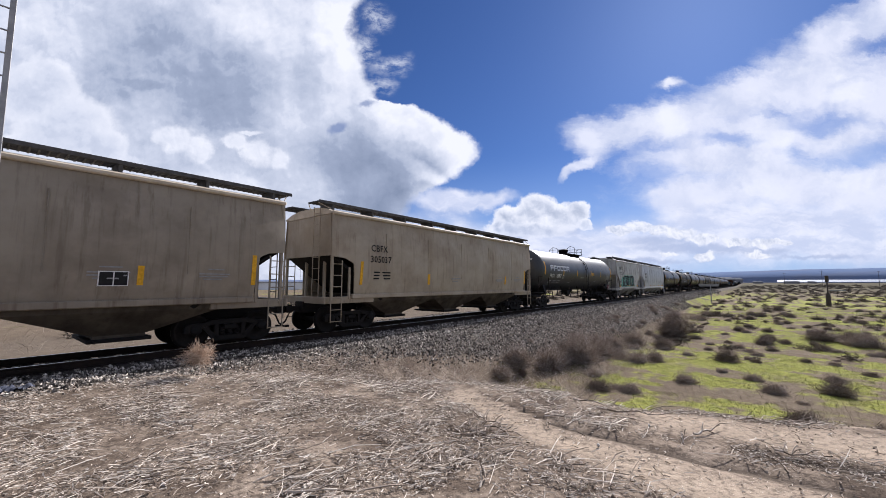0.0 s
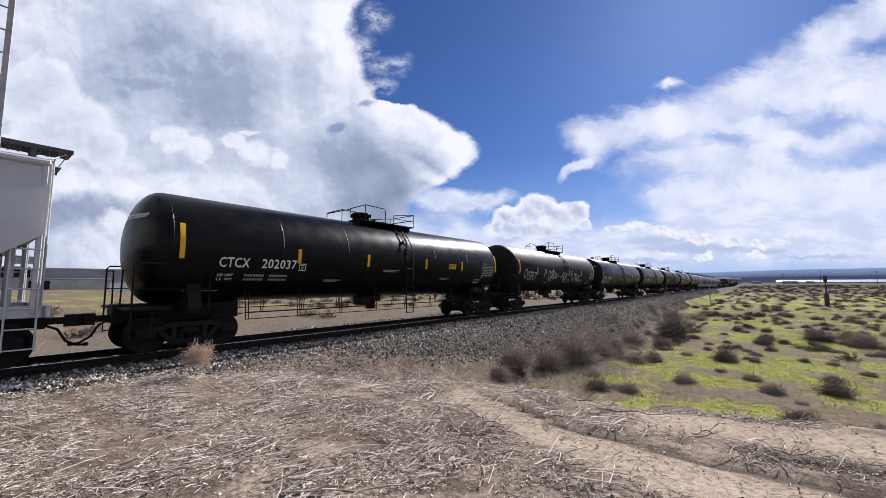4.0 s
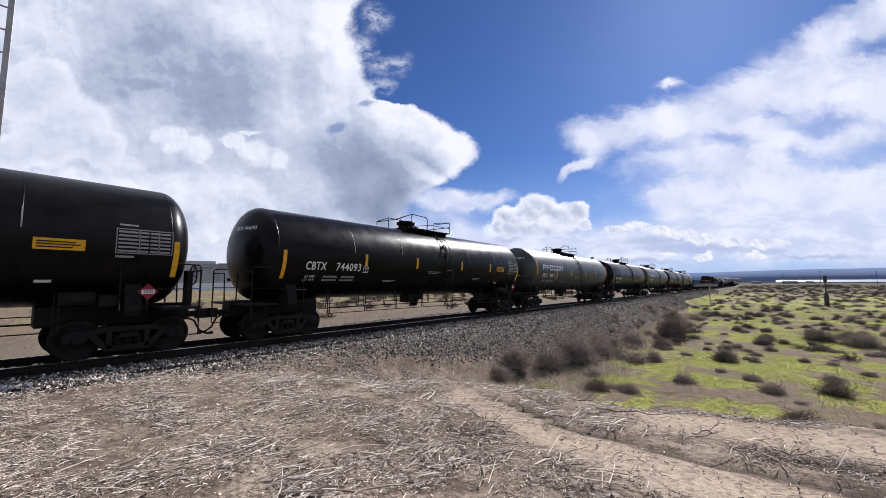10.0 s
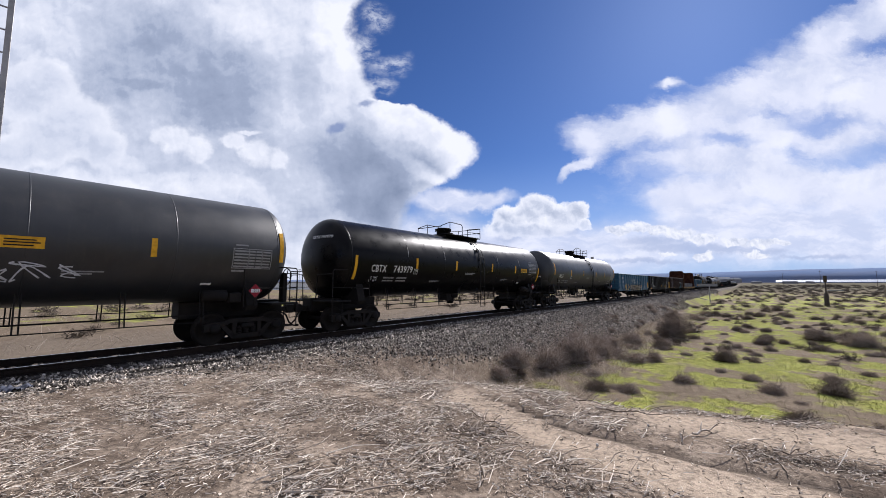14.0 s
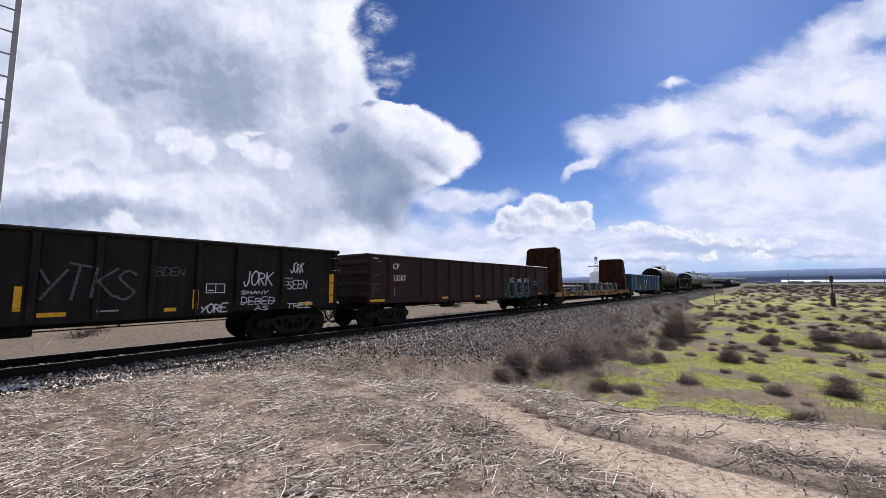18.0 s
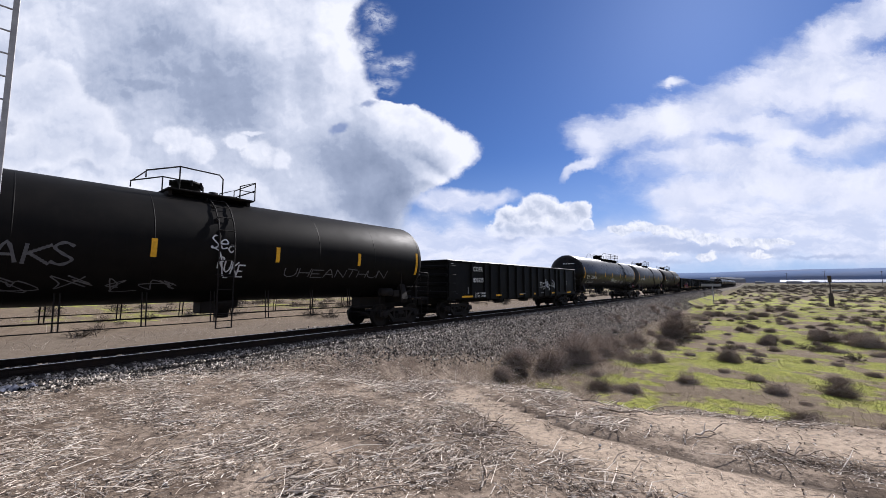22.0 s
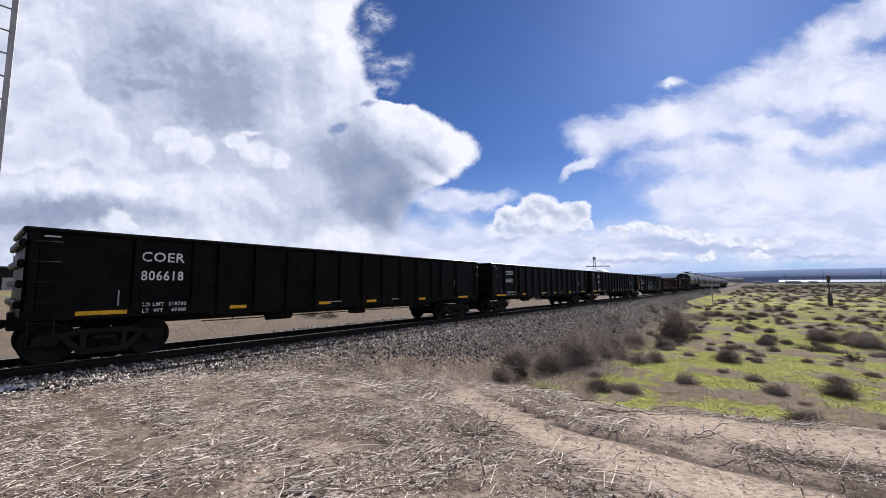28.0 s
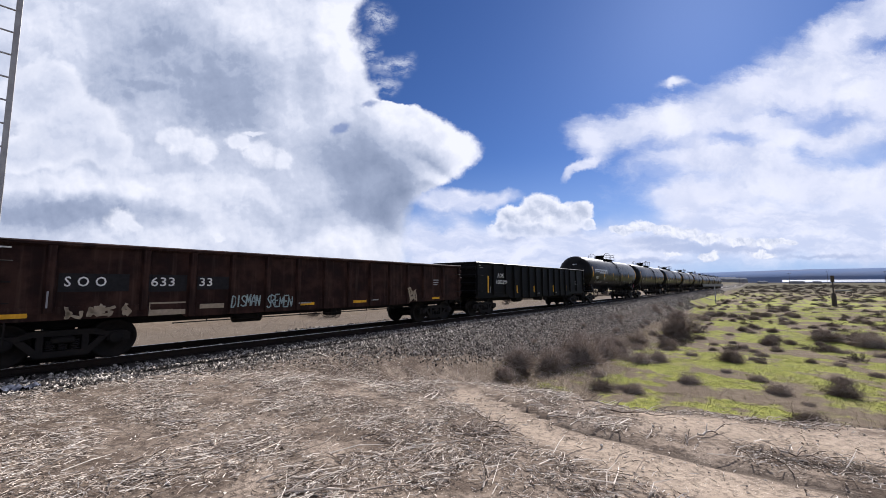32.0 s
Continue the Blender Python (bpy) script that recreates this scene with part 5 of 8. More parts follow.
    for a in (70, 50, 30, 10):
        a = radians(a)
        g.box(xl - 0.24, xl - 0.16, -(R + 0.02) * math.cos(a) - 0.05, -(R + 0.02) * math.cos(a) + 0.05, zc + R * math.sin(a) - 0.05, zc + R * math.sin(a) + 0.05, 0.01)
    part("ladder_bracket", g, M["steel_dark"], car)
    # markings
    for i, x in enumerate(stripe_x or (-hc + 0.2, -hc * 0.55, -hc * 0.18, hc * 0.25, hc * 0.60, hc + 0.12)):
        zm, tall = (end_z, 0.47) if i == 0 or i == 5 else (2.64, 0.23)
        part("reflector_stripe", patch([(x - 0.06, x + 0.06, zm - tall, zm + tall)], wrap), M["yellow"], car, "yellow reflective stripe")
    if mark:
        x = -hc + text_x
        word = f"{mark} {number}"
        stencil(mark, 0.29, M[mark_col], car, x, 2.34, wrap, squeeze=0.73)
        stencil(number, 0.29, M[mark_col], car, x + 1.19, 2.34, wrap, squeeze=0.88)
        for z, what in ((1.97, "LD LMT"), (1.83, "LT  WT")):
            stencil(what, 0.085, M[mark_col], car, x + 0.02, z, wrap)
            part("stencil_bar", patch([(a, a + 0.062, z - 0.035, z + 0.035) for a in [x + 0.75 + 0.085 * i for i in range(7)] + [x + 1.5 + 0.085 * i for i in range(7)]], wrap), M["grey_mark"], car)
        box_art(x + 2.42, 2.16, 0.24, car, wrap)
        # the same mark, smaller, on the tank's head
        head = stencil(word, 0.12, M["white"], car, 0, 0, None, 0.0, name="head_lettering")
        me = head.data
        co = np.zeros(len(me.vertices) * 3, np.float32)
        me.vertices.foreach_get("co", co)
        co = co.reshape(-1, 3)
        u, v = 0.1 - co[:, 0], 0.75 + co[:, 2]
        rho = np.clip((u * u + v * v) / (R * R), 0, 0.99)
        me.vertices.foreach_set("co", np.stack([-hc - 0.708 * np.sqrt(1 - rho), u, zc + v], 1).astype(np.float32).ravel())
        me.update()
    if seam_glints:
        # glints of light on the upper welds, painted as pale strips
        for x in (-hc * 0.62, -hc * 0.3, hc * 0.33, hc * 0.66):
            part("weld_glint", patch([(x - 0.012, x + 0.012, 2.9, 3.35)], wrap, lift=0.008), M["grey_mark"], car, "pale painted glint on the upper weld seam")
    if blocks:
        x, z, n, h, wide_b = blocks
        for i in range(n):
            xa, xb, t = x + i * wide_b, x + (i + 0.84) * wide_b, h * 0.24
            bars = [(xa, xa + t, z, z + h), (xa + t, xb, z + h - t, z + h)]
            bars += [(xb - t, xb, z + (h * 0.4 if i == 0 else 0), z + h - t)] if i % 3 != 1 or i == 4 else []
            bars += [(xa + t, xb, z + h * 0.38, z + h * 0.38 + t * 0.8)] if i in (0, 1, 5) else [(xa + t, xb - t, z, z + t)]
            part("painted_emblem", patch(bars, wrap), M["spray_white"], car, "pale painted block shape")
    if panel:
        x, z = panel_at or (hc - 1.2, 2.2)
        rows = [(x + c, x + c + w, z + r_ * 0.09, z + r_ * 0.09 + 0.045) for r_ in range(6) for c, w in ((0.03, 0.38), (0.45, 0.16), (0.64, 0.16), (0.84, 0.22))]
        part("data_panel", patch(rows, wrap), M["grey_mark"], car, "rows of small pale stencil bars")
        part("panel_frame", patch([(x, x + 1.1, z - 0.04, z - 0.02), (x, x + 1.1, z + 0.53, z + 0.55), (x - 0.01, x + 0.01, z - 0.04, z + 0.55), (x + 0.42, x + 0.44, z - 0.04, z + 0.55),
                                   (x + 0.81, x + 0.83, z - 0.04, z + 0.55), (x + 1.09, x + 1.11, z - 0.04, z + 0.55), (x + 0.05, x + 0.4, z + 0.62, z + 0.66), (x, x + 0.35, z - 0.14, z - 0.09)], wrap),
             M["grey_mark"], car)
        if label_at:
            part("small_label", patch([(label_at[0], label_at[0] + 0.26, label_at[1], label_at[1] + 0.07)], wrap), M["white"], car, "small white label")
        else:
            twin_panel(*(twin_at or (x - 0.55, 1.72)), car, wrap)
        x, wy = yellow_at or (hc * 0.60 - 1.05, 0.55)
        if mark and (yellow_at or mark != "PROX"):
            part("yellow_panel", patch([(x, x + wy, 2.47, 2.71)], wrap), M[panel_col], car, "yellow panel")
            part("stencil_bar", patch([(x + 0.05, x + wy * 0.8, 2.63, 2.655), (x + 0.05, x + wy * 0.9, 2.575, 2.60), (x + 0.05, x + wy * 0.75, 2.515, 2.54)], wrap, lift=0.012), M["ink"], car)
        part("stencil_bar", patch([(-3.2, -2.5, 1.82, 1.85), (-3.2, -2.7, 1.77, 1.80), (-0.6, 0.3, 2.28, 2.31), (-0.6, 0.1, 2.22, 2.25), (hc * 0.4, hc * 0.4 + 0.7, 1.98, 2.01),
                                   (hc * 0.4, hc * 0.4 + 0.5, 1.92, 1.95), (-hc + 0.4, -hc + 1.3, 1.37, 1.40)], wrap), M["grey_mark"], car)
    if placard:
        (x, z), y = placard_at or (hc - 0.75, 1.50), -1.46
        pl = part("placard", Geo().add([(x - 0.2, y, z), (x, y, z - 0.2), (x + 0.2, y, z), (x, y, z + 0.2), (x - 0.2, y + 0.02, z), (x, y + 0.02, z - 0.2), (x + 0.2, y + 0.02, z), (x, y + 0.02, z + 0.2)],
                                       [(0, 1, 2, 3), (7, 6, 5, 4), (0, 4, 5, 1), (1, 5, 6, 2), (2, 6, 7, 3), (3, 7, 4, 0)]), M["red"], car, "red diamond placard with white band")
        part("placard_band", Geo().box(x - 0.13, x + 0.13, y - 0.006, y - 0.001, z - 0.05, z + 0.05, 0.001), M["white"], pl)
        stencil("1202", 0.07, M["ink"], pl, x, z, None, y - 0.004, align="CENTER")
        part("placard_holder", Geo().box(x - 0.02, x + 0.02, y + 0.02, y + 0.05, 1.1, z + 0.1, 0.004), M["steel_dark"], car)
    for lines, width, colour in tags:
        part("graffiti", strokes(lines, width, wrap), M[colour], car, "sprayed graffiti strokes")
    paint_art(car, art, wrap)
    for sx in (-1, 1):
        truck(car, sx * tc, hub)
    ends(car, half)
    return car


def hopper_car(s0, s1, paint, roof, label, mark="", number="", bays=4, rounded=True, tags=(), ink="ink", stripes=True, name="hopper_car", light_sill=False, art=(), mark_at=None, limits=()):
    car, half = car_empty(name, label, "hopper car", s0, s1)
    paint, roof = M[paint], M[roof]
    hb = half - 0.86
    W, zs, ze = 1.54, 1.36, 4.24
    panels, swell = (6, 0.085) if rounded else (10, 0.05)

    def skin(x, z, lift=0.012):
        """The near side's billowing surface."""
        x, z = np.asarray(x, float), np.asarray(z, float)
        t = np.clip((z - zs) / (ze - zs), 0, 1)
        u = (x + hb) * panels / (2 * hb)
        seam = swell * np.abs(np.sin(math.pi * u)) ** 0.6 * np.clip(np.sin(math.pi * np.minimum(1.0, t * 1.06)), 0, 1) ** 0.7 * (0.8 + 0.35 * np.sin(3.1 * np.floor(u) + 1))
        return -(W + 0.07 * np.sin(math.pi * np.minimum(1, t * 1.02)) - 0.03 * t + seam + lift)
    # the side sheets: bulged, with corners cut away over the trucks
    if rounded:
        end = [(hb, 2.72), (hb - 0.55, 2.66), (hb - 0.95, 2.45), (hb - 1.1, 2.1), (hb - 1.1, 1.75), (hb - 1.0, zs + 0.12), (hb - 0.9, zs)]
    else:
        end = [(hb, 2.78), (hb - 0.5, 2.40), (hb - 1.0, 2.0), (hb - 1.4, 1.66), (hb - 1.42, zs)]
    for sy in (-1, 1):
        g = Geo()
        cols, rows = 120, 16
        vs, fs = [], []

        def low_edge(x):
            x = abs(x)
            e = end[::-1]
            if x <= e[0][0]:
                return zs
            for (xa, za), (xb, zb) in zip(e, e[1:]):
                if xa <= x <= xb and xb > xa:
                    return za + (zb - za) * (x - xa) / (xb - xa)
            return end[0][1]
        for i in range(cols + 1):
            x = -hb + 2 * hb * i / cols
            zl = max(zs, low_edge(x))
            for j in range(rows + 1):
                z = zl + (ze - zl) * j / rows
                vs.append((x, -sy * float(skin(x, z, 0.0)), z))
        for i in range(cols):
            for j in range(rows):
                a = i * (rows + 1) + j
                fs.append((a, a + rows + 1, a + rows + 2, a + 1))
        n0 = len(vs)
        vs += [(x, y - sy * 0.03, z) for x, y, z in vs]
        fs += [tuple(i + n0 for i in f[::-1]) for f in fs]
        g.add(vs, fs, True)
        side = part("side_sheet", g, paint, car)
        for i in range(1, panels):
            x = -hb + 2 * hb * i / panels
            y = sy * (W + 0.035)
            part("side_seam", Geo().box(x - 0.014, x + 0.014, min(y, y + sy * 0.03), max(y, y + sy * 0.03), 2.0, 3.75, 0.006), paint, side)
        g = Geo()
        a, b = sorted((sy * (W - 0.08), sy * (W + 0.075)))
        g.box(-hb + 0.9, hb - 0.9, a, b, 1.22, 1.38, 0.02)
        part("side_sill", g, M["white_build"] if light_sill and sy < 0 else paint, car)
        g = Geo()
        g.box(-hb, hb, min(sy * 1.42, sy * 1.60), max(sy * 1.42, sy * 1.60), ze - 0.02, ze + 0.10, 0.03)
        part("eave", g, roof, car)
    # roof
    g = Geo()
    arch = [(-1.58, ze + 0.06), (-1.2, ze + 0.20), (-0.6, ze + 0.30), (0.6, ze + 0.30), (1.2, ze + 0.20), (1.58, ze + 0.06), (1.5, ze), (-1.5, ze)]
    g.prism(arch, -hb, hb, "x")
    part("roof", g, roof, car)
    # end walls and slope sheets
    for sx in (-1, 1):
        g = Geo()
        x = sx * (hb - 0.03)
        a, b = sorted((x, x - sx * 0.05))
        g.box(a, b, -1.5, 1.5, 2.75, ze, 0.01)
        part("end_wall", g, paint, car)
        g = Geo()
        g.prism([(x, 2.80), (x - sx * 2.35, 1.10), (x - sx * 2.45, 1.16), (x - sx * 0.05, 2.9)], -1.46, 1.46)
        # on rounded cars the slope sheet is darker than the side paint
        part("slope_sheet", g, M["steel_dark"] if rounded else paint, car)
        for y in (-1.50, 1.50):
            part("corner_post", Geo().box(min(x, x - sx * 0.09), max(x, x - sx * 0.09), y - 0.05, y + 0.05, 1.15, ze, 0.012), paint, car)
            part("side_post", Geo().box(min(x - sx * 0.75, x - sx * 0.83), max(x - sx * 0.75, x - sx * 0.83), y - 0.04, y + 0.04, 1.2, 2.35, 0.012), paint, car)
        for y in (-0.6, 0.6):
            part("end_post", Geo().box(min(x - sx * 0.3, x - sx * 0.4), max(x - sx * 0.3, x - sx * 0.4), y - 0.05, y + 0.05, 1.15, 2.7, 0.012), paint, car)
        g = Geo()
        a, b = sorted((sx * (half - 0.72), sx * (hb - 2.0)))
        g.box(a, b, -1.5, -1.36, 1.06, 1.30, 0.015)
        g.box(a, b, 1.36, 1.5, 1.06, 1.30, 0.015)
        a, b = sorted((sx * (half - 0.66), sx * (half - 0.82)))
        g.box(a, b, -1.5, 1.5, 1.06, 1.30, 0.015)
        part("end_sill", g, paint, car)
        for y in (-1.57, 1.57):
            g = Geo()
            xa, xb = x + sx * 0.02, x - sx * 0.42
            for xx in (xa, xb):
                g.tube([(xx, y, 0.42), (xx, y, 3.0 if xx == xa else 2.6)], 0.018, 6)
            for i in range(6):
                z = 0.45 + i * 0.40
                g.tube([(xa, y, z), (xb, y, z)], 0.016, 6)
            part("ladder", g, paint, car)
        g = Geo()
        for y in (-0.95, -0.55):
            g.tube([(x + sx * 0.12, y, 1.3), (x + sx * 0.12, y, ze + 0.32)], 0.018, 6)
        for i in range(8):
            g.tube([(x + sx * 0.12, -0.95, 1.5 + i * 0.4), (x + sx * 0.12, -0.55, 1.5 + i * 0.4)], 0.014, 5)
        part("end_ladder", g, paint, car)
        g = Geo().box(min(sx * (half - 3.0), sx * (half - 0.6)), max(sx * (half - 3.0), sx * (half - 0.6)), -0.26, 0.26, 0.72, 1.12, 0.02)
        part("stub_sill", g, M["steel_dark"], car)
        g = Geo().prism([(-1.4, 1.06), (1.4, 1.06), (1.4, 1.2), (0.5, 1.3), (-0.5, 1.3), (-1.4, 1.2)], sx * (half - 2.15) - 0.15, sx * (half - 2.15) + 0.15, "x")
        part("bolster", g, M["steel_dark"], car)
    # hopper bays
    span = 2 * hb - 3.4
    for i in range(bays):
        xc = -span / 2 + span * (i + 0.5) / bays
        w = span / bays / 2
        vs = []
        for z, hx, hy in ((zs + 0.02, w + 0.02, 1.48), (1.10, w + 0.0, 1.44), (0.52, 0.50, 0.85), (0.44, 0.50, 0.85)):
            vs += [(xc - hx, -hy, z), (xc + hx, -hy, z), (xc + hx, hy, z), (xc - hx, hy, z)]
        fs = [(k * 4 + j, k * 4 + (j + 1) % 4, k * 4 + 4 + (j + 1) % 4, k * 4 + 4 + j) for k in range(3) for j in range(4)] + [(12, 13, 14, 15), (3, 2, 1, 0)]
        bay = part("hopper_bay", Geo().add(vs, fs), M["bay_dark"] if rounded else M["bay_grey"], car, "tapered discharge bay, darker than the sides, with grime")
        g = Geo().box(xc - 0.62, xc + 0.62, -0.95, 0.95, 0.36, 0.45, 0.015)
        g.tube([(xc - 0.5, -1.15, 0.40), (xc - 0.5, 1.15, 0.40)], 0.03, 6)
        part("outlet_gate", g, M["steel_dark"], bay)
    # running board and hatches
    g = Geo()
    for k in range(11):
        y = -1.24 + k * 0.066
        g.box(-hb - 0.35, hb + 0.35, y, y + 0.024, ze + 0.41, ze + 0.45, 0.004)
        g.box(-hb - 0.35, hb + 0.35, -y - 0.024, -y, ze + 0.41, ze + 0.45, 0.004)
    for y in (-1.26, 1.26):
        g.box(-hb - 0.35, hb + 0.35, y - 0.012, y + 0.012, ze + 0.37, ze + 0.47, 0.004)
    for i in range(110):
        x = -hb - 0.3 + (2 * hb + 0.6) * i / 109
        for y in (-0.9, 0.9):
            g.box(x - 0.02, x + 0.02, y - 0.34, y + 0.34, ze + 0.395, ze + 0.42, 0.003)
    part("running_board", g, M["grate"], car, "weathered steel grating walkway")
    for i in range(9):
        x = -hb + 0.25 + (2 * hb - 0.5) * i / 8
        for y in (-0.82, 0.82):
            part("walkway_support", Geo().box(x - 0.045, x + 0.045, y * 1.06 - 0.38, y * 1.06 + 0.36, ze + 0.12, ze + 0.44, 0.012), M["grate"], car)
    g = Geo()
    g.box(-hb + 0.5, hb - 0.5, -0.33, 0.33, ze + 0.26, ze + 0.40, 0.03)
    part("hatch_cover", g, roof, car)
    for sx in (-1, 1):
        g = Geo()
        x = sx * (hb + 0.3)
        g.tube([(x, -1.0, ze + 0.44), (x, -0.5, ze + 0.44), (x - sx * 0.1, -0.5, ze + 0.2)], 0.016, 5)
        g.tube([(x, -1.02, ze + 0.44), (sx * hb, -1.45, ze + 0.15)], 0.016, 5)
        part("walkway_brace", g, paint, car)
    # markings
    y = skin
    k = -hb + (1.75 if rounded else 1.55)
    if mark:
        xm, zm, zn, size = mark_at or ((k - 0.08, 3.10, 2.68, 0.26) if rounded else (k - 0.13, 3.06, 2.66, 0.265))
        stencil(mark, size, M[ink], car, xm, zm, None, y)
        stencil(number, size, M[ink], car, xm - 0.03, zn, None, y)
    for i, (word, value) in enumerate(zip(("LD LMT", "LT WT", "CU FT"), limits)):
        stencil(word, 0.10, M[ink], car, k + 0.12, 2.20 - i * 0.16, None, y)
        stencil(value, 0.10, M[ink], car, k + 1.16, 2.20 - i * 0.16, None, y, align="RIGHT")
    if mark and not limits:
        part("stencil_bar", patch([(k + 0.1, k + 0.4, 2.17, 2.22), (k + 0.55, k + 1.0, 2.17, 2.22), (k + 0.1, k + 0.4, 2.05, 2.10), (k + 0.6, k + 1.0, 2.05, 2.10),
                                   (k + 0.1, k + 0.38, 1.93, 1.98), (k + 0.65, k + 1.0, 1.93, 1.98)], None, y), M[ink], car)
    for x in (-hb * 0.12, hb * 0.42, hb * 0.7):
        part("stencil_bar", patch([(x, x + 0.75, 2.0, 2.03), (x, x + 0.7, 1.93, 1.96), (x + 0.1, x + 0.55, 1.86, 1.89), (x + 0.2, x + 0.6, 2.12, 2.15)], None, y), M["grey_mark"], car)
    if stripes:
        for x in (-hb + 1.25, -hb * 0.33, 4.24, hb - 0.95) if rounded else (-hb + 1.25, -hb * 0.33, -hb * 0.02, hb * 0.4, hb * 0.72, hb - 1.2):
            if rounded:
                part("reflector_stripe", patch([(x - 0.06, x + 0.06, 1.72, 2.58 if abs(x) > 6 else 2.18)], None, y), M["yellow"], car, "faded yellow stripe")
            else:
                part("reflector_stripe", patch([(x - 0.25, x + 0.25, 1.45, 1.56)], None, y), M["yellow"], car, "yellow reflective stripe")
    if rounded and not mark:
        x = 3.5
        part("consist_panel", patch([(x, x + 0.5, 1.72, 2.02)], None, y), M["ink"], car, "black panel with white frame")
        part("panel_frame", patch([(x - 0.02, x + 0.52, 2.02, 2.04), (x - 0.02, x + 0.52, 1.70, 1.72), (x + 0.24, x + 0.26, 1.72, 2.02), (x - 0.02, x, 1.72, 2.02), (x + 0.5, x + 0.52, 1.72, 2.02)], None, y, 0.014), M["white"], car)
        part("yellow_panel", patch([(1.2, 1.6, 2.75, 2.95)], None, y), M["yellow"], car, "yellow panel")
    for lines, width, colour in tags:
        part("graffiti", strokes(lines, width, None, y), M[colour], car, "sprayed graffiti strokes")
    paint_art(car, art, None, y)
    for sx in (-1, 1):
        truck(car, sx * (half - 2.15))
    ends(car, half)
    return car


def gondola(s0, s1, paint, label, mark="", number="", ribs=15, tags=(), emblem=None, stripes=6, ink="white", data=True, top_z=2.93, name="gondola_car", fills=(), tall=(), flat=(), mark_at=(-6.2, 2.52), num_at=(-6.2, 1.94), limits=("", ""), art=(), half_posts=False, limit_at=(-6.05, 1.24), spread=1.0, box_at=None, twin=None, outer=(6.35, 6.35), mark_spread=1.0):
    car, half = car_empty(name, label, "gondola car", s0, s1)
    paint = M[paint]
    hb, W, z0, z1 = half - 0.70, 1.50, 0.93, top_z
    inner = [x - 4.5 for x in range(10)] + [-5.12, 5.2] if half_posts else [x - 5 for x in range(11)]
    posts = inner + [-outer[0], outer[1], -hb + 0.12, hb - 0.12]
    row = np.array(posts)

    def skin(x, z):
        """The near side's surface: sheet, posts and sill."""
        d = np.abs(np.asarray(x)[:, None] - row[None, :]).min(1)
        return -np.where(d < 0.07, 1.515, np.where(d < 0.11, 1.515 - (d - 0.07) / 0.04 * 0.085, np.where(np.asarray(z) < 1.27, 1.44, 1.424)))
    for sy in (-1, 1):
        a, b = sorted((sy * (W - 0.12), sy * (W - 0.08)))
        side = part("side_sheet", Geo().box(-hb, hb, a, b, z0 + 0.05, z1 - 0.05, 0.004), paint, car)
        a, b = sorted((sy * (W - 0.16), sy * W))
        part("top_chord", Geo().box(-hb - 0.03, hb + 0.03, a, b, z1 - 0.11, z1, 0.03), paint, side)
        g = Geo()
        outline = [(-hb, 1.12), (-hb + 3.3, 1.12), (-hb + 3.6, z0 - 0.02), (hb - 3.6, z0 - 0.02), (hb - 3.3, 1.12), (hb, 1.12), (hb, 1.26), (-hb, 1.26)]
        a, b = sorted((sy * (W - 0.14), sy * (W - 0.06)))
        g.prism(outline, a, b)
        part("side_sill", g, paint, side)
        a, b = sorted((sy * (W - 0.09), sy * (W + 0.015)))
        meshes = []
        for foot in (0.93, 1.14):
            post = Geo()
            post.prism([(-0.10, a if sy > 0 else b), (0.10, a if sy > 0 else b), (0.06, b if sy > 0 else a), (-0.06, b if sy > 0 else a)], foot, z1 - 0.1, "z")
            meshes.append(post.mesh("side_post", paint))
        for x in posts:
            part("side_post", meshes[0 if abs(x) < hb - 3.5 else 1], None, side, loc=(x, 0, 0))
    part("floor", Geo().box(-hb, hb, -W + 0.1, W - 0.1, 1.12, 1.2, 0.01), M["steel_dark"], car)
    part("centre_sill", Geo().box(-half + 0.6, half - 0.6, -0.25, 0.25, 0.72, 1.12, 0.02), M["steel_dark"], car)
    for sx in (-1, 1):
        g = Geo()
        a, b = sorted((sx * hb, sx * (hb - 0.06)))
        g.box(a, b, -W + 0.08, W - 0.08, 1.06, z1 - 0.02, 0.01)
        end = part("end_wall", g, paint, car)
        for i in range(4):
            z = 1.25 + i * (z1 - 1.5) / 3.4
            a, b = sorted((sx * (hb - 0.01), sx * (hb + 0.10)))
            part("end_rib", Geo().box(a, b, -W + 0.02, W - 0.02, z, z + 0.16, 0.03), paint, end)
        a, b = sorted((sx * (hb - 0.05), sx * (hb + 0.06)))
        part("end_chord", Geo().box(a, b, -W, W, z1 - 0.12, z1 + 0.003, 0.03), paint, end)
        for y in (-W - 0.05, W + 0.05):
            g = Geo()
            for i in range(5):
                z = 0.95 + i * 0.42
                g.tube([(sx * (hb - 0.12), y * 0.985, z), (sx * (hb - 0.12), y, z), (sx * (hb - 0.52), y, z), (sx * (hb - 0.52), y * 0.985, z)], 0.014, 5)
            g.tube([(sx * (hb - 0.12), y, 1.0), (sx * (hb - 0.12), y, 0.5), (sx * (hb - 0.5), y, 0.5), (sx * (hb - 0.5), y, 1.0)], 0.016, 5)
            part("grab_irons", g, M["steel_dark"], car)
        g = Geo().prism([(-1.4, 0.98), (1.4, 0.98), (1.4, 1.12), (-1.4, 1.12)], sx * (half - 2.1) - 0.15, sx * (half - 2.1) + 0.15, "x")
        part("bolster", g, M["steel_dark"], car)
    g = Geo()
    g.tube([(-hb + 3.4, -1.1, 0.74), (hb - 3.4, -1.1, 0.74)], 0.016, 5)
    for i in range(6):
        x = -hb + 4.2 + (2 * hb - 8.4) * i / 5
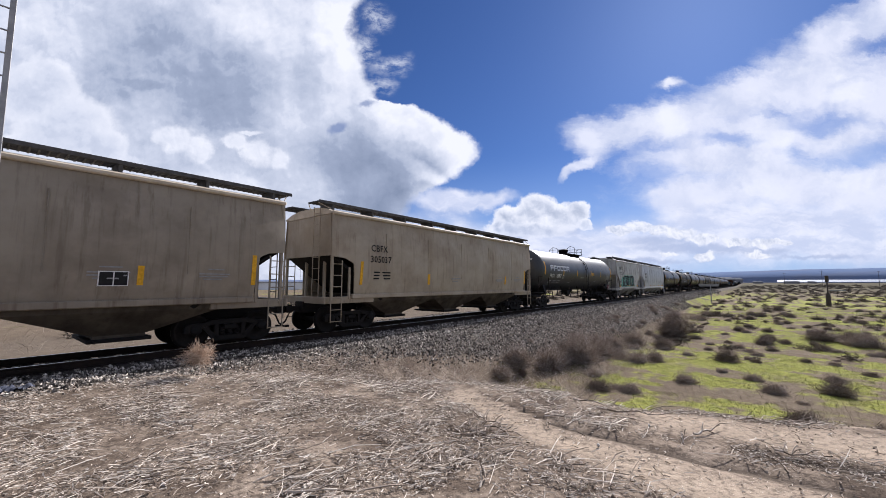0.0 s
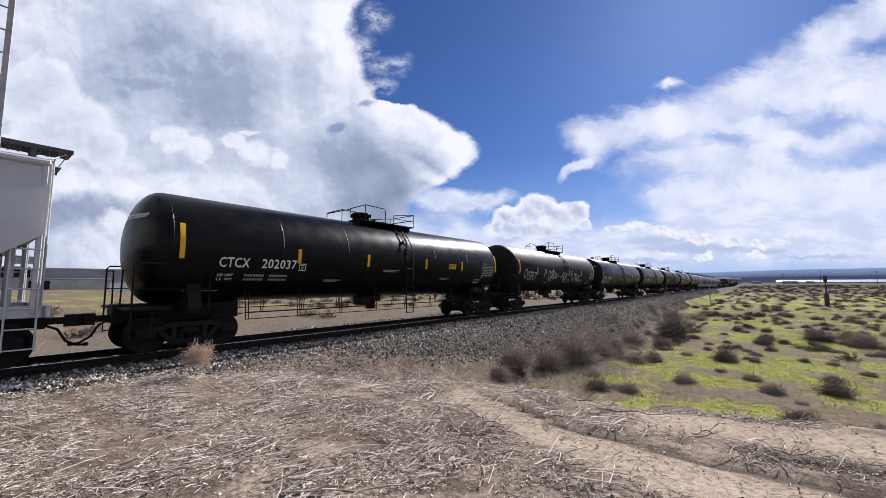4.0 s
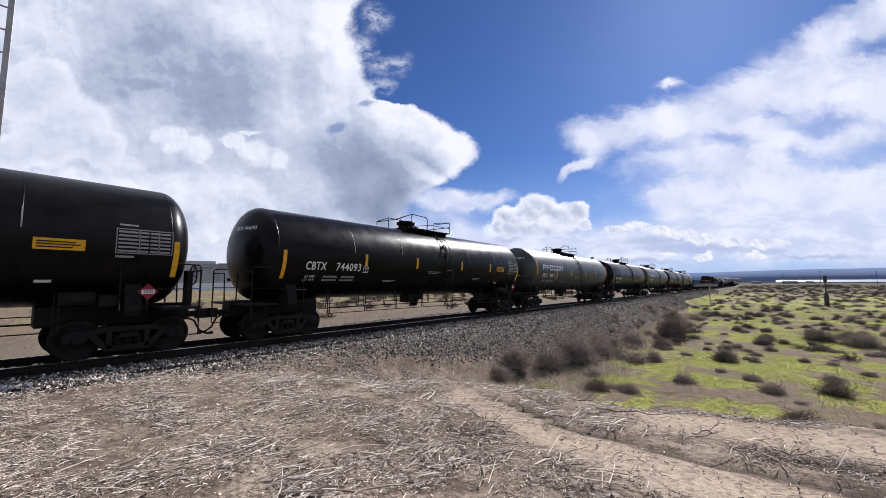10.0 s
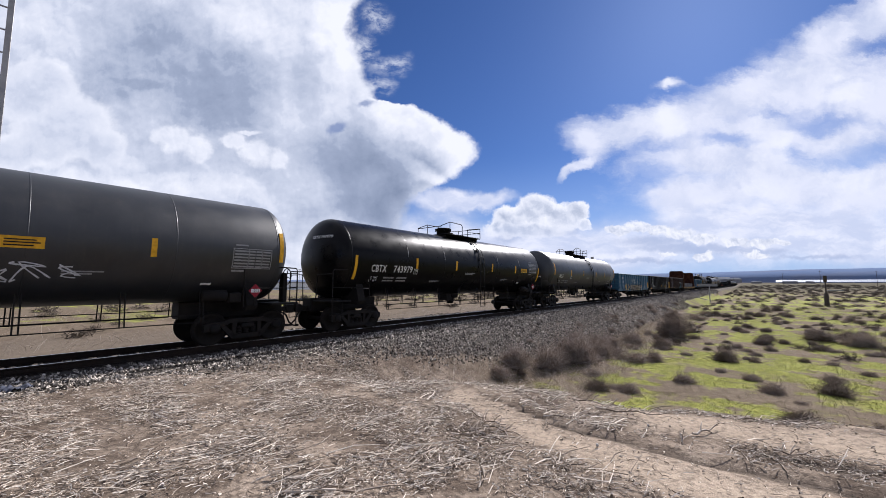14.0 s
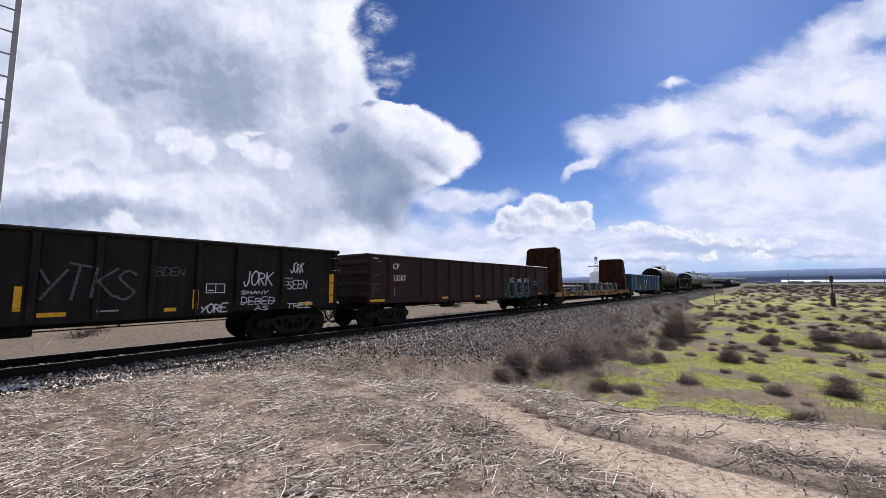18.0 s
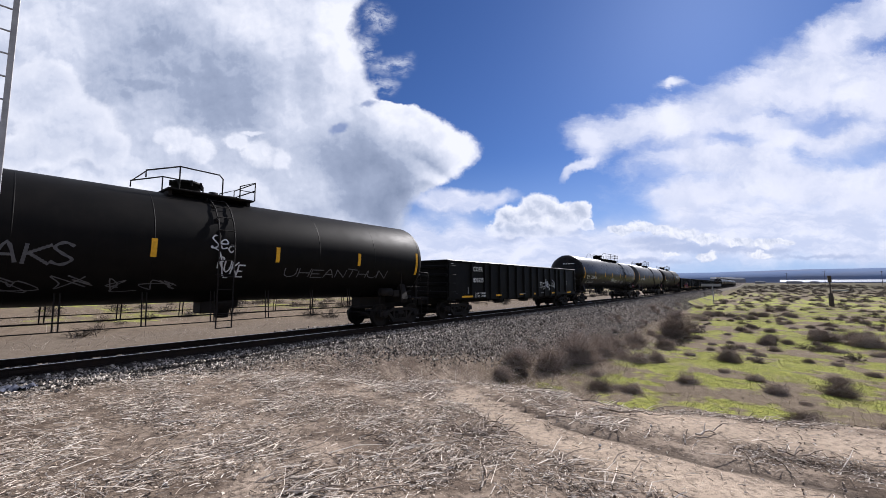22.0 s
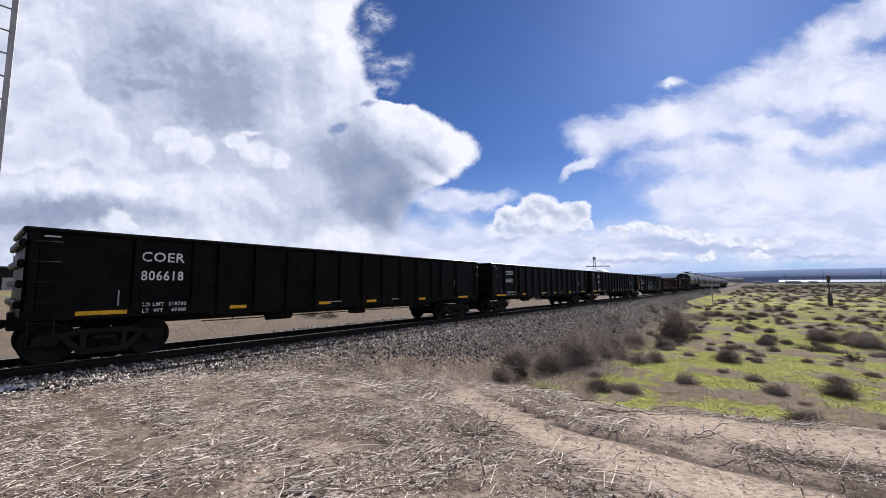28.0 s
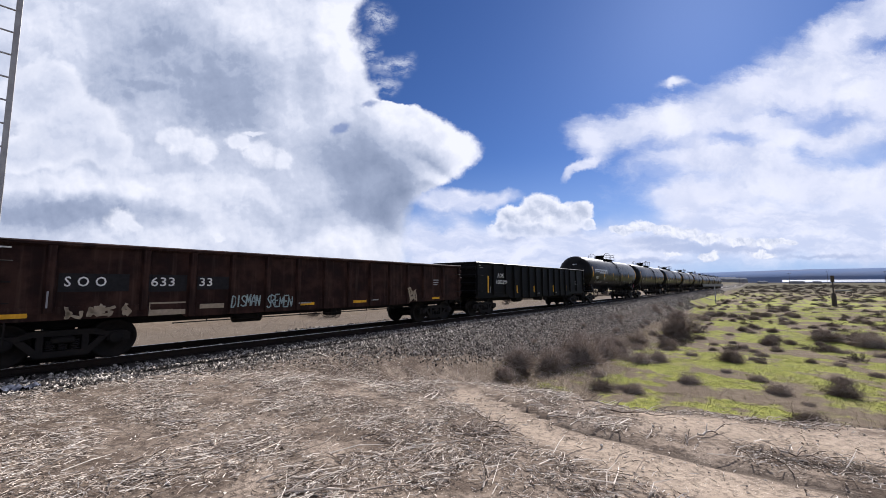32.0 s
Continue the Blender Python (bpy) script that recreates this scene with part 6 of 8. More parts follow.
        g.tube([(x, -1.1, 0.72), (x, -1.1, 1.1)], 0.02, 5)
    part("brake_rod", g, M["steel_dark"], car)
    g = Geo().lathe([(-0.5, 0.0), (-0.49, 0.2), (0.3, 0.2), (0.31, 0.0)], "x", 14, (-hb * 0.28, -0.7, 0.80))
    part("brake_reservoir", g, M["steel_dark"], car)
    part("brake_valve", Geo().box(0.6, 1.1, -0.9, -0.4, 0.62, 1.12, 0.03), M["steel_dark"], car)
    y = skin
    if mark:
        stencil(mark, 0.24, M[ink], car, *mark_at, None, y, squeeze=spread * mark_spread)
        stencil(number, 0.24, M[ink], car, *num_at, None, y, squeeze=0.93 * spread)
    if limits[0]:
        x, z = limit_at
        for k, (word, value) in enumerate(zip(("LD LMT", "LT  WT"), limits)):
            stencil(word, 0.088, M[ink], car, x, z - 0.15 * k, None, y)
            stencil(value, 0.088, M[ink], car, x + 0.92, z - 0.15 * k, None, y, align="RIGHT")
    for x, za, zb in tall:
        part("reflector_stripe", patch([(x - 0.055, x + 0.055, za, zb)], None, y), M["yellow"], car, "yellow reflective stripe")
    for x, w in flat:
        part("reflector_stripe", patch([(x, x + w, 1.06, 1.15)], None, y), M["yellow"], car, "yellow reflective stripe")
    if box_at:
        box_art(*box_at, 0.24, car, None, y)
    if twin:
        twin_panel(*twin, car, None, y)
    part("stencil_bar", patch([(-6.66, -6.63, 1.25, 1.6)], None, y), M["grey_mark"], car)
    part("corner_tick", patch([(-hb + 0.25, -hb + 0.5, z1 - 0.19, z1 - 0.16)], None, -W + 0.075), M["white"], car)
    if emblem:
        for shape, (x, w) in enumerate(emblem):
            h, z = (0.30 if w < 0.4 else 0.46), 1.84
            g = Geo()
            sh = 0.12
            for bars in ([(0, 0.3, 0, 1), (0.3, 0.9, 0, 0.22), (0.3, 0.9, 0.78, 1), (0.7, 1, 0.1, 0.9)], [(0, 0.22, 0, 1), (0.78, 1, 0, 1), (0.41, 0.59, 0.25, 0.85), (0.22, 0.41, 0.7, 0.95), (0.59, 0.78, 0.7, 0.95)],
                         [(0.15, 0.7, 0.8, 1), (0.1, 0.35, 0.1, 0.9), (0.35, 0.9, 0, 0.2), (0.35, 0.7, 0.42, 0.6), (0.7, 0.95, 0.1, 0.45)],
                         [(0, 0.32, 0, 1), (0.32, 1, 0, 0.22), (0.32, 0.85, 0.4, 0.6), (0.32, 1, 0.78, 1)])[shape]:
                xa, xb, za, zb = bars
                vs = [(x + xa * w + sh * za, z + za * h), (x + xb * w + sh * za, z + za * h), (x + xb * w + sh * zb, z + zb * h), (x + xa * w + sh * zb, z + zb * h)]
                g.add([(p, -1.43, q) for p, q in vs] + [(p, -1.40, q) for p, q in vs], [(0, 1, 2, 3), (0, 4, 5, 1), (1, 5, 6, 2), (2, 6, 7, 3), (3, 7, 4, 0)])
            part("painted_emblem", g, M["white"], car, "slanting white painted block shape")
            part("painted_bar", patch([(x - 0.12, x + w + 0.02, z - 0.12, z - 0.06)], None, y), M["white"], car)
    for rects, colour in fills:
        part("graffiti", fills_of([[(a, c), (b, c), (b, d), (a, d)] for a, b, c, d in rects], None, y), M[colour], car, "sprayed graffiti panel")
    for lines, width, colour in tags:
        part("graffiti", strokes(lines, width, None, y), M[colour], car, "sprayed graffiti strokes")
    paint_art(car, art, None, y)
    x = hb - 2.0
    part("stencil_bar", patch([(x, x + 0.35, 1.9, 1.95), (x, x + 0.35, 1.8, 1.84), (x, x + 0.28, 1.7, 1.74), (-1.0, -0.5, 1.12, 1.16), (2.0, 2.4, 1.12, 1.16)], None, y), M["grey_mark"], car)
    for sx in (-1, 1):
        truck(car, sx * (half - 2.1))
    ends(car, half)
    return car


def bulkhead_flat(s0, s1):
    car, half = car_empty("bulkhead_flat_car", "worn yellow flat car with tall rusty bulkheads at both ends", "flat car", s0, s1)
    hb = half - 0.65
    part("deck", Geo().box(-hb, hb, -1.42, 1.42, 1.02, 1.11, 0.01), M["timber"], car, "dark timber deck")
    for sy in (-1, 1):
        a, b = sorted((sy * 1.42, sy * 1.50))
        out = [(-hb, 0.80), (-hb + 3.6, 0.80), (-hb + 5.5, 0.70), (hb - 5.5, 0.70), (hb - 3.6, 0.80), (hb, 0.80), (hb, 1.12), (-hb, 1.12)]
        sill = part("side_sill", Geo().prism(out, a, b), M["deck_yellow"], car)
        pocket = Geo().box(-0.09, 0.09, min(sy * 1.50, sy * 1.56), max(sy * 1.50, sy * 1.56), 0.86, 1.14, 0.02).mesh("stake_pocket", M["deck_yellow"])
        for i in range(17):
            part("stake_pocket", pocket, None, sill, loc=(-hb + 1.4 + (2 * hb - 2.8) * i / 16, 0, 0))
    part("centre_sill", Geo().prism([(-half + 0.6, 1.02), (-half + 0.6, 0.7), (-half + 4.2, 0.7), (-half + 5.6, 0.36), (half - 5.6, 0.36), (half - 4.2, 0.7), (half - 0.6, 0.7), (half - 0.6, 1.02)], -0.35, 0.35), M["steel_dark"], car)
    for i in range(9):
        x = -hb + 4.5 + (2 * hb - 9) * i / 8
        part("crossbearer", Geo().prism([(-1.42, 1.02), (-1.42, 0.8), (-0.35, 0.45), (0.35, 0.45), (1.42, 0.8), (1.42, 1.02)], x - 0.08, x + 0.08, "x"), M["steel_dark"], car)
    for sx in (-1, 1):
        g = Geo()
        xi, xo = sx * (hb - 1.50), sx * (hb - 0.60)
        vs = [(xi, -1.45, 1.11), (xi, 1.45, 1.11), (xo, 1.45, 1.11), (xo, -1.45, 1.11),
              (xi, -1.30, 4.42), (xi, 1.30, 4.42), (xi + (xo - xi) * 0.35, 1.30, 4.42), (xi + (xo - xi) * 0.35, -1.30, 4.42),
              (xi, -1.05, 4.58), (xi, 1.05, 4.58), (xi + (xo - xi) * 0.33, 1.05, 4.58), (xi + (xo - xi) * 0.33, -1.05, 4.58)]
        fs = [(0, 1, 5, 4), (1, 2, 6, 5), (2, 3, 7, 6), (3, 0, 4, 7), (4, 5, 9, 8), (5, 6, 10, 9), (6, 7, 11, 10), (7, 4, 8, 11), (8, 9, 10, 11), (3, 2, 1, 0)]
        bulk = part("bulkhead", g.add(vs, fs), M["rust_dark"], car, "tall rusty steel bulkhead with yellow remnants")
        xa = xi + (xo - xi) * 0.35
        vs = [(xi, -1.452, 1.13), (xo, -1.452, 1.13), (xa, -1.304, 4.40), (xi, -1.304, 4.40)]
        part("side_plate", Geo().add(vs + [(x, y - 0.025, z) for x, y, z in vs], [(0, 1, 2, 3), (7, 6, 5, 4), (0, 4, 5, 1), (1, 5, 6, 2), (2, 6, 7, 3), (3, 7, 4, 0)]), M["rust_yellow"], bulk, "worn yellow and rust side plate")
        for k in range(5):
            y = -1.25 + k * 0.625
            part("bulkhead_rib", Geo().prism([(xo, 1.11), (xo + sx * 0.07, 1.11), (xi + (xo - xi) * 0.36 + sx * 0.07, 4.42), (xi + (xo - xi) * 0.36, 4.42)], y - 0.05, y + 0.05), M["rust_dark"], bulk)
        g = Geo()
        for i in range(8):
            z = 1.35 + i * 0.38
            x = xo + (xi - xo) * 0.62 * (z - 1.1) / 3.3 - sx * 0.04
            g.tube([(x, -1.47, z), (x - sx * 0.32, -1.47, z)], 0.014, 5)
        part("grab_irons", g, M["rust_dark"], bulk)
        part("bolster", Geo().prism([(-1.4, 0.86), (1.4, 0.86), (1.4, 1.02), (-1.4, 1.02)], sx * (half - 2.3) - 0.15, sx * (half - 2.3) + 0.15, "x"), M["steel_dark"], car)
    # the load: stacks of long steel held by stakes
    for a, b, n, zt in ((-hb + 1.5, -3.6, 10, 1.62), (-3.2, 1.9, 14, 1.86), (2.2, hb - 3.6, 13, 1.80)):
        stack = part("steel_bundle", Geo().box(a + 0.2, b - 0.2, -1.05, 1.05, 1.11, 1.18, 0.01), M["load_pale"], car, "stack of long dark steel sections")
        for i in range(n):
            z = 1.18 + (zt - 1.18) * i / n
            d = random.uniform(-0.12, 0.12)
            part("steel_layer", Geo().box(a + d, b + d * 0.7, -1.18 + random.uniform(-0.03, 0.03), 1.18, z + 0.004, z + (zt - 1.18) / n - 0.004, 0.006), M["load_steel"], stack)
        for k in range(3):
            x = a + (b - a) * (k + 0.5) / 3 + random.uniform(-0.3, 0.3)
            g = Geo()
            for q in range(4):
                g.box(x + 0.04 * q, x + 0.42, -1.21, -1.19, 1.2 + (zt - 1.2) * 0.15 * q, 1.2 + (zt - 1.2) * (0.15 * q + 0.08), 0.004)
            part("dunnage", g, M["load_pale"], stack, "pale slats at the stack's side")
    for i, x in enumerate((-6.6, -5.3, -4.0, -2.4, -0.4, 1.3, 3.1, 4.6, 6.2)):
        part("stake", Geo().prism([(x, 1.1), (x + 0.09, 1.1), (x - 0.12, 1.92), (x - 0.21, 1.92)], -1.30, -1.22), M["stake"], car, "grey leaning stake")
    xt = -5.80
    part("painted_patch", patch([(xt - 0.06, xt + 1.82, 0.72, 0.98)], None, -1.498), M["ink"], car, "black painted patch")
    stencil("TTPX", 0.17, M["white"], car, xt, 0.85, None, -1.506, squeeze=0.95)
    stencil("82303", 0.17, M["white"], car, xt + 1.02, 0.85, None, -1.506, squeeze=1.0)
    g = patch([(4.55, 4.82, 0.98, 1.05), (4.65, 4.72, 0.80, 1.0), (4.9, 5.17, 0.98, 1.05), (5.0, 5.07, 0.80, 1.0), (5.25, 5.5, 0.80, 0.86), (5.25, 5.5, 0.98, 1.04)], None, -1.502)
    part("painted_emblem", g, M["rust"], car, "rust-red block shapes")
    for x in (-7.6, -3.9, 1.2, 6.6):
        part("reflector_stripe", patch([(x, x + 0.7, 0.82, 0.94)], None, -1.502), M["yellow"], car, "yellow reflective stripe")
    for sx in (-1, 1):
        truck(car, sx * (half - 2.3))
    ends(car, half)
    return car

# ---- the train, front to rear: places of the couplings along it, at the start of the clip ----
def rect(x0, x1, z0, z1):
    return [(x0, z0), (x1, z0), (x1, z1), (x0, z1)]


def fat(text, x0, x1, z0, z1, seed, width, fill, edge, inner=None):
    """Fat sprayed letters: a dark edge, a lighter body, thin lines inside."""
    lines = tag(text, x0, x1, z0, z1, seed)
    out = [("line", lines, width * 1.35, edge), ("line", lines, width, fill)]
    if inner:
        out.append(("line", lines, width * 0.16, inner))
    return out


def build_train():
    beige_hopper = "beige-grey covered hopper car with grimy streaked sides"
    black_tank = "glossy black tank car with yellow stripes and top platform"
    grey_tank = "dark grey tank car with yellow stripes and pale block emblem"
    black_gon = "black ribbed steel gondola car with white stencils"
    emblem = [(-1.9, 0.48), (-0.98, 0.72), (0.2, 0.3), (1.08, 0.44)]
    block = (-6.95, 2.74, 6, 0.38, 0.62)
    coer_flat = [(-7.24, 0.89), (-4.08, 0.45), (-1.25, 0.47), (0.81, 0.48), (3.69, 0.47), (6.65, 0.8)]
    hopper_car(-10.4, 7.0, "beige", "beige_roof", beige_hopper, bays=3)
    hopper_car(7.0, 24.0, "cream", "beige_roof", "cream covered hopper car with grimy streaked sides", "CBFX", "305037", bays=3)
    tank_car(24.0, 43.0, "grey_tank", grey_tank, "PROX", "43860", panel_at=(6.57, 2.22), label_at=(5.6, 1.62), placard_at=(7.38, 1.43), yellow_at=(2.23, 0.64), blocks=block, mark_col="white")
    # a dark hull of paint with mint letters, pale glints and a brown patch
    hull = [(-3.75, 1.62), (-3.3, 1.48), (2.35, 1.48), (2.5, 1.62), (2.1, 1.85), (2.15, 2.2), (1.75, 2.62), (1.0, 2.74), (0.5, 2.72), (-0.2, 2.6), (-0.9, 2.74), (-1.6, 2.66), (-2.3, 2.72), (-3.05, 2.5), (-3.7, 2.2), (-3.2, 2.0)]
    mint = tag("DESUK", -3.3, 2.2, 1.58, 2.52, 4, 0, 0.05)
    hopper_car(43.0, 55.2, "warm_grey", "warm_grey", "weathered grey hopper car with mint and black graffiti", "WFRX", "812254", mark_at=(-4.3, 3.45, 2.88, 0.34), bays=2, rounded=False,
               art=[("fill", [hull], "spray_black"), ("line", [hull + [hull[0]]], 0.05, "spray_teal"), ("line", mint, 0.34, "spray_teal"), ("line", mint, 0.26, "spray_black"),
                    ("line", [[(-3.7, 2.2), (-3.0, 2.54), (-2.3, 2.76), (-1.6, 2.72), (-0.9, 2.78), (0.3, 2.74)]], 0.035, "spray_cream"),
                    ("fill", [[(0.55, 1.7), (0.85, 1.68), (0.95, 2.1), (0.85, 2.45), (0.6, 2.46), (0.5, 2.1)]], "spray_brown"),
                    ("line", scribble(-3.2, 2.2, 1.6, 2.6, 9, 7, 1), 0.03, "spray_white"), ("line", scribble(-4.4, -3.6, 1.9, 2.15, 3, 8, 2), 0.07, "spray_violet"),
                    ("line", scribble(-2.0, 0.6, 1.5, 1.62, 4, 9, 1), 0.05, "spray_cream")])
    hopper_car(55.2, 72.6, "light_grey", "light_grey", "clean light grey covered hopper car with black stencils", "WFRX", "851917", limits=("225800", "60200", "6200"), rounded=False, light_sill=True)
    tank_car(72.6, 91.0, "black", black_tank, "CTCX", "202037", seam_glints=True)
    pale = "spray_white"
    tank_car(91.0, 108.85, "brown_tank", "brown-dusted black tank car with large white graffiti", stripe_x=(-7.2, -4.6, -1.9, 1.29, 4.08, 7.3), art=[
        ("line", tag("OSRT", -0.15, 1.15, 2.22, 2.68, 3, 0.2, 0.03), 0.055, pale), ("line", tag("P.DOGS", 1.7, 3.75, 2.25, 2.75, 5, 0.3, 0.03), 0.055, pale), ("line", tag("*", 0.95, 1.65, 1.75, 2.15, 6), 0.05, pale),
        ("line", tag("*", 3.75, 4.4, 1.75, 2.2, 7), 0.05, pale), ("line", tag("P.DOGS", -3.5, -1.35, 2.2, 2.75, 8, 0.1), 0.06, pale), ("line", tag("*", -1.45, -0.85, 2.1, 2.65, 9), 0.05, pale),
        ("line", tag("_", 0.0, 0.6, 1.8, 2.1, 10) + tag("_", 1.85, 2.5, 1.75, 2.1, 11) + tag("_", -2.8, -2.1, 1.8, 2.05, 12), 0.045, pale), ("line", tag("OSRT", -6.6, -4.6, 2.1, 2.7, 13, 0.2), 0.055, pale)])
    tank_car(108.85, 127.5, "black", black_tank, "CTCX", "732184", panel_at=(6.82, 2.42), twin_at=(3.4, 1.72), placard_at=(6.55, 1.58), text_x=0.5, end_z=2.46, stripe_x=(-7.8, -4.52, -1.5, 1.75, 4.7, 8.1), deck_shift=-0.95, seam_glints=True,
             tags=[(tag("ENABLZ", -7.75, -6.2, 1.85, 2.1, 21), 0.03, "spray_white"), (tag("S*", -6.9, -6.5, 1.7, 2.2, 22), 0.03, "spray_white")])
    tank_car(127.5, 145.2, "black", black_tank, "CTCX", "736634", panel_at=(5.73, 2.22), twin_at=(6.09, 1.70), placard_at=(7.05, 1.50), seam_glints=True)
    tank_car(145.2, 163.6, "brown_tank", "matt brownish black tank car with yellow stripes", "PPBX", "663171", panel_at=(6.75, 2.22), twin_at=(5.87, 1.78), placard_at=(7.74, 1.51), shield=True, hub="hub_blue", text_x=1.05, stripe_x=(-7.33, -4.4, -1.5, 1.46, 4.33, 7.9), deck_shift=-0.3)
    tank_car(163.6, 181.6, "black", black_tank, "CBTX", "744092", panel_at=(6.50, 2.50), label_at=(5.27, 1.70), placard_at=(7.18, 1.56), text_x=0.95, yellow_at=(5.18, 0.8), end_z=2.35, deck_shift=-0.3, seam_glints=True)
    tank_car(181.6, 199.9, "black", black_tank, "CBTX", "744093", panel_at=(6.71, 2.50), label_at=(5.43, 1.70), placard_at=(7.35, 1.56), text_x=0.95, yellow_at=(5.33, 0.8), end_z=2.35, seam_glints=True)
    tank_car(199.9, 218.8, "grey_tank", grey_tank, "PROX", "44927", panel_at=(6.65, 2.2), label_at=(5.6, 1.62), placard_at=(7.41, 1.56), blocks=block)
    tank_car(218.8, 236.6, "black", black_tank, "CBTX", "744091", panel_at=(6.19, 2.50), label_at=(5.05, 1.70), placard_at=(6.84, 1.56), text_x=0.95, yellow_at=(5.23, 0.8), end_z=2.35, seam_glints=True)
    tank_car(236.6, 255.2, "grey_tank", grey_tank, "PROX", "44985", panel_at=(6.58, 2.22), label_at=(5.9, 1.62), placard_at=(7.27, 1.55), yellow_at=(2.24, 0.62), blocks=block, tags=[(scribble(1.8, 3.6, 1.7, 2.3, 3, 31, 2), 0.035, "spray_white")])
    tank_car(255.2, 273.7, "black", black_tank, "CBTX", "743979", panel_at=(6.5, 2.50), label_at=(5.3, 1.70), placard_at=(7.2, 1.56), text_x=0.95, yellow_at=(5.43, 0.8), end_z=2.35, seam_glints=True)
    tank_car(273.7, 292.4, "grey_tank", "dark grey dusty tank car with yellow stripes", "PROX", "")
    # cream letters with a pink haze, and a row of tan blocks lined in black
    blocks = [rect(-2.3, -1.3, 0.95, 1.62), rect(-1.2, -0.25, 0.95, 1.6), rect(-0.15, 0.62, 0.95, 1.6), rect(0.75, 1.75, 0.95, 1.58), rect(1.8, 2.8, 0.95, 1.56)]
    gondola(292.4, 309.3, "teal", "blue gondola car with cream and tan graffiti", "DME", "80079", emblem=emblem, mark_at=(-6.2, 2.43), num_at=(-6.25, 1.96), limits=("218900", "67100"), limit_at=(-6.16, 1.54),
            tall=[(-7.55, 1.2, 2.2), (-5.02, 1.25, 1.65), (-1.94, 1.22, 1.64), (0.7, 1.19, 1.62), (3.75, 1.2, 1.62), (7.5, 1.2, 1.95)], twin=(5.01, 1.32),
            art=[("line", tag("KUSH", -4.85, -2.95, 1.05, 1.78, 42), 0.33, "spray_pink")] + fat("KUSH", -4.85, -2.95, 1.05, 1.75, 42, 0.19, "spray_cream", "spray_black") +
            [("line", tag("O", -2.75, -2.25, 1.45, 1.65, 43), 0.03, "spray_black"), ("fill", blocks, "spray_tan")] +
            [("line", [b + [b[0]] for b in blocks], 0.08, "spray_black"), ("line", tag("SZNGD", -2.2, 2.75, 1.05, 1.48, 45, 0, 0.0), 0.10, "spray_black"),
             ("line", [[(-2.3, 1.74), (0.2, 1.72), (2.8, 1.68)]], 0.05, "rust"),
             ("line", tag("YORK", 2.85, 3.6, 1.35, 1.55, 46) + tag("BOZER", 2.85, 3.6, 1.0, 1.15, 47) + tag("SEEN", 2.85, 3.5, 1.18, 1.33, 48), 0.035, "spray_white"),
             ("line", tag("ALB", -5.9, -5.4, 0.98, 1.2, 49), 0.04, "spray_violet"), ("line", scribble(1.9, 3.8, 1.75, 2.2, 5, 50, 1), 0.03, "ink"), ("line", tag("SEK", 6.4, 6.9, 1.85, 2.05, 51), 0.03, "grey_mark")])
    gondola(309.3, 327.4, "gon_dusty", "dusty black gondola car with white scrawled graffiti", "TR", "527604", outer=(7.1, 6.35), mark_at=(-6.55, 2.4), num_at=(-7.0, 1.92), spread=0.95, twin=(4.2, 1.5),
            limits=("200000", "63000"), limit_at=(-6.0, 1.5), tall=[(-7.9, 1.15, 1.9), (0.81, 1.2, 1.7), (3.95, 1.1, 1.6), (8.1, 1.1, 2.1)], flat=[(-7.8, 0.5), (1.09, 0.44), (3.11, 0.43), (6.9, 0.5)],
            art=[("line", tag("DOB", -7.6, -6.9, 1.4, 1.7, 51), 0.03, "grey_mark"), ("line", tag("YTKS", 1.0, 2.7, 1.4, 2.15, 52), 0.06, "spray_dim"), ("line", tag("BDEN", 3.05, 3.7, 1.95, 2.15, 53), 0.03, "spray_dim"),
                 ("line", tag("YORE", 4.06, 4.75, 0.98, 1.2, 54), 0.045, "spray_white"), ("line", tag("JORK", 5.15, 6.0, 1.7, 2.1, 55), 0.045, "spray_white"),
                 ("line", tag("JORK", 6.58, 7.05, 2.1, 2.42, 56), 0.035, "spray_white"), ("line", tag("SEEN", 6.5, 7.2, 1.6, 1.85, 57) + tag("TREZ", 6.5, 7.3, 0.98, 1.15, 58), 0.035, "spray_white"),
                 ("line", tag("DEBED", 5.1, 6.1, 1.15, 1.35, 59) + tag("AS", 5.5, 5.9, 0.98, 1.1, 60) + [[(5.1, 1.22), (6.1, 1.25)]] + tag("SMANY", 5.1, 5.9, 1.45, 1.55, 61), 0.03, "spray_white")])
    rings = blob_row(2.75, 3.4, 0.95, 1.9, 1, 61, 0.05) + blob_row(3.7, 4.35, 0.95, 1.9, 1, 62, 0.05) + blob_row(4.65, 5.2, 0.95, 1.9, 1, 63, 0.05)
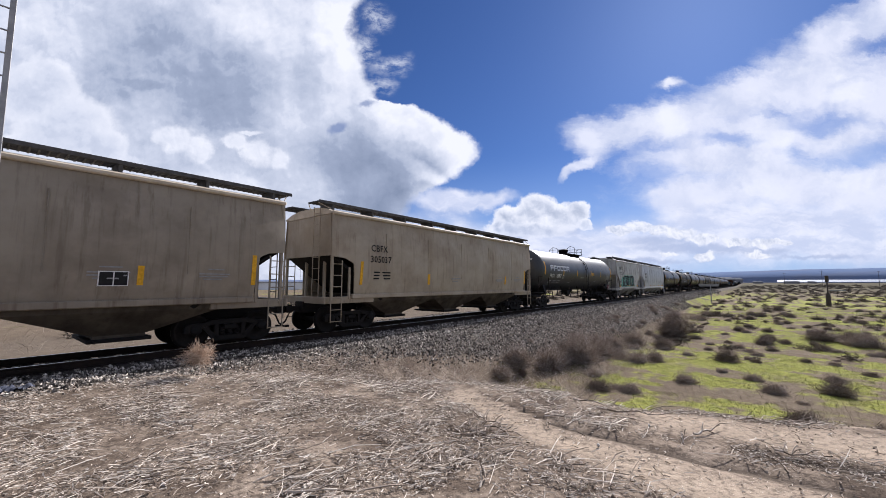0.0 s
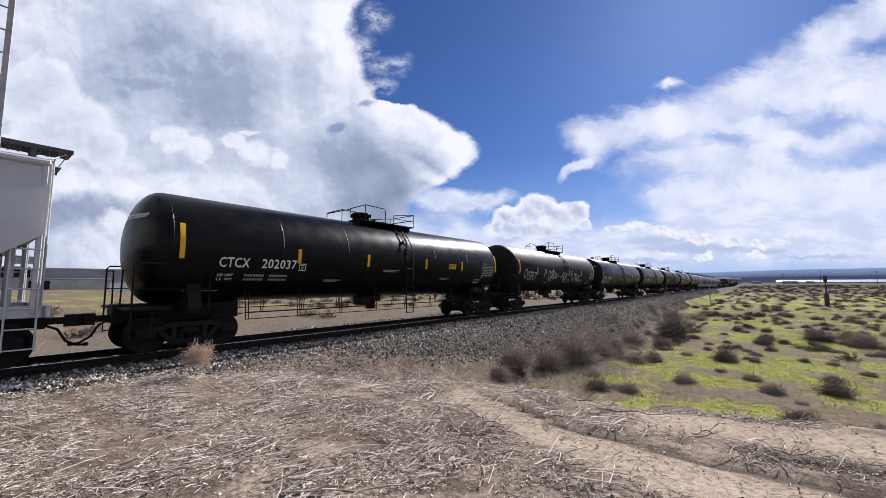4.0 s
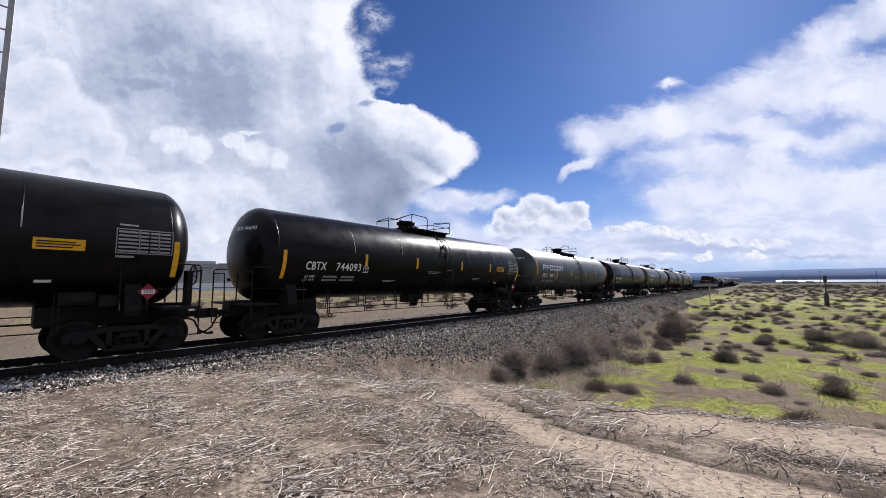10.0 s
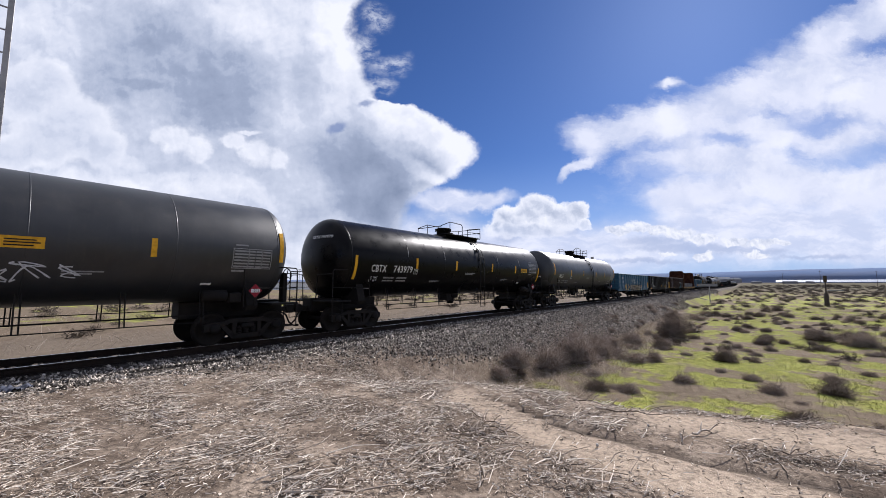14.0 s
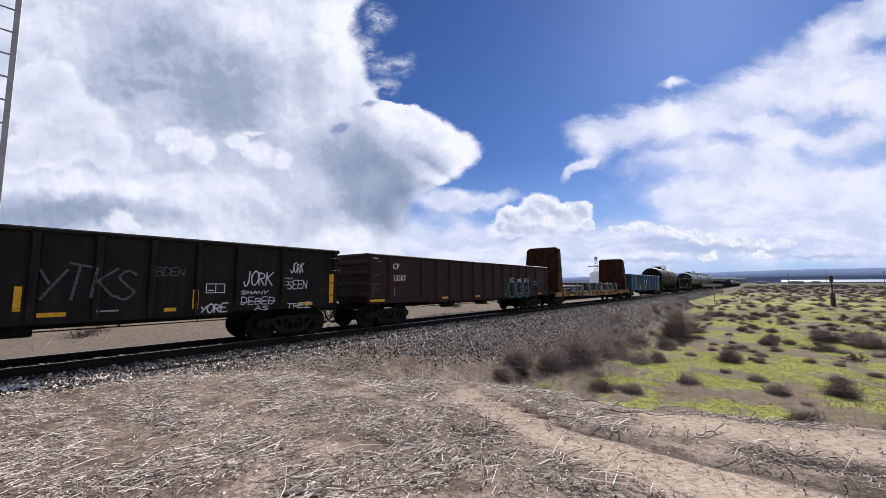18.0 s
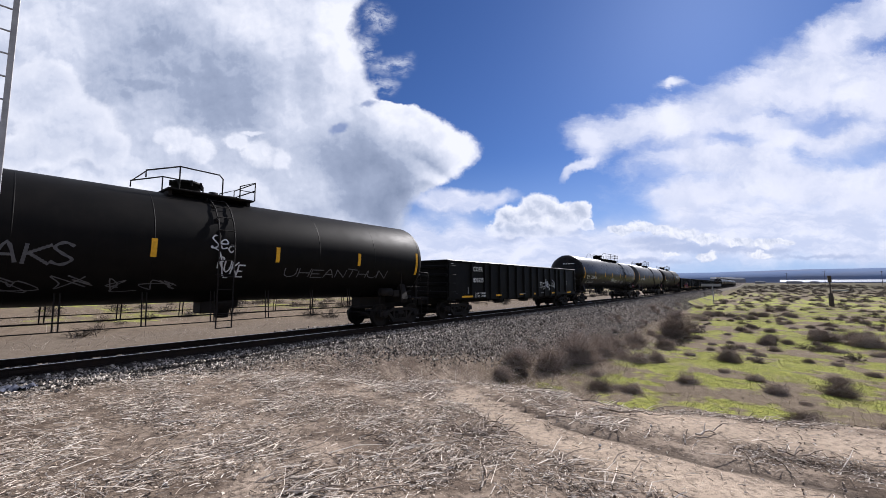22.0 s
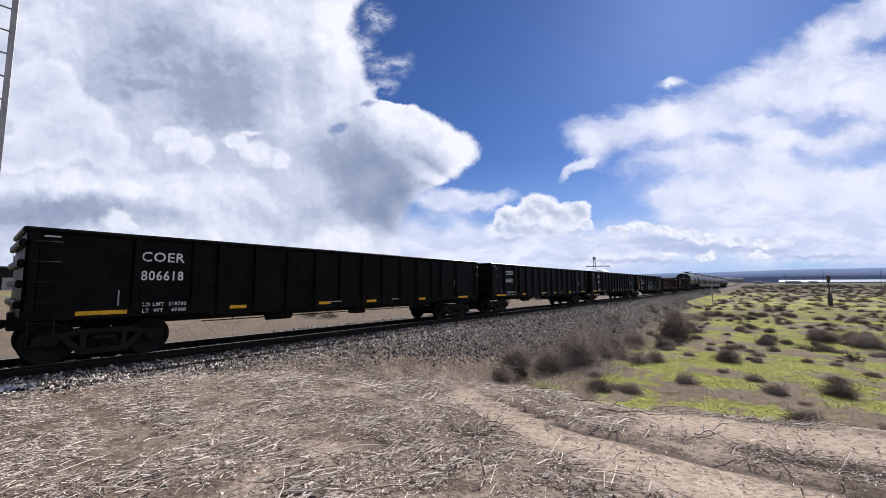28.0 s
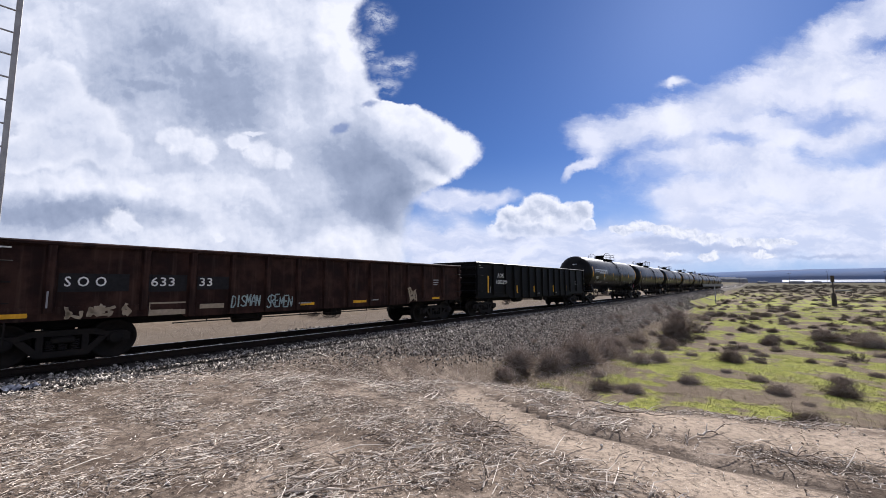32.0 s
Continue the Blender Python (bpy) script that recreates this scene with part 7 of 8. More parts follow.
    gondola(327.4, 344.9, "oxide", "brown oxide gondola car with pale blue graffiti", "CP", "13507", outer=(6.95, 6.35), mark_at=(-6.77, 2.46), num_at=(-6.75, 1.98), spread=0.9, flat=[(-8.0, 0.8), (-3.6, 0.45), (-0.9, 0.45), (3.83, 0.45), (6.58, 0.45)],
            art=[("line", tag("D.I.O", 1.85, 2.5, 1.35, 1.75, 64) + tag("O", 1.95, 2.15, 2.0, 2.15, 65) + tag("O", 2.3, 2.5, 1.7, 2.0, 66) + tag("T", 1.95, 2.55, 0.98, 1.25, 67), 0.03, "spray_dim"),
                 ("line", rings, 0.14, "sky_spray"), ("line", tag("S", 3.85, 4.25, 1.15, 1.6, 68) + tag("S", 4.75, 5.15, 1.2, 1.65, 69), 0.10, "sky_spray"), ("line", rings, 0.025, "spray_dim"),
                 ("line", tag("DZ", 2.85, 3.3, 1.9, 2.1, 70) + tag("UET", 3.7, 4.3, 1.88, 2.05, 71) + tag("NESE", 4.65, 5.2, 1.9, 2.08, 72), 0.05, "spray_white"),
                 ("line", scribble(-8.0, -7.3, 1.2, 2.5, 1, 73, 3), 0.03, "spray_dim"), ("fill", [rect(6.5, 7.4, 1.55, 2.0)], "ink")])
    bulkhead_flat(344.9, 367.1)
    gondola(367.1, 385.6, "teal_faded", "faded teal blue gondola car with white block emblem", "DME", "80059", outer=(7.05, 6.35), emblem=emblem, mark_at=(-6.9, 2.4), num_at=(-6.9, 1.95),
            tall=[(-8.3, 1.15, 2.1), (-4.11, 1.1, 1.6), (-1.07, 1.15, 1.65), (1.0, 1.15, 1.6), (4.08, 1.2, 1.6), (7.9, 1.1, 1.95)], twin=(5.25, 1.5),
            art=[("fill", [rect(-2.75, -2.4, 1.0, 1.08), rect(-0.7, -0.3, 1.05, 1.12), rect(0.3, 0.7, 1.03, 1.1), rect(3.5, 3.9, 1.0, 1.08)], "spray_tan"), ("line", [[(-1.06, 1.7), (-1.06, 2.2)], [(2.02, 1.3), (2.02, 1.7)]], 0.12, "rust")])
    tank_car(385.6, 403.1, "black_worn", "dirty matt black tank car with white graffiti", panel=False, placard=False, stripe_x=(-7.2, -4.9, -2.2, 0.95, 4.09, 7.2), end_z=2.6, deck=(-2.3, 0.5), art=[
        ("line", tag("Seo", -0.95, -0.3, 2.75, 3.1, 71, 0.15), 0.045, "spray_white"), ("line", tag("RUKE", -0.75, -0.02, 2.15, 2.5, 72, 0.3), 0.045, "spray_white"), ("line", [[(-0.95, 2.75), (-0.7, 2.6), (-0.55, 1.95), (-0.4, 1.9)]], 0.04, "spray_white"),
        ("line", tag("UHEANTHUN", 1.2, 5.5, 1.95, 2.25, 73), 0.04, "spray_dim"), ("line", tag("YAKS", -5.2, -3.6, 2.15, 2.6, 74), 0.07, "spray_dim"), ("line", scribble(-5.6, -1.6, 1.4, 1.9, 5, 75, 2), 0.035, "spray_dim")])
    gondola(403.1, 421.3, "gon_black", black_gon, "COER", "806525", half_posts=True, flat=[(-7.2, 0.85), (-3.93, 0.45), (-1.1, 0.45), (0.93, 0.46), (3.79, 0.46), (6.65, 0.8)], limits=("218800", "67200"),
            art=[("line", tag("TTG", 1.79, 2.5, 1.5, 1.9, 81, 0.15), 0.05, "spray_white"), ("line", tag("EMKS", 2.73, 3.4, 1.65, 2.05, 82, 0.45), 0.05, "spray_white"), ("line", tag("LEJO", 3.68, 4.38, 1.65, 2.1, 83, 0.25), 0.05, "spray_white")])
    tank_car(421.3, 442.0, "black", "long glossy black tank car with long railed top platform", "TILX", "306936", long_deck=True, text_x=0.75, end_z=2.75, stripe_x=(-8.75, -5.87, -2.9, -0.61, 2.45, 8.9), seam_glints=True, art=[
        ("line", tag("SAUSAGE", -6.25, -4.95, 1.75, 2.0, 91), 0.03, "spray_dim"), ("line", tag("ANIP", -4.6, -4.0, 1.66, 1.95, 92) + [[(-5.3, 1.9), (-5.0, 2.15), (-4.6, 1.95)]], 0.03, "spray_dim"),
        ("line", tag("ZENTRO", -0.6, 0.45, 1.95, 2.2, 93), 0.05, "spray_white"), ("line", tag("GESUL", 0.72, 1.6, 1.85, 2.15, 94), 0.035, "spray_white"), ("line", tag("MUTI", 1.97, 2.96, 1.9, 2.1, 95), 0.03, "spray_white"),
        ("line", tag("KOR", 3.26, 4.1, 1.65, 2.05, 96), 0.035, "spray_white"), ("line", scribble(-3.9, -1.2, 1.8, 2.0, 5, 97, 1), 0.03, "spray_dim")])
    tank_car(442.0, 459.9, "dark_tank", "slate black tank car with yellow stripes", "GATX", "226323", panel=False, overhang=1.0, text_x=0.92, stripe_x=(-7.85, -5.08, -2.09, 1.46, 4.47, 7.6), end_z=2.7)
    tank_car(459.9, 478.0, "brown_tank", "dark brown tank car with white block emblem", "PROX", "", blocks=(3.6, 2.8, 6, 0.36, 0.5), panel=False)
    mural = [(-2.6, 1.0), (-2.5, 1.7), (-2.1, 2.2), (-1.6, 1.95), (-1.2, 2.2), (-0.6, 1.95), (-0.1, 2.2), (0.1, 2.05), (0.45, 2.1), (0.5, 2.24), (0.9, 2.36), (1.2, 2.2), (1.25, 1.9), (1.4, 1.72), (1.38, 1.95), (1.52, 1.95), (1.55, 1.3), (1.75, 1.0), (1.0, 0.95), (0.4, 0.98), (-1.0, 0.95)]
    glow = [(-2.9, 0.95), (-2.9, 1.6), (1.5, 1.75), (1.95, 1.55), (2.3, 1.25), (2.6, 1.02), (2.5, 0.94)]
    gondola(478.0, 495.55, "gon_black", "black gondola car with orange and violet graffiti", half_posts=True, flat=[(-7.24, 0.89), (-4.08, 0.45), (-1.25, 0.47), (0.05, 0.3), (3.0, 0.45), (5.65, 0.7)],
            art=[("fill", [glow], "spray_orange"), ("fill", [mural], "spray_violet"), ("fill", [[(0.5, 1.75), (0.6, 1.9), (0.82, 1.85), (0.85, 1.75)], [(0.52, 1.6), (0.9, 1.62), (0.95, 1.42), (0.65, 1.48)],
                 [(-1.8, 1.2), (-1.3, 1.5), (-0.9, 1.3), (-1.4, 1.05)], [(-0.4, 1.6), (0.1, 1.75), (0.2, 1.5)], [(0.1, 1.0), (0.3, 1.3), (0.5, 1.1), (0.45, 0.98)]], "spray_lime"),
                 ("line", [mural + [mural[0]]], 0.05, "spray_cream"), ("line", [[(0.0, 1.35), (0.25, 1.3), (0.2, 1.0)], [(-1.5, 2.0), (-1.2, 1.5), (-1.7, 1.1)], [(0.5, 1.4), (0.9, 1.25), (1.5, 1.6)]], 0.04, "spray_cream")])
    for a, b, number, limits, mx in ((495.55, 513.3, "806618", ("218700", "67300"), -6.28), (513.3, 530.4, "806435", ("218900", "67100"), -6.16), (530.4, 547.8, "806407", ("218600", "67400"), -6.43)):
        gondola(a, b, "gon_black", black_gon, "COER", number, half_posts=True, flat=[(x + (mx + 6.16), w) for x, w in coer_flat], limits=limits, mark_at=(mx, 2.40), num_at=(mx + 0.02, 1.94), spread=0.91, mark_spread=1.1,
                limit_at=(mx + 0.09, 1.25))
    ring = blob_row(-1.75, 1.35, 0.92, 2.12, 4, 111, 0.12)
    gondola(547.8, 565.6, "gon_black", "black gondola car with pale blue sprayed outlines", "AOK", "100298", spread=1.13, mark_spread=0.82, mark_at=(-5.88, 2.22), num_at=(-6.08, 1.84), limits=("217600", "68400"), box_at=(-4.45, 1.93),
            tall=[(-6.88, 1.26, 2.19), (-3.6, 1.2, 1.65), (-1.27, 1.2, 1.63), (1.81, 1.2, 1.66), (4.1, 1.15, 1.66), (7.4, 1.2, 1.9)],
            art=[("fill", ring, "spray_night"), ("line", ring + blob_row(-1.6, 1.2, 1.0, 2.0, 5, 116, 0.3), 0.035, "spray_mist"), ("line", scribble(-1.5, 1.0, 1.9, 2.1, 5, 113, 2), 0.06, "spray_deep"), ("line", blob_row(1.4, 2.0, 0.95, 1.55, 1, 112, 0.1) + tag("END", 1.5, 2.0, 1.15, 1.35, 114), 0.03, "spray_mist"),
                 ("line", tag("OO", -0.1, 0.9, 1.2, 1.5, 115), 0.03, "spray_mist")])
    gondola(565.6, 582.4, "rust", "rusty brown gondola car with worn white stencils", outer=(6.62, 6.35), top_z=2.66, flat=[(-7.3, 0.4), (-0.9, 0.5), (1.2, 0.6), (5.6, 0.5)],
            art=[("fill", [rect(-6.5, -5.3, 1.58, 1.98), rect(-4.95, -4.12, 1.56, 1.98), rect(-3.88, -3.1, 1.6, 1.95)], "spray_black"), ("fill", [rect(-4.9, -4.12, 0.98, 1.3), rect(-5.9, -5.7, 1.1, 1.26), rect(-3.8, -3.2, 1.1, 1.22)], "spray_tan"),
                 ("line", scribble(-6.4, -5.2, 1.0, 1.3, 4, 124, 2), 0.07, "spray_tan"), ("line", tag("DISMAN", -3.05, -2.2, 1.1, 1.42, 121) + tag("SREMEN", -2.05, -1.2, 1.05, 1.4, 122), 0.045, "spray_mist"), ("line", scribble(3.9, 4.6, 1.0, 1.6, 2, 125, 2), 0.08, "spray_tan")])
    soo = CARS[-1][0]
    stencil("S O O", 0.22, M["white"], soo, -6.41, 1.79, None, -1.44, squeeze=0.82)
    stencil("633", 0.22, M["white"], soo, -4.9, 1.79, None, -1.44, squeeze=1.1)
    stencil("33", 0.22, M["white"], soo, -3.85, 1.79, None, -1.44, squeeze=1.1)
    gondola(582.4, 600.0, "gon_black", black_gon, "AOK", "100229", spread=1.13, mark_spread=0.82, mark_at=(-5.88, 2.22), num_at=(-6.08, 1.84), tall=[(-6.88, 1.26, 2.19), (-3.6, 1.2, 1.65), (-1.27, 1.2, 1.63), (1.81, 1.2, 1.66), (4.1, 1.15, 1.66)])
    tank_car(600.0, 618.4, "black", black_tank, "PROX", "", blocks=block)
    for i in range(8):
        a = 618.4 + i * 18.25
        tank_car(a, a + 18.25, "black", black_tank, "CTCX", "", panel=False, placard=False)


build_train()

# ---- loose ground cover ----
rng = np.random.default_rng(7)


def plan(x, y):
    """Place along and across the track, for arrays."""
    return x * U.x + y * U.y, x * N.x + y * N.y - D_TRACK


def heights(x, y):
    """The ground sheet's height under arrays of points."""
    s, n = plan(np.asarray(x), np.asarray(y))
    i = np.clip(np.searchsorted(GRID["s"], s) - 1, 0, len(GRID["s"]) - 2)
    j = np.clip(np.searchsorted(GRID["n"], n) - 1, 0, len(GRID["n"]) - 2)
    a = (s - GRID["s"][i]) / (GRID["s"][i + 1] - GRID["s"][i])
    b = (n - GRID["n"][j]) / (GRID["n"][j + 1] - GRID["n"][j])
    z = GRID["z"]
    return (z[i, j] * (1 - a) + z[i + 1, j] * a) * (1 - b) + (z[i, j + 1] * (1 - a) + z[i + 1, j + 1] * a) * b


def rods(p0, p1, p2, r):
    """Thin three-sided bent rods as arrays: start, middle, end, radius."""
    k = len(p0)
    d = p2 - p0
    d /= np.maximum(np.linalg.norm(d, axis=1, keepdims=True), 1e-6)
    ref = np.where(np.abs(d[:, 2:3]) > 0.8, np.array([[1.0, 0, 0]]), np.array([[0, 0, 1.0]]))
    a = np.cross(d, ref)
    a /= np.maximum(np.linalg.norm(a, axis=1, keepdims=True), 1e-6)
    b = np.cross(d, a)
    vs = np.zeros((k, 9, 3))
    for j, (p, q) in enumerate(((p0, 1.0), (p1, 0.85), (p2, 0.4))):
        for c in range(3):
            t = 2 * math.pi * c / 3
            vs[:, j * 3 + c] = p + (a * math.cos(t) + b * math.sin(t)) * (r * q)[:, None]
    f = np.array([(j * 3 + c, j * 3 + (c + 1) % 3, j * 3 + 3 + (c + 1) % 3, j * 3 + 3 + c) for j in range(2) for c in range(3)])
    faces = (np.arange(k)[:, None, None] * 9 + f[None]).reshape(-1, 4)
    return vs.reshape(-1, 3), faces


def scatter(k, box, keep):
    """k points of the plan inside a box, where keep(x, y) is more than a random number."""
    out, got = [], 0
    while got < k:
        x, y = rng.uniform(box[0], box[1], 40000), rng.uniform(box[2], box[3], 40000)
        ok = rng.random(40000) < keep(x, y)
        out.append(np.column_stack([x[ok], y[ok]]))
        got += int(ok.sum())
    return np.concatenate(out)[:k]


def pad_cover(x, y):
    s, n = plan(x, y)
    edge = 8.6 - 0.42 * np.maximum(0, x)
    d = road_off(x, y)
    rut = np.where((x > 0.2) & (((d > -0.95) & (d < -0.08)) | ((d > 0.9) & (d < 1.8) & (x > 3))), 0.16, 1.0)
    clump = np.clip(0.42 + 1.7 * ripple(x, y, 1.3, 3) + 0.9 * ripple(x, y, 4.1, 8), 0.06, 1)
    clump = np.where((x > 0.2) & (np.abs(d - 0.05) < 0.16), 0.03, clump)
    ok = (n < -2.75) & (y < edge + 4.5) & (heights(x, y) > -1.9) & (s < 17)
    ahead = np.where((np.abs(x) < 1.35 * y + 1.5) & (y > 1.6), 1.0, 0.10)
    bare = 1 - 0.25 * np.clip((x - 0.5) / 3.0, 0, 1)
    return ok * ahead * bare * np.minimum(1.0, rut * clump * np.minimum(1.0, 170.0 / (x * x + y * y)))


def straw():
    for name, k, la, lb, ra, rb, mat, label in (("straw_litter", 60000, 0.015, 0.13, 0.0026, 0.0066, "straw", "short dry stalks strewn over trodden earth"),
                                                ("dry_stalks", 2600, 0.16, 0.60, 0.004, 0.0085, "straw", "long dry stalks lying over trodden earth"),
                                                ("earth_crumbs", 14000, 0.012, 0.04, 0.006, 0.017, "stick", "crumbs of earth and bark on the ground")):
        p = scatter(k, (-14, 13, -8, 13), pad_cover if name != "dry_stalks" else lambda x, y: pad_cover(x, y) * np.clip(3.2 * (0.12 + ripple(x, y, 1.9, 6)), 0.02, 1))
        ang = rng.normal(0.5, 0.5 if name == "dry_stalks" else 1.0, k)
        ln = rng.uniform(la, lb, k) * rng.uniform(0.6, 1.2, k)
        d = np.stack([np.cos(ang), np.sin(ang)], 1)
        a, b = p - d * ln[:, None] / 2, p + d * ln[:, None] / 2
        z = heights(p[:, 0], p[:, 1])
        r = rng.uniform(ra, rb, k)
        tilt = rng.normal(0, 0.14, k) * ln
        lift = r * 0.7 + np.abs(tilt) * 0.5 + rng.exponential(0.012, k)
        p0 = np.column_stack([a, z + lift - tilt / 2])
        p2 = np.column_stack([b, z + lift + tilt / 2])
        side = np.stack([-d[:, 1], d[:, 0]], 1) * (rng.normal(0, 0.07, k) * ln)[:, None]
        p1 = np.column_stack([p + side, z + lift + np.abs(rng.normal(0, 0.03, k)) * ln])
        v, f = rods(p0, p1, p2, r)
        tagged(new(name, from_arrays(name, v, f, M[mat])), label, "litter", kind="stuff")


straw()


def stones():
    base = np.array([(1, 0, 0), (-1, 0, 0), (0, 1, 0), (0, -1, 0), (0, 0, 1), (0, 0, -1)], float)
    tri = np.array([(0, 2, 4), (2, 1, 4), (1, 3, 4), (3, 0, 4), (2, 0, 5), (1, 2, 5), (3, 1, 5), (0, 3, 5)])
    pts = []
    for k, s0, s1, n0, n1, size in ((21000, -9, 12, -3.4, -0.9, 0.026), (30000, 10, 34, -5.4, -0.9, 0.034), (11000, 30, 75, -5.2, -0.9, 0.05), (5000, 70, 170, -4.0, -0.9, 0.09), (3500, -9, 20, -0.7, 0.7, 0.033), (8000, -9, 40, 0.85, 3.4, 0.036)):
        s = rng.uniform(s0, s1, k)
        n = rng.uniform(n0, n1, k)
        lim = 2.5 + 2.6 * np.clip((s - 6) / 13, 0, 1) + np.abs(rng.normal(0, 0.35, k)) * np.where(n < 0, 1, 0.6)
        ok = (np.abs(n) < lim) & ((np.abs(np.abs(n) - 0.755) > 0.12))
        pts.append(np.column_stack([s[ok], n[ok], np.full(ok.sum(), size)]))
    pts = np.concatenate(pts)
    k = len(pts)
    x = N.x * (D_TRACK + pts[:, 1]) + U.x * pts[:, 0]
    y = N.y * (D_TRACK + pts[:, 1]) + U.y * pts[:, 0]
    z = heights(x, y)
    z = np.where(np.abs(pts[:, 1]) < 0.75, -0.292 + rng.normal(0, 0.008, k), np.where(np.abs(pts[:, 1]) < 1.9, -0.215 + rng.normal(0, 0.012, k), z + rng.uniform(0.0, 0.03, k)))
    c = np.column_stack([x, y, z])
    sc = pts[:, 2:3] * rng.lognormal(0, 0.3, (k, 1)) * rng.uniform(0.6, 1.25, (k, 3))
    v = base[None] * sc[:, None] * rng.uniform(0.75, 1.25, (k, 6, 1)) + rng.normal(0, 0.22, (k, 6, 3)) * sc[:, None]
    a = rng.uniform(0, 6.28, k)
    ca, sa = np.cos(a)[:, None], np.sin(a)[:, None]
    v = np.stack([v[:, :, 0] * ca - v[:, :, 1] * sa, v[:, :, 0] * sa + v[:, :, 1] * ca, v[:, :, 2]], 2) + c[:, None]
    faces = (np.arange(k)[:, None, None] * 6 + tri[None]).reshape(-1, 3)
    tagged(new("ballast", from_arrays("ballast", v.reshape(-1, 3), faces, M["stone"])), "coarse grey broken stone ballast along the track", "ballast", kind="stuff")


stones()


def branch(name, x, y, ang, ln, r, forks, seed, label):
    """A dead branch that lies on the ground, with side twigs."""
    q = random.Random(seed)
    g = Geo()
    pts, h, px, py = [], ang, x, y
    for i in range(8):
        pts.append((px, py, height(px, py) + r * 1.2 + 0.035 * math.sin(i * 0.9 + seed) ** 2))
        h += q.uniform(-0.22, 0.22)
        px, py = px + math.cos(h) * ln / 7, py + math.sin(h) * ln / 7
    k = len(pts)
    for i in range(k - 1):
        ra = r * (1 - 0.75 * i / k)
        g.tube([pts[i], pts[i + 1]], ra, 6)
    for _ in range(forks):
        i = q.randrange(1, k - 1)
        b = Vector(pts[i])
        t = ang + q.choice((-1, 1)) * q.uniform(0.4, 1.1)
        l2 = ln * q.uniform(0.12, 0.35)
        e = b + Vector((math.cos(t) * l2, math.sin(t) * l2, q.uniform(-0.01, 0.12)))
        g.tube([b, (b + e) / 2 + Vector((0, 0, 0.02)), e], r * 0.45, 5)
    return thing(name, label, "branch", "fallen branches", geo=g, material=M["stick"])


for i, (x, y, ang, ln, r) in enumerate([(-1.5, 3.75, 0.12, 1.9, 0.018), (0.35, 3.9, 1.2, 0.75, 0.014), (0.1, 5.2, 0.4, 1.3, 0.015), (0.9, 5.6, 2.6, 0.9, 0.013), (1.5, 5.9, -0.4, 1.6, 0.016),
                                         (2.4, 6.2, -0.45, 1.7, 0.02), (3.3, 5.25, 0.2, 0.9, 0.02), (3.0, 5.0, 1.0, 0.5, 0.014), (3.9, 4.7, -0.5, 0.8, 0.015), (2.2, 6.7, -0.3, 1.2, 0.018),
                                         (4.4, 5.9, -0.35, 1.0, 0.013), (-2.0, 5.6, 0.6, 0.8, 0.012), (-3.6, 4.3, 0.7, 0.9, 0.013), (-1.1, 5.1, 0.2, 0.9, 0.012), (-4.0, 5.6, 0.2, 1.5, 0.012),
                                         (0.6, 4.6, 0.3, 0.9, 0.013), (5.2, 6.0, -0.3, 1.1, 0.014), (-0.6, 7.4, -0.3, 1.1, 0.014)]):
    branch("branch", x, y, ang, ln * 0.62, r * 0.75, 3 + i % 3, 100 + i, "weathered dry branch lying on trodden earth")
for i in range(26):
    a = random.uniform(0, 6.28)
    rr = abs(random.gauss(0, 0.36))
    branch("stick", 0.42 + rr * math.cos(a) * 1.3, 5.35 + rr * math.sin(a) * 0.8, random.uniform(-0.6, 2.4), random.uniform(0.25, 0.65), random.uniform(0.006, 0.012), 2, 200 + i,
           "dry stick in a loose heap on the ground")


# ---- single stones and a scrap of cloth ----
def loose_stone(x, y, size, seed, label):
    q = random.Random(seed)
    g = Geo().lathe([(-0.5, 0.0), (-0.42, 0.32), (-0.1, 0.5), (0.2, 0.42), (0.42, 0.22), (0.5, 0.0)], "z", 8)
    ob = thing("stone", label, "stone", "loose stones", m=pose(x, y, height(x, y) + size * 0.3, q.uniform(-20, 20), q.uniform(-20, 20), q.uniform(0, 360)), geo=g, material=M["pale_stone"])
    for v in ob.data.vertices:
        v.co = v.co * q.uniform(0.85, 1.12) * size
    return ob


for i, (x, y, size) in enumerate([(-7.11, 12.2, 0.22), (-2.74, 3.91, 0.045), (-1.2, 5.4, 0.03), (1.9, 4.9, 0.04), (2.9, 5.6, 0.035), (-4.2, 6.3, 0.04), (3.6, 4.4, 0.04), (0.9, 3.6, 0.035), (-5.0, 7.6, 0.05)]):
    loose_stone(x, y, size, 300 + i, "pale rounded stone lying on ballast and earth")


def rag():
    q = np.random.default_rng(9)
    k = 14
    u, w = np.meshgrid(np.linspace(-0.28, 0.28, k), np.linspace(-0.18, 0.18, k))
    z = 0.05 + 0.05 * np.sin(u * 19 + 1) * np.cos(w * 23) + 0.02 * q.normal(0, 1, u.shape)
    i, j = np.meshgrid(np.arange(k - 1), np.arange(k - 1), indexing="ij")
    a = (i * k + j).ravel()
    me = from_arrays("cloth_scrap", np.stack([u, w, np.abs(z)], 2).reshape(-1, 3), np.stack([a, a + 1, a + k + 1, a + k], 1), M["rag"], True)
    ob = thing("cloth_scrap", "crumpled pale blue scrap of cloth lying by the ballast", "cloth", m=pose(-7.95, 7.16, height(-7.95, 7.16), 0, 0, 20), geo=me)
    return ob


rag()


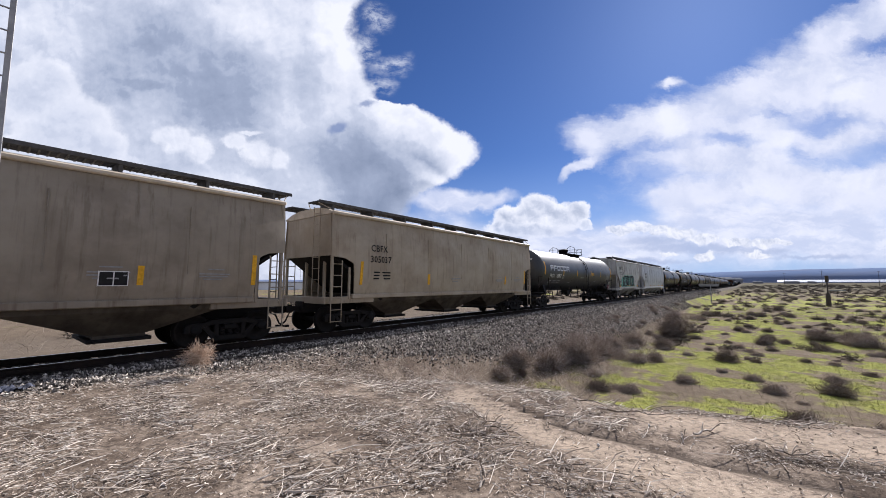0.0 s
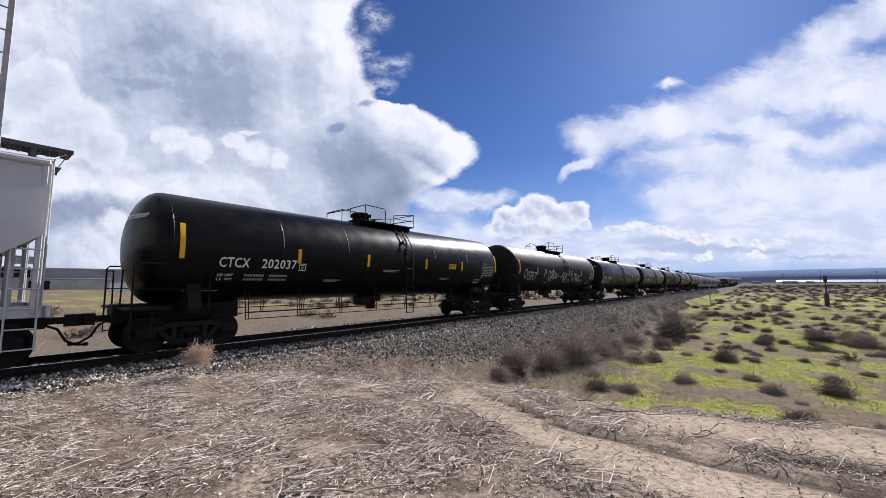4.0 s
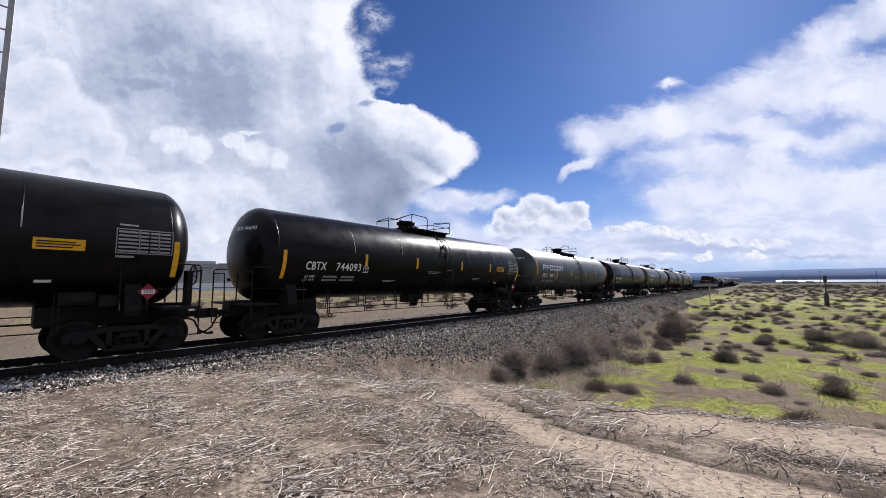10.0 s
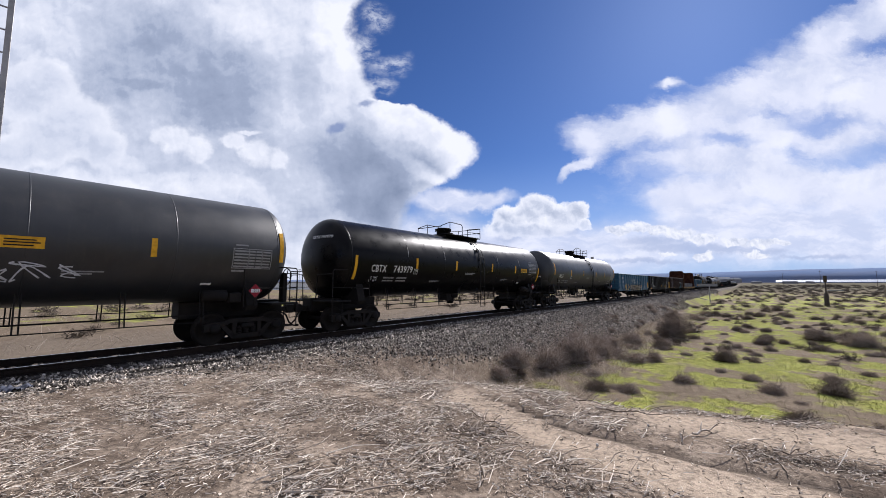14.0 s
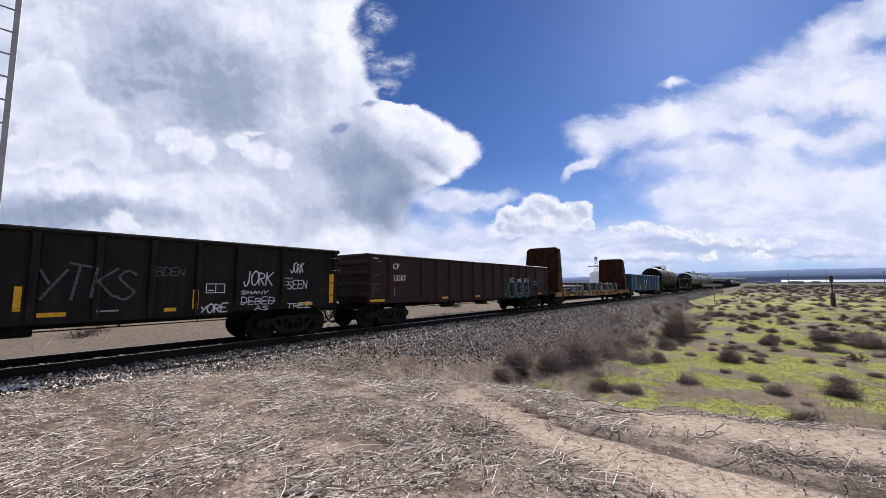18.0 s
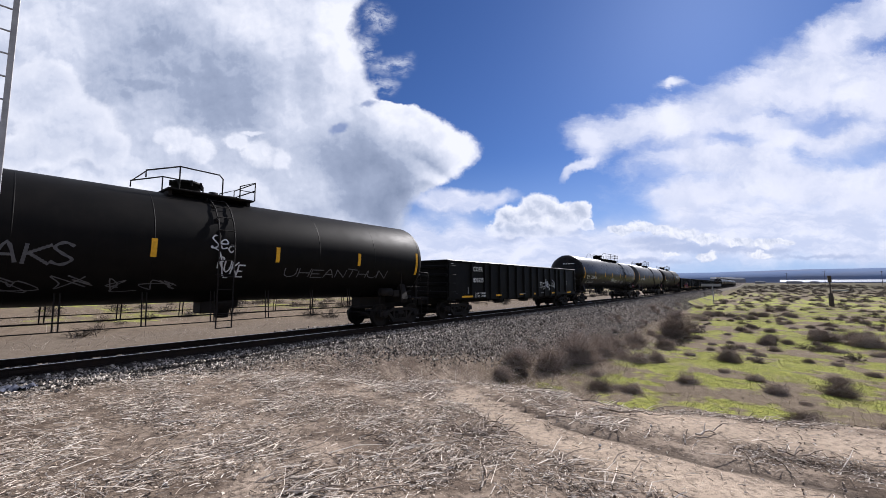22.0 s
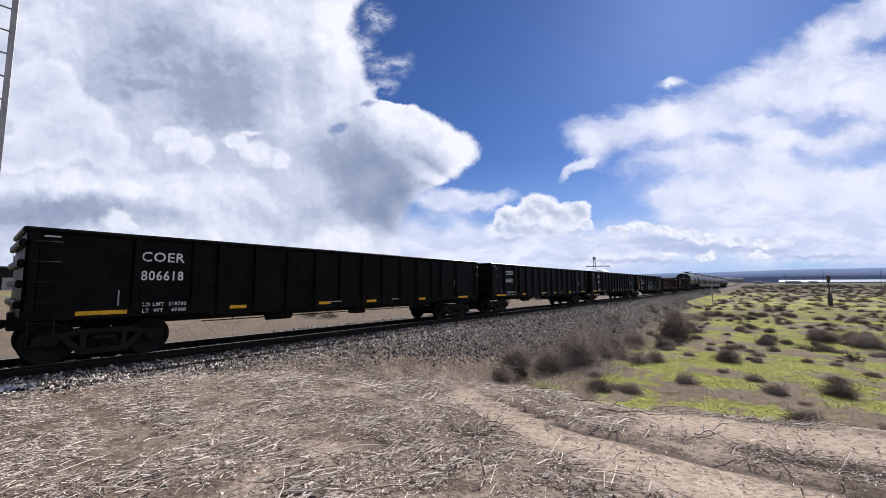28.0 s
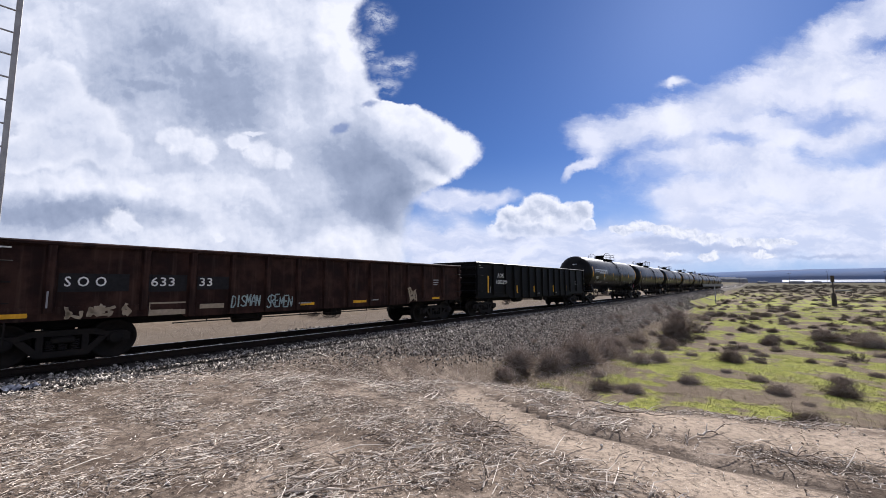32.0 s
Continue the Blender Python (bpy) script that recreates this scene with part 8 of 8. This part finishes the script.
# ---- brush and grass ----
def brush_mesh(name, seed, w, h, twigs, mat, lean=0.0, ball=False):
    q = np.random.default_rng(seed)
    k = twigs
    a = q.uniform(0, 2 * math.pi, k)
    el = np.arccos(q.uniform(-0.7 if ball else 0.02, 1.0, k))
    rad = q.uniform(0.35, 1.0, k) ** 0.6
    lump = 0.75 + 0.35 * np.sin(a * 3 + seed) * np.cos(el * 2 + seed)
    tip = np.stack([np.cos(a) * np.sin(el) * w / 2, np.sin(a) * np.sin(el) * w / 2, np.cos(el) * h * (0.5 if ball else 1.0)], 1) * (rad * lump)[:, None]
    root = np.stack([q.normal(0, w * 0.09, k), q.normal(0, w * 0.09, k), q.uniform(0, 0.12, k) * h], 1)
    if ball:
        root = tip * q.uniform(-0.5, 0.75, (k, 1)) + q.normal(0, w * 0.10, (k, 3))
        tip[:, 2] += h * 0.5
        root[:, 2] += h * 0.5
    else:
        far = q.random(k) < 0.75
        i = q.integers(0, k, k)
        start = root[i] * 0.45 + tip[i] * 0.55 * q.uniform(0.5, 1.1, (k, 1))
        root = np.where(far[:, None], start, root)
        tip = np.where(far[:, None], start + (tip - start) * 0.45 + q.normal(0, 0.10 * w, (k, 3)), tip)
        tip[:, 2] = np.abs(tip[:, 2])
    mid = (root + tip) / 2 + q.normal(0, 0.05 * w, (k, 3))
    v, f = rods(root, mid, tip, q.uniform(0.0022, 0.006, k) * (w / 1.2) ** 0.6)
    return from_arrays(name, v, f, M[mat])


BRUSH = [brush_mesh("brush", 1, 1.6, 0.9, 1500, "twig"), brush_mesh("brush", 2, 1.8, 1.0, 1500, "twig"), brush_mesh("brush", 3, 1.5, 0.75, 1100, "twig_dark"), brush_mesh("brush", 4, 1.7, 0.85, 1100, "twig_dark"),
         brush_mesh("brush", 5, 1.5, 0.6, 1200, "twig")]


def bush(x, y, w, h, kind):
    me = BRUSH[kind]
    ob = new("sagebrush", me)
    ob.matrix_world = pose(x, y, height(x, y) - 0.03, 0, 0, random.uniform(0, 360)) @ Matrix.Diagonal((w / 1.6, w / 1.6, h / 0.85, 1))
    tone = "dark brown" if kind in (2, 3) else "grey"
    return tagged(ob, f"{tone} leafless sagebrush on the bank and green field", "shrub", "sagebrush of the field")


for x, y, w, h, kind in ((3.1, 16.6, 2.3, 1.3, 0), (6.3, 18.4, 3.0, 1.7, 1), (7.9, 19.8, 2.6, 1.5, 0), (4.7, 17.4, 2.1, 1.3, 1), (2.2, 15.2, 1.4, 0.7, 0), (9.3, 21.5, 2.2, 1.2, 1), (16.7, 28.2, 3.5, 2.6, 3), (11.9, 24.4, 2.2, 1.1, 1), (13.9, 19.2, 2.1, 1.1, 2),
                         (21.0, 25.5, 2.2, 0.9, 2), (13.0, 23.1, 1.8, 1.0, 3), (13.4, 13.5, 0.9, 0.6, 2), (5.6, 14.2, 1.5, 0.6, 3), (6.6, 13.9, 1.3, 0.5, 0), (3.2, 16.1, 0.9, 0.4, 2), (26.0, 26.8, 3.2, 1.2, 3),
                         (28.5, 27.3, 2.6, 1.1, 2), (26.4, 24.4, 3.0, 1.4, 0)):
    bush(x, y, w, h, kind)
done = 0
while done < 235:
    far = random.random() < 0.42
    x = random.uniform(4, 130) if far else random.uniform(3, 45)
    y = random.uniform(9, 130) if far else random.uniform(9, 48)
    s, n = sn(x, y)
    if n > -3.6 or height(x, y) > -0.8 or x > 1.35 * y:
        continue
    slope = n > -9 and s < 170
    if not slope and greenness(np.array([x]), np.array([y]))[0] > 0.6 and random.random() < 0.85:
        continue
    w = random.uniform(0.6, 1.7) * (1.4 if y > 40 else 1.0)
    bush(x, y, w, w * random.uniform(0.3, 0.5), random.choice((0, 1, 4, 0)) if slope else random.choice((2, 3, 4, 4)))
    done += 1


def brush_cover(name, k, box, label, keep):
    """Brown brush too far off to tell apart."""
    twigs = 90
    p = scatter(k, box, keep)
    size = rng.uniform(0.6, 1.6, k) * (0.8 + np.hypot(p[:, 0], p[:, 1]) / 250)
    c = np.repeat(np.column_stack([p, heights(p[:, 0], p[:, 1])]), twigs, 0)
    w = np.repeat(size, twigs)[:, None]
    d = rng.normal(0, 1, (k * twigs, 3))
    d /= np.linalg.norm(d, axis=1, keepdims=True)
    d[:, 2] = np.abs(d[:, 2]) * 0.62
    root = c + d * w * rng.uniform(0.05, 0.45, (k * twigs, 1))
    tip = root + (d * 0.10 + rng.normal(0, 0.09, (k * twigs, 3))) * w
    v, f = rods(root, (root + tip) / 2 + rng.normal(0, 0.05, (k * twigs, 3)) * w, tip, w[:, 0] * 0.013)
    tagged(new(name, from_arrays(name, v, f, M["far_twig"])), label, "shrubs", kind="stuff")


def field_brush(x, y):
    s, n = plan(x, y)
    r = np.hypot(x, y)
    return (n < -6) * (r > 20) * (x < 1.4 * y) * np.where(r > 120, 0.5, np.where(greenness(x, y) < 0.55, 0.8, 0.05)) * np.minimum(1, 110 / r)


brush_cover("far_sagebrush", 900, (8, 330, 14, 330), "low brown sagebrush scattered over the wide field", field_brush)
brush_cover("trackside_brush", 260, (-25, 60, 12, 80), "low brown brush beyond the railway track", lambda x, y: (plan(x, y)[1] > 7) * (plan(x, y)[1] < 26) * np.where(ripple(x, y, 0.5, 4) > 0, 0.8, 0.1))


def tufts():
    """Low grass and moss of the field, and dead stems on the bank."""
    for name, k, box, keep, mat, la, lb, label in (
            ("field_grass", 52000, (2, 60, 9, 60), lambda x, y: (heights(x, y) < -1.5) * (x < 1.3 * y) * np.where(greenness(x, y) > 0.5, 1.0, 0.06) * np.minimum(1, 300 / (x * x + y * y)), "grass", 0.010, 0.026,
             "low bright green spring grass of the field"),
            ("bank_weeds", 24000, (-3, 40, 8, 50), lambda x, y: (plan(x, y)[1] > -8.5) * (plan(x, y)[1] < -3.2) * np.clip((plan(x, y)[0] - 4) / 10, 0, 0.9), "straw", 0.06, 0.26, "dry pale weed stems on the railway bank"),
            ("field_weeds", 15000, (2, 60, 9, 60), lambda x, y: (heights(x, y) < -1.3) * (x < 1.35 * y) * np.where(greenness(x, y) < 0.56, 1.0, 0.12) * np.minimum(1, 400 / (x * x + y * y)), "twig", 0.02, 0.09, "dry grey weeds among the grass"),
            ("far_side_weeds", 5500, (-22, 30, 10, 50), lambda x, y: (plan(x, y)[1] > 3.6) * (plan(x, y)[1] < 26) * 0.6, "twig", 0.08, 0.35, "dry weeds beyond the track")):
        p = scatter(k, box, keep)
        z = heights(p[:, 0], p[:, 1])
        big = 1 + np.hypot(p[:, 0], p[:, 1]) / 25
        ln = rng.uniform(la, lb, k) * (big if mat == "grass" else 1)
        d = rng.normal(0, 0.5 if mat == "grass" else 1.1, (k, 2))
        p0 = np.column_stack([p, z - 0.01])
        p1 = np.column_stack([p + d * ln[:, None] * 0.4, z + ln * 0.6])
        p2 = np.column_stack([p + d * ln[:, None], z + ln])
        v, f = rods(p0, p1, p2, rng.uniform(0.0025, 0.005, k) * (0.6 * big if mat == "grass" else 0.8))
        tagged(new(name, from_arrays(name, v, f, M[mat])), label, "grass" if mat == "grass" else "weeds", kind="stuff")


tufts()


# ---- tumbleweeds that the wind of the train blows along ----
def tumbleweed(seed, size, mat, label):
    return thing("tumbleweed", label, "tumbleweed", geo=brush_mesh("tumbleweed", seed, size, size, 520 if mat == "tumble" else 260, mat, ball=True))


weed_pale = tumbleweed(31, 0.95, "tumble", "pale pinkish dry tumbleweed beside the track")
weed_dark = tumbleweed(32, 0.62, "twig", "greyish brown dry tumbleweed rolling over the earth")


# ---- things beside the line ----
def ladder():
    top = thing("steel_ladder", "tall grey steel ladder standing upright on the pad", "ladder", m=pose(-5.62, 4.66, -0.22, 0, 0, 47))
    for x in (-0.40, 0.0):
        part("stile", Geo().box(x - 0.03, x + 0.03, -0.012, 0.012, 0, 7.0, 0.004), M["galv"], top)
    rung = Geo().tube([(-0.40, 0, 0), (0.0, 0, 0)], 0.011, 6).mesh("rung", M["galv"])
    for i in range(22):
        part("rung", rung, None, top, loc=(0, 0, 0.35 + i * 0.305))


ladder()


def sign_post():
    p = on_track(99.3, -5.9)
    z = height(p.x, p.y)
    top = thing("track_marker", "pale horizontal marker board on a thin post by the track", "sign", m=pose(p.x, p.y, z - 0.1, 0, 0, 8))
    part("post", Geo().box(-0.07, 0.07, -0.07, 0.07, 0, 4.0, 0.01), M["galv"], top)
    part("board", Geo().box(-2.8, 1.9, -0.13, -0.08, 3.45, 4.0, 0.01), M["cladding"], top)
    part("brace", Geo().tube([(0, 0, 0.5), (-3.4, 0, 1.2)], 0.05, 6), M["galv"], top)


sign_post()


def utility_pole(x, y, h, arms=1, name="utility_pole", r=0.13):
    top = thing(name, "weathered timber utility pole standing in the field", "utility pole", "utility poles", m=pose(x, y, height(x, y) - 0.1, 0, 0, random.uniform(-20, 20)))
    part("pole", Geo().lathe([(0, r), (h, r * 0.65), (h + 0.02, 0)], "z", 10), M["timber"], top)
    for i in range(arms):
        part("crossarm", Geo().box(-1.2, 1.2, -0.06, 0.06, h - 0.5 - i * 0.8, h - 0.36 - i * 0.8, 0.01), M["timber"], top)
        for dx in (-1.1, -0.5, 0.5, 1.1):
            part("insulator", Geo().lathe([(h - 0.36 - i * 0.8, 0.05), (h - 0.2 - i * 0.8, 0.06), (h - 0.16 - i * 0.8, 0)], "z", 8, (dx, 0, 0)), M["galv"], top)


def at(az, dist):
    """A point of the plan by azimuth (degrees clockwise from straight ahead) and distance."""
    return dist * math.sin(radians(az)), dist * math.cos(radians(az))


def old_post():
    x, y = at(44.94, 95)
    top = thing("timber_post", "short dark timber post with crosspiece in the field", "post", m=pose(x, y, height(x, y) - 0.1, 0, 0, -40))
    part("post", Geo().lathe([(0, 0.36), (2.2, 0.3), (2.4, 0.12), (5.0, 0.09), (5.05, 0)], "z", 10), M["timber"], top)
    part("head", Geo().box(-0.24, 0.24, -0.2, 0.2, 4.3, 5.4, 0.06), M["timber"], top)
    part("crosspiece", Geo().box(0.2, 2.2, -0.05, 0.05, 2.7, 2.9, 0.03), M["galv"], top)


old_post()
for az, dist, h in ((41.6, 420, 10.5), (44.6, 380, 11.5), (48.6, 400, 11), (-7.9, 260, 15), (-20.6, 300, 12), (10.4, 330, 9), (37.2, 520, 10)):
    utility_pole(*at(az, dist), h)


def box_building(name, label, az, dist, width, depth, high, mat, turn=0.0, extras=()):
    x, y = at(az, dist)
    top = thing(name, label, "building", m=pose(x, y, height(x, y) - 0.2, 0, 0, -az + turn))
    part("wall", Geo().box(-width / 2, width / 2, 0, depth, 0, high, 0.05), M[mat], top)
    part("roof", Geo().box(-width / 2 - 0.25, width / 2 + 0.25, -0.25, depth + 0.25, high, high + 0.35, 0.05), M["galv"], top)
    k = max(2, int(width / 7))
    for i in range(k + 1):
        xx = -width / 2 + width * i / k
        part("pilaster", Geo().box(xx - 0.2, xx + 0.2, -0.12, 0.0, 0, high, 0.03), M[mat], top)
    for kind, *v in extras:
        if kind == "door":
            part("door", Geo().box(v[0], v[0] + v[1], -0.08, -0.002, 0, v[2], 0.02), M["steel_dark"], top)
        elif kind == "duct":
            part("duct", Geo().tube([(v[0], -0.6, v[2] * 0.1), (v[0], -0.6, v[2]), (v[0] + v[1], -0.6, v[2])], 0.35, 8), M["galv"], top)
        elif kind == "tower":
            for dx in (0, v[1]):
                part("tower_leg", Geo().box(v[0] + dx - 0.2, v[0] + dx + 0.2, 0.5, 0.9, 0, v[2], 0.04), M["galv"], top)
            part("gallery", Geo().box(v[0] - 0.6, v[0] + v[1] + 0.6, -1, 3, v[2], v[2] + 0.4, 0.05), M["galv"], top)
            for dx in range(6):
                xx = v[0] - 0.6 + (v[1] + 1.2) * dx / 5
                part("gallery_post", Geo().box(xx - 0.08, xx + 0.08, -1, -0.84, v[2] + 0.4, v[2] + 2.4, 0.02), M["galv"], top)
            part("gallery_wall", Geo().box(v[0] - 0.6, v[0] + v[1] + 0.6, 1.0, 1.1, v[2] + 0.4, v[2] + 2.2, 0.02), M["cladding"], top)
        elif kind == "unit":
            part("roof_unit", Geo().box(v[0], v[0] + v[1], 2, 6, high + 0.3, high + v[2], 0.08), M["galv"], top)
    return top


def works():
    box_building("factory_building", "long grey metal-clad factory hall behind the track", -41.7, 165, 30, 30, 6.3, "cladding", 8, extras=[("door", 8, 4, 4), ("unit", 6, 5, 1.4), ("tower", -19.5, 5.0, 7.6)])
    box_building("factory_building", "grey concrete factory block with pipes on its roof", -32.5, 170, 32, 24, 9.0, "concrete", -4, extras=[("duct", -2, 6, 8.2), ("unit", -8, 13, 1.5), ("duct", 6, 4, 9.4), ("unit", -13, 4, 2.0), ("door", 9, 3, 4)])
    box_building("warehouse", "low pale grey warehouse behind the track", -45, 150, 22, 14, 3.0, "concrete", 4, extras=[("door", -6, 4, 2.6)])
    box_building("white_wall_building", "long low white building beyond the green field", -30, 118, 46, 8, 2.2, "white_build", -2)
    box_building("white_wall_building", "long low white building beyond the green field", -2, 190, 60, 10, 2.6, "white_build", 3)
    box_building("shed", "small dark shed near the factory", -49.2, 150, 10, 8, 6, "steel_dark")


works()


def elevator():
    """A far works with a mast, beyond the train."""
    x, y = at(21.4, 260)
    z = height(x, y)
    top = thing("elevator_tower", "far pale elevator head with lattice mast and gantry", "tower", m=pose(x, y, z - 0.2, 0, 0, -21))
    part("silo", Geo().lathe([(0, 7.0), (8.0, 7.0), (10.0, 3.0), (10.3, 0)], "z", 24, (3, 0, 0)), M["white_build"], top)
    g = Geo()
    for a in range(4):
        c, s = math.cos(a * math.pi / 2 + 0.78), math.sin(a * math.pi / 2 + 0.78)
        g.tube([(c * 2.2, s * 2.2, 0), (c * 0.6, s * 0.6, 17.5)], 0.16, 5)
    for i in range(9):
        zz, w = i * 1.95, 2.2 - 1.6 * i / 9
        g.tube([(-w * 0.7, -w * 0.7, zz), (w * 0.7 - 0.1, -w * 0.7, zz + 1.9)], 0.09, 4)
        g.tube([(w * 0.7, -w * 0.7, zz), (-w * 0.7 + 0.1, -w * 0.7, zz + 1.9)], 0.09, 4)
    part("mast", g, M["galv"], top)
    part("gantry", Geo().box(-5, 9, -0.4, 0.4, 12.2, 12.8, 0.05), M["galv"], top)
    part("mast_head", Geo().box(-0.9, 0.9, -0.9, 0.9, 16.6, 18.4, 0.1), M["galv"], top)


elevator()


def white_roofs():
    for az, dist, w, h in ((36.9, 640, 24, 6.5), (35.8, 700, 30, 8), (39.3, 620, 10, 3.5), (42.2, 600, 14, 3.4), (43.8, 620, 8, 3.2)):
        x, y = at(az, dist)
        t = thing("far_shed", "far white-roofed shed across the field", "shed", "far sheds", m=pose(x, y, height(x, y) - 0.3, 0, 0, -az))
        part("wall", Geo().box(-w / 2, w / 2, 0, 12, 0, h * 0.7, 0.05), M["cladding"], t)
        part("roof", Geo().prism([(-w / 2 - 0.5, h * 0.7), (w / 2 + 0.5, h * 0.7), (w / 2 - 3, h), (-w / 2 + 1, h)], -0.5, 12.5), M["white_build"], t)


white_roofs()


def distance():
    """The river and the hills beyond it, coloured in haze blue."""
    # the haze of the distance is put into the hills' base colour
    m = surface("haze_blue_hillside", (0.115, 0.155, 0.25), (0.135, 0.175, 0.265), 0.004, 0.95, stretch=(1, 1, 4), dirt=(0.14, 0.15, 0.20), dirt_amount=0.5, dirt_scale=0.002, spec=0.0)
    vs, fs = [], []
    k = 180
    for i in range(k + 1):
        az = -75 + 150 * i / k
        d = 3600
        high = 74 + 26 * step(az, 20, 50) + 9 * noise.noise(Vector((az * 0.09, 1.3, 0))) + 3 * noise.noise(Vector((az * 0.5, 4, 0)))
        high *= 0.30 + 0.70 * step(az, 5, 30)
        x, y = at(az, d)
        for f_, z in ((1.0, -20), (1.02, high * 0.45 + 10), (1.08, high * 0.8 + 14), (1.2, high + 22), (1.3, high)):
            vs.append((x * f_, y * f_, z))
    for i in range(k):
        for j in range(4):
            a = i * 5 + j
            fs.append((a, a + 5, a + 6, a + 1))
    tagged(new("hills", from_arrays("hills", np.array(vs), np.array(fs), m, True)), "long ridge of far hills under the clouds, haze blue put into its colour", "hills", kind="structure")
    w = bpy.data.materials.new("river_water")
    w.use_nodes = True
    g = Nodes(w.node_tree)
    out, b = g.n("ShaderNodeOutputMaterial"), g.n("ShaderNodeBsdfPrincipled")
    b.inputs["Base Color"].default_value = (0.05, 0.07, 0.09, 1)
    b.inputs["Roughness"].default_value = 0.18
    bp = g.n("ShaderNodeBump")
    bp.inputs["Strength"].default_value = 0.5
    bp.inputs["Distance"].default_value = 0.5
    g.put(bp.inputs["Height"], g.noise(g.n("ShaderNodeTexCoord").outputs["Object"], 0.15, 4.0))
    g.put(b.inputs["Normal"], bp.outputs[0])
    g.put(out.inputs[0], b.outputs[0])
    vs, fs = [], []
    for i in range(41):
        az = 41 + 34 * i / 40
        for d, z in ((760 - 30 * step(az, 41, 52), 3.0), (1900, 15.0)):
            x, y = at(az, d)
            vs.append((x, y, z + 1.4))
    for i in range(40):
        fs.append((i * 2, i * 2 + 2, i * 2 + 3, i * 2 + 1))
    tagged(new("river_water", from_arrays("river_water", np.array(vs), np.array(fs), w, True)), "bright wide river that mirrors the sky", "river", kind="structure")


distance()

def key_tumbleweeds():
    """The pale tumbleweed lies by the track, then rolls off; the dark one is blown across the pad."""
    def rows(path, r):
        out, turn, last = [], 0.0, None
        for t, x, y in path:
            if last:
                turn += math.hypot(x - last[0], y - last[1]) / r
            last = (x, y)
            out.append((t, x, y, turn))
        return out

    def key(ob, path, size):
        fine = []
        for (t0, x0, y0), (t1, x1, y1) in zip(path, path[1:]):
            k = max(1, math.ceil(math.hypot(x1 - x0, y1 - y0) / (size * 0.4)))
            fine += [(t0 + (t1 - t0) * i / k, x0 + (x1 - x0) * i / k, y0 + (y1 - y0) * i / k) for i in range(k)]
        fine.append(path[-1])
        m = []
        for t, x, y, a in rows(fine, size / 2):
            roll = Matrix.Translation((x, y, height(x, y) + size * 0.47)) @ Matrix.Rotation(-a, 4, N)
            m.append((t, roll @ Matrix.Translation((0, 0, -size / 2))))
        walk(ob, m)
    key(weed_pale, [(0, -5.25, 8.35), (4.2, -5.25, 8.35), (4.8, -5.9, 8.3), (5.5, -7.55, 8.0), (5.7, -7.9, 7.7), (6.0, -8.3, 7.5), (6.4, -8.8, 7.3), (7.5, -12.5, 6.0), (9, -17, 4), (32, -17.2, 4)], 0.95)
    key(weed_dark, [(0, 24, 9.6), (13.5, 24, 9.6), (14.5, 9, 7.0), (15.5, 2.6, 5.6), (16.0, 0.2, 5.2), (16.5, -1.95, 4.95), (17.0, -3.7, 5.1), (17.5, -6.0, 4.9), (18.5, -11, 4.0), (20, -17, 2), (32, -17.3, 2)], 0.62)



def motions():
    spin = math.degrees(SPEED / 0.457)
    first = WHEELS[0]
    walk(first, [(k / FPS, pose(0, 0, 0, 0, -spin * k / FPS, 0)) for k in range(0, 32 * FPS + 1)])
    act, slot = first.animation_data.action, first.animation_data.action_slot
    for w in WHEELS[1:]:
        w.rotation_mode = "QUATERNION"
        w.animation_data_create()
        w.animation_data.action = act
        w.animation_data.action_slot = slot
    for car, mid in CARS:
        walk(car, [(t, pose(*on_track(mid - SPEED * t), 0, 0, ALONG)) for t in range(0, 33)])
    key_tumbleweeds()


motions()
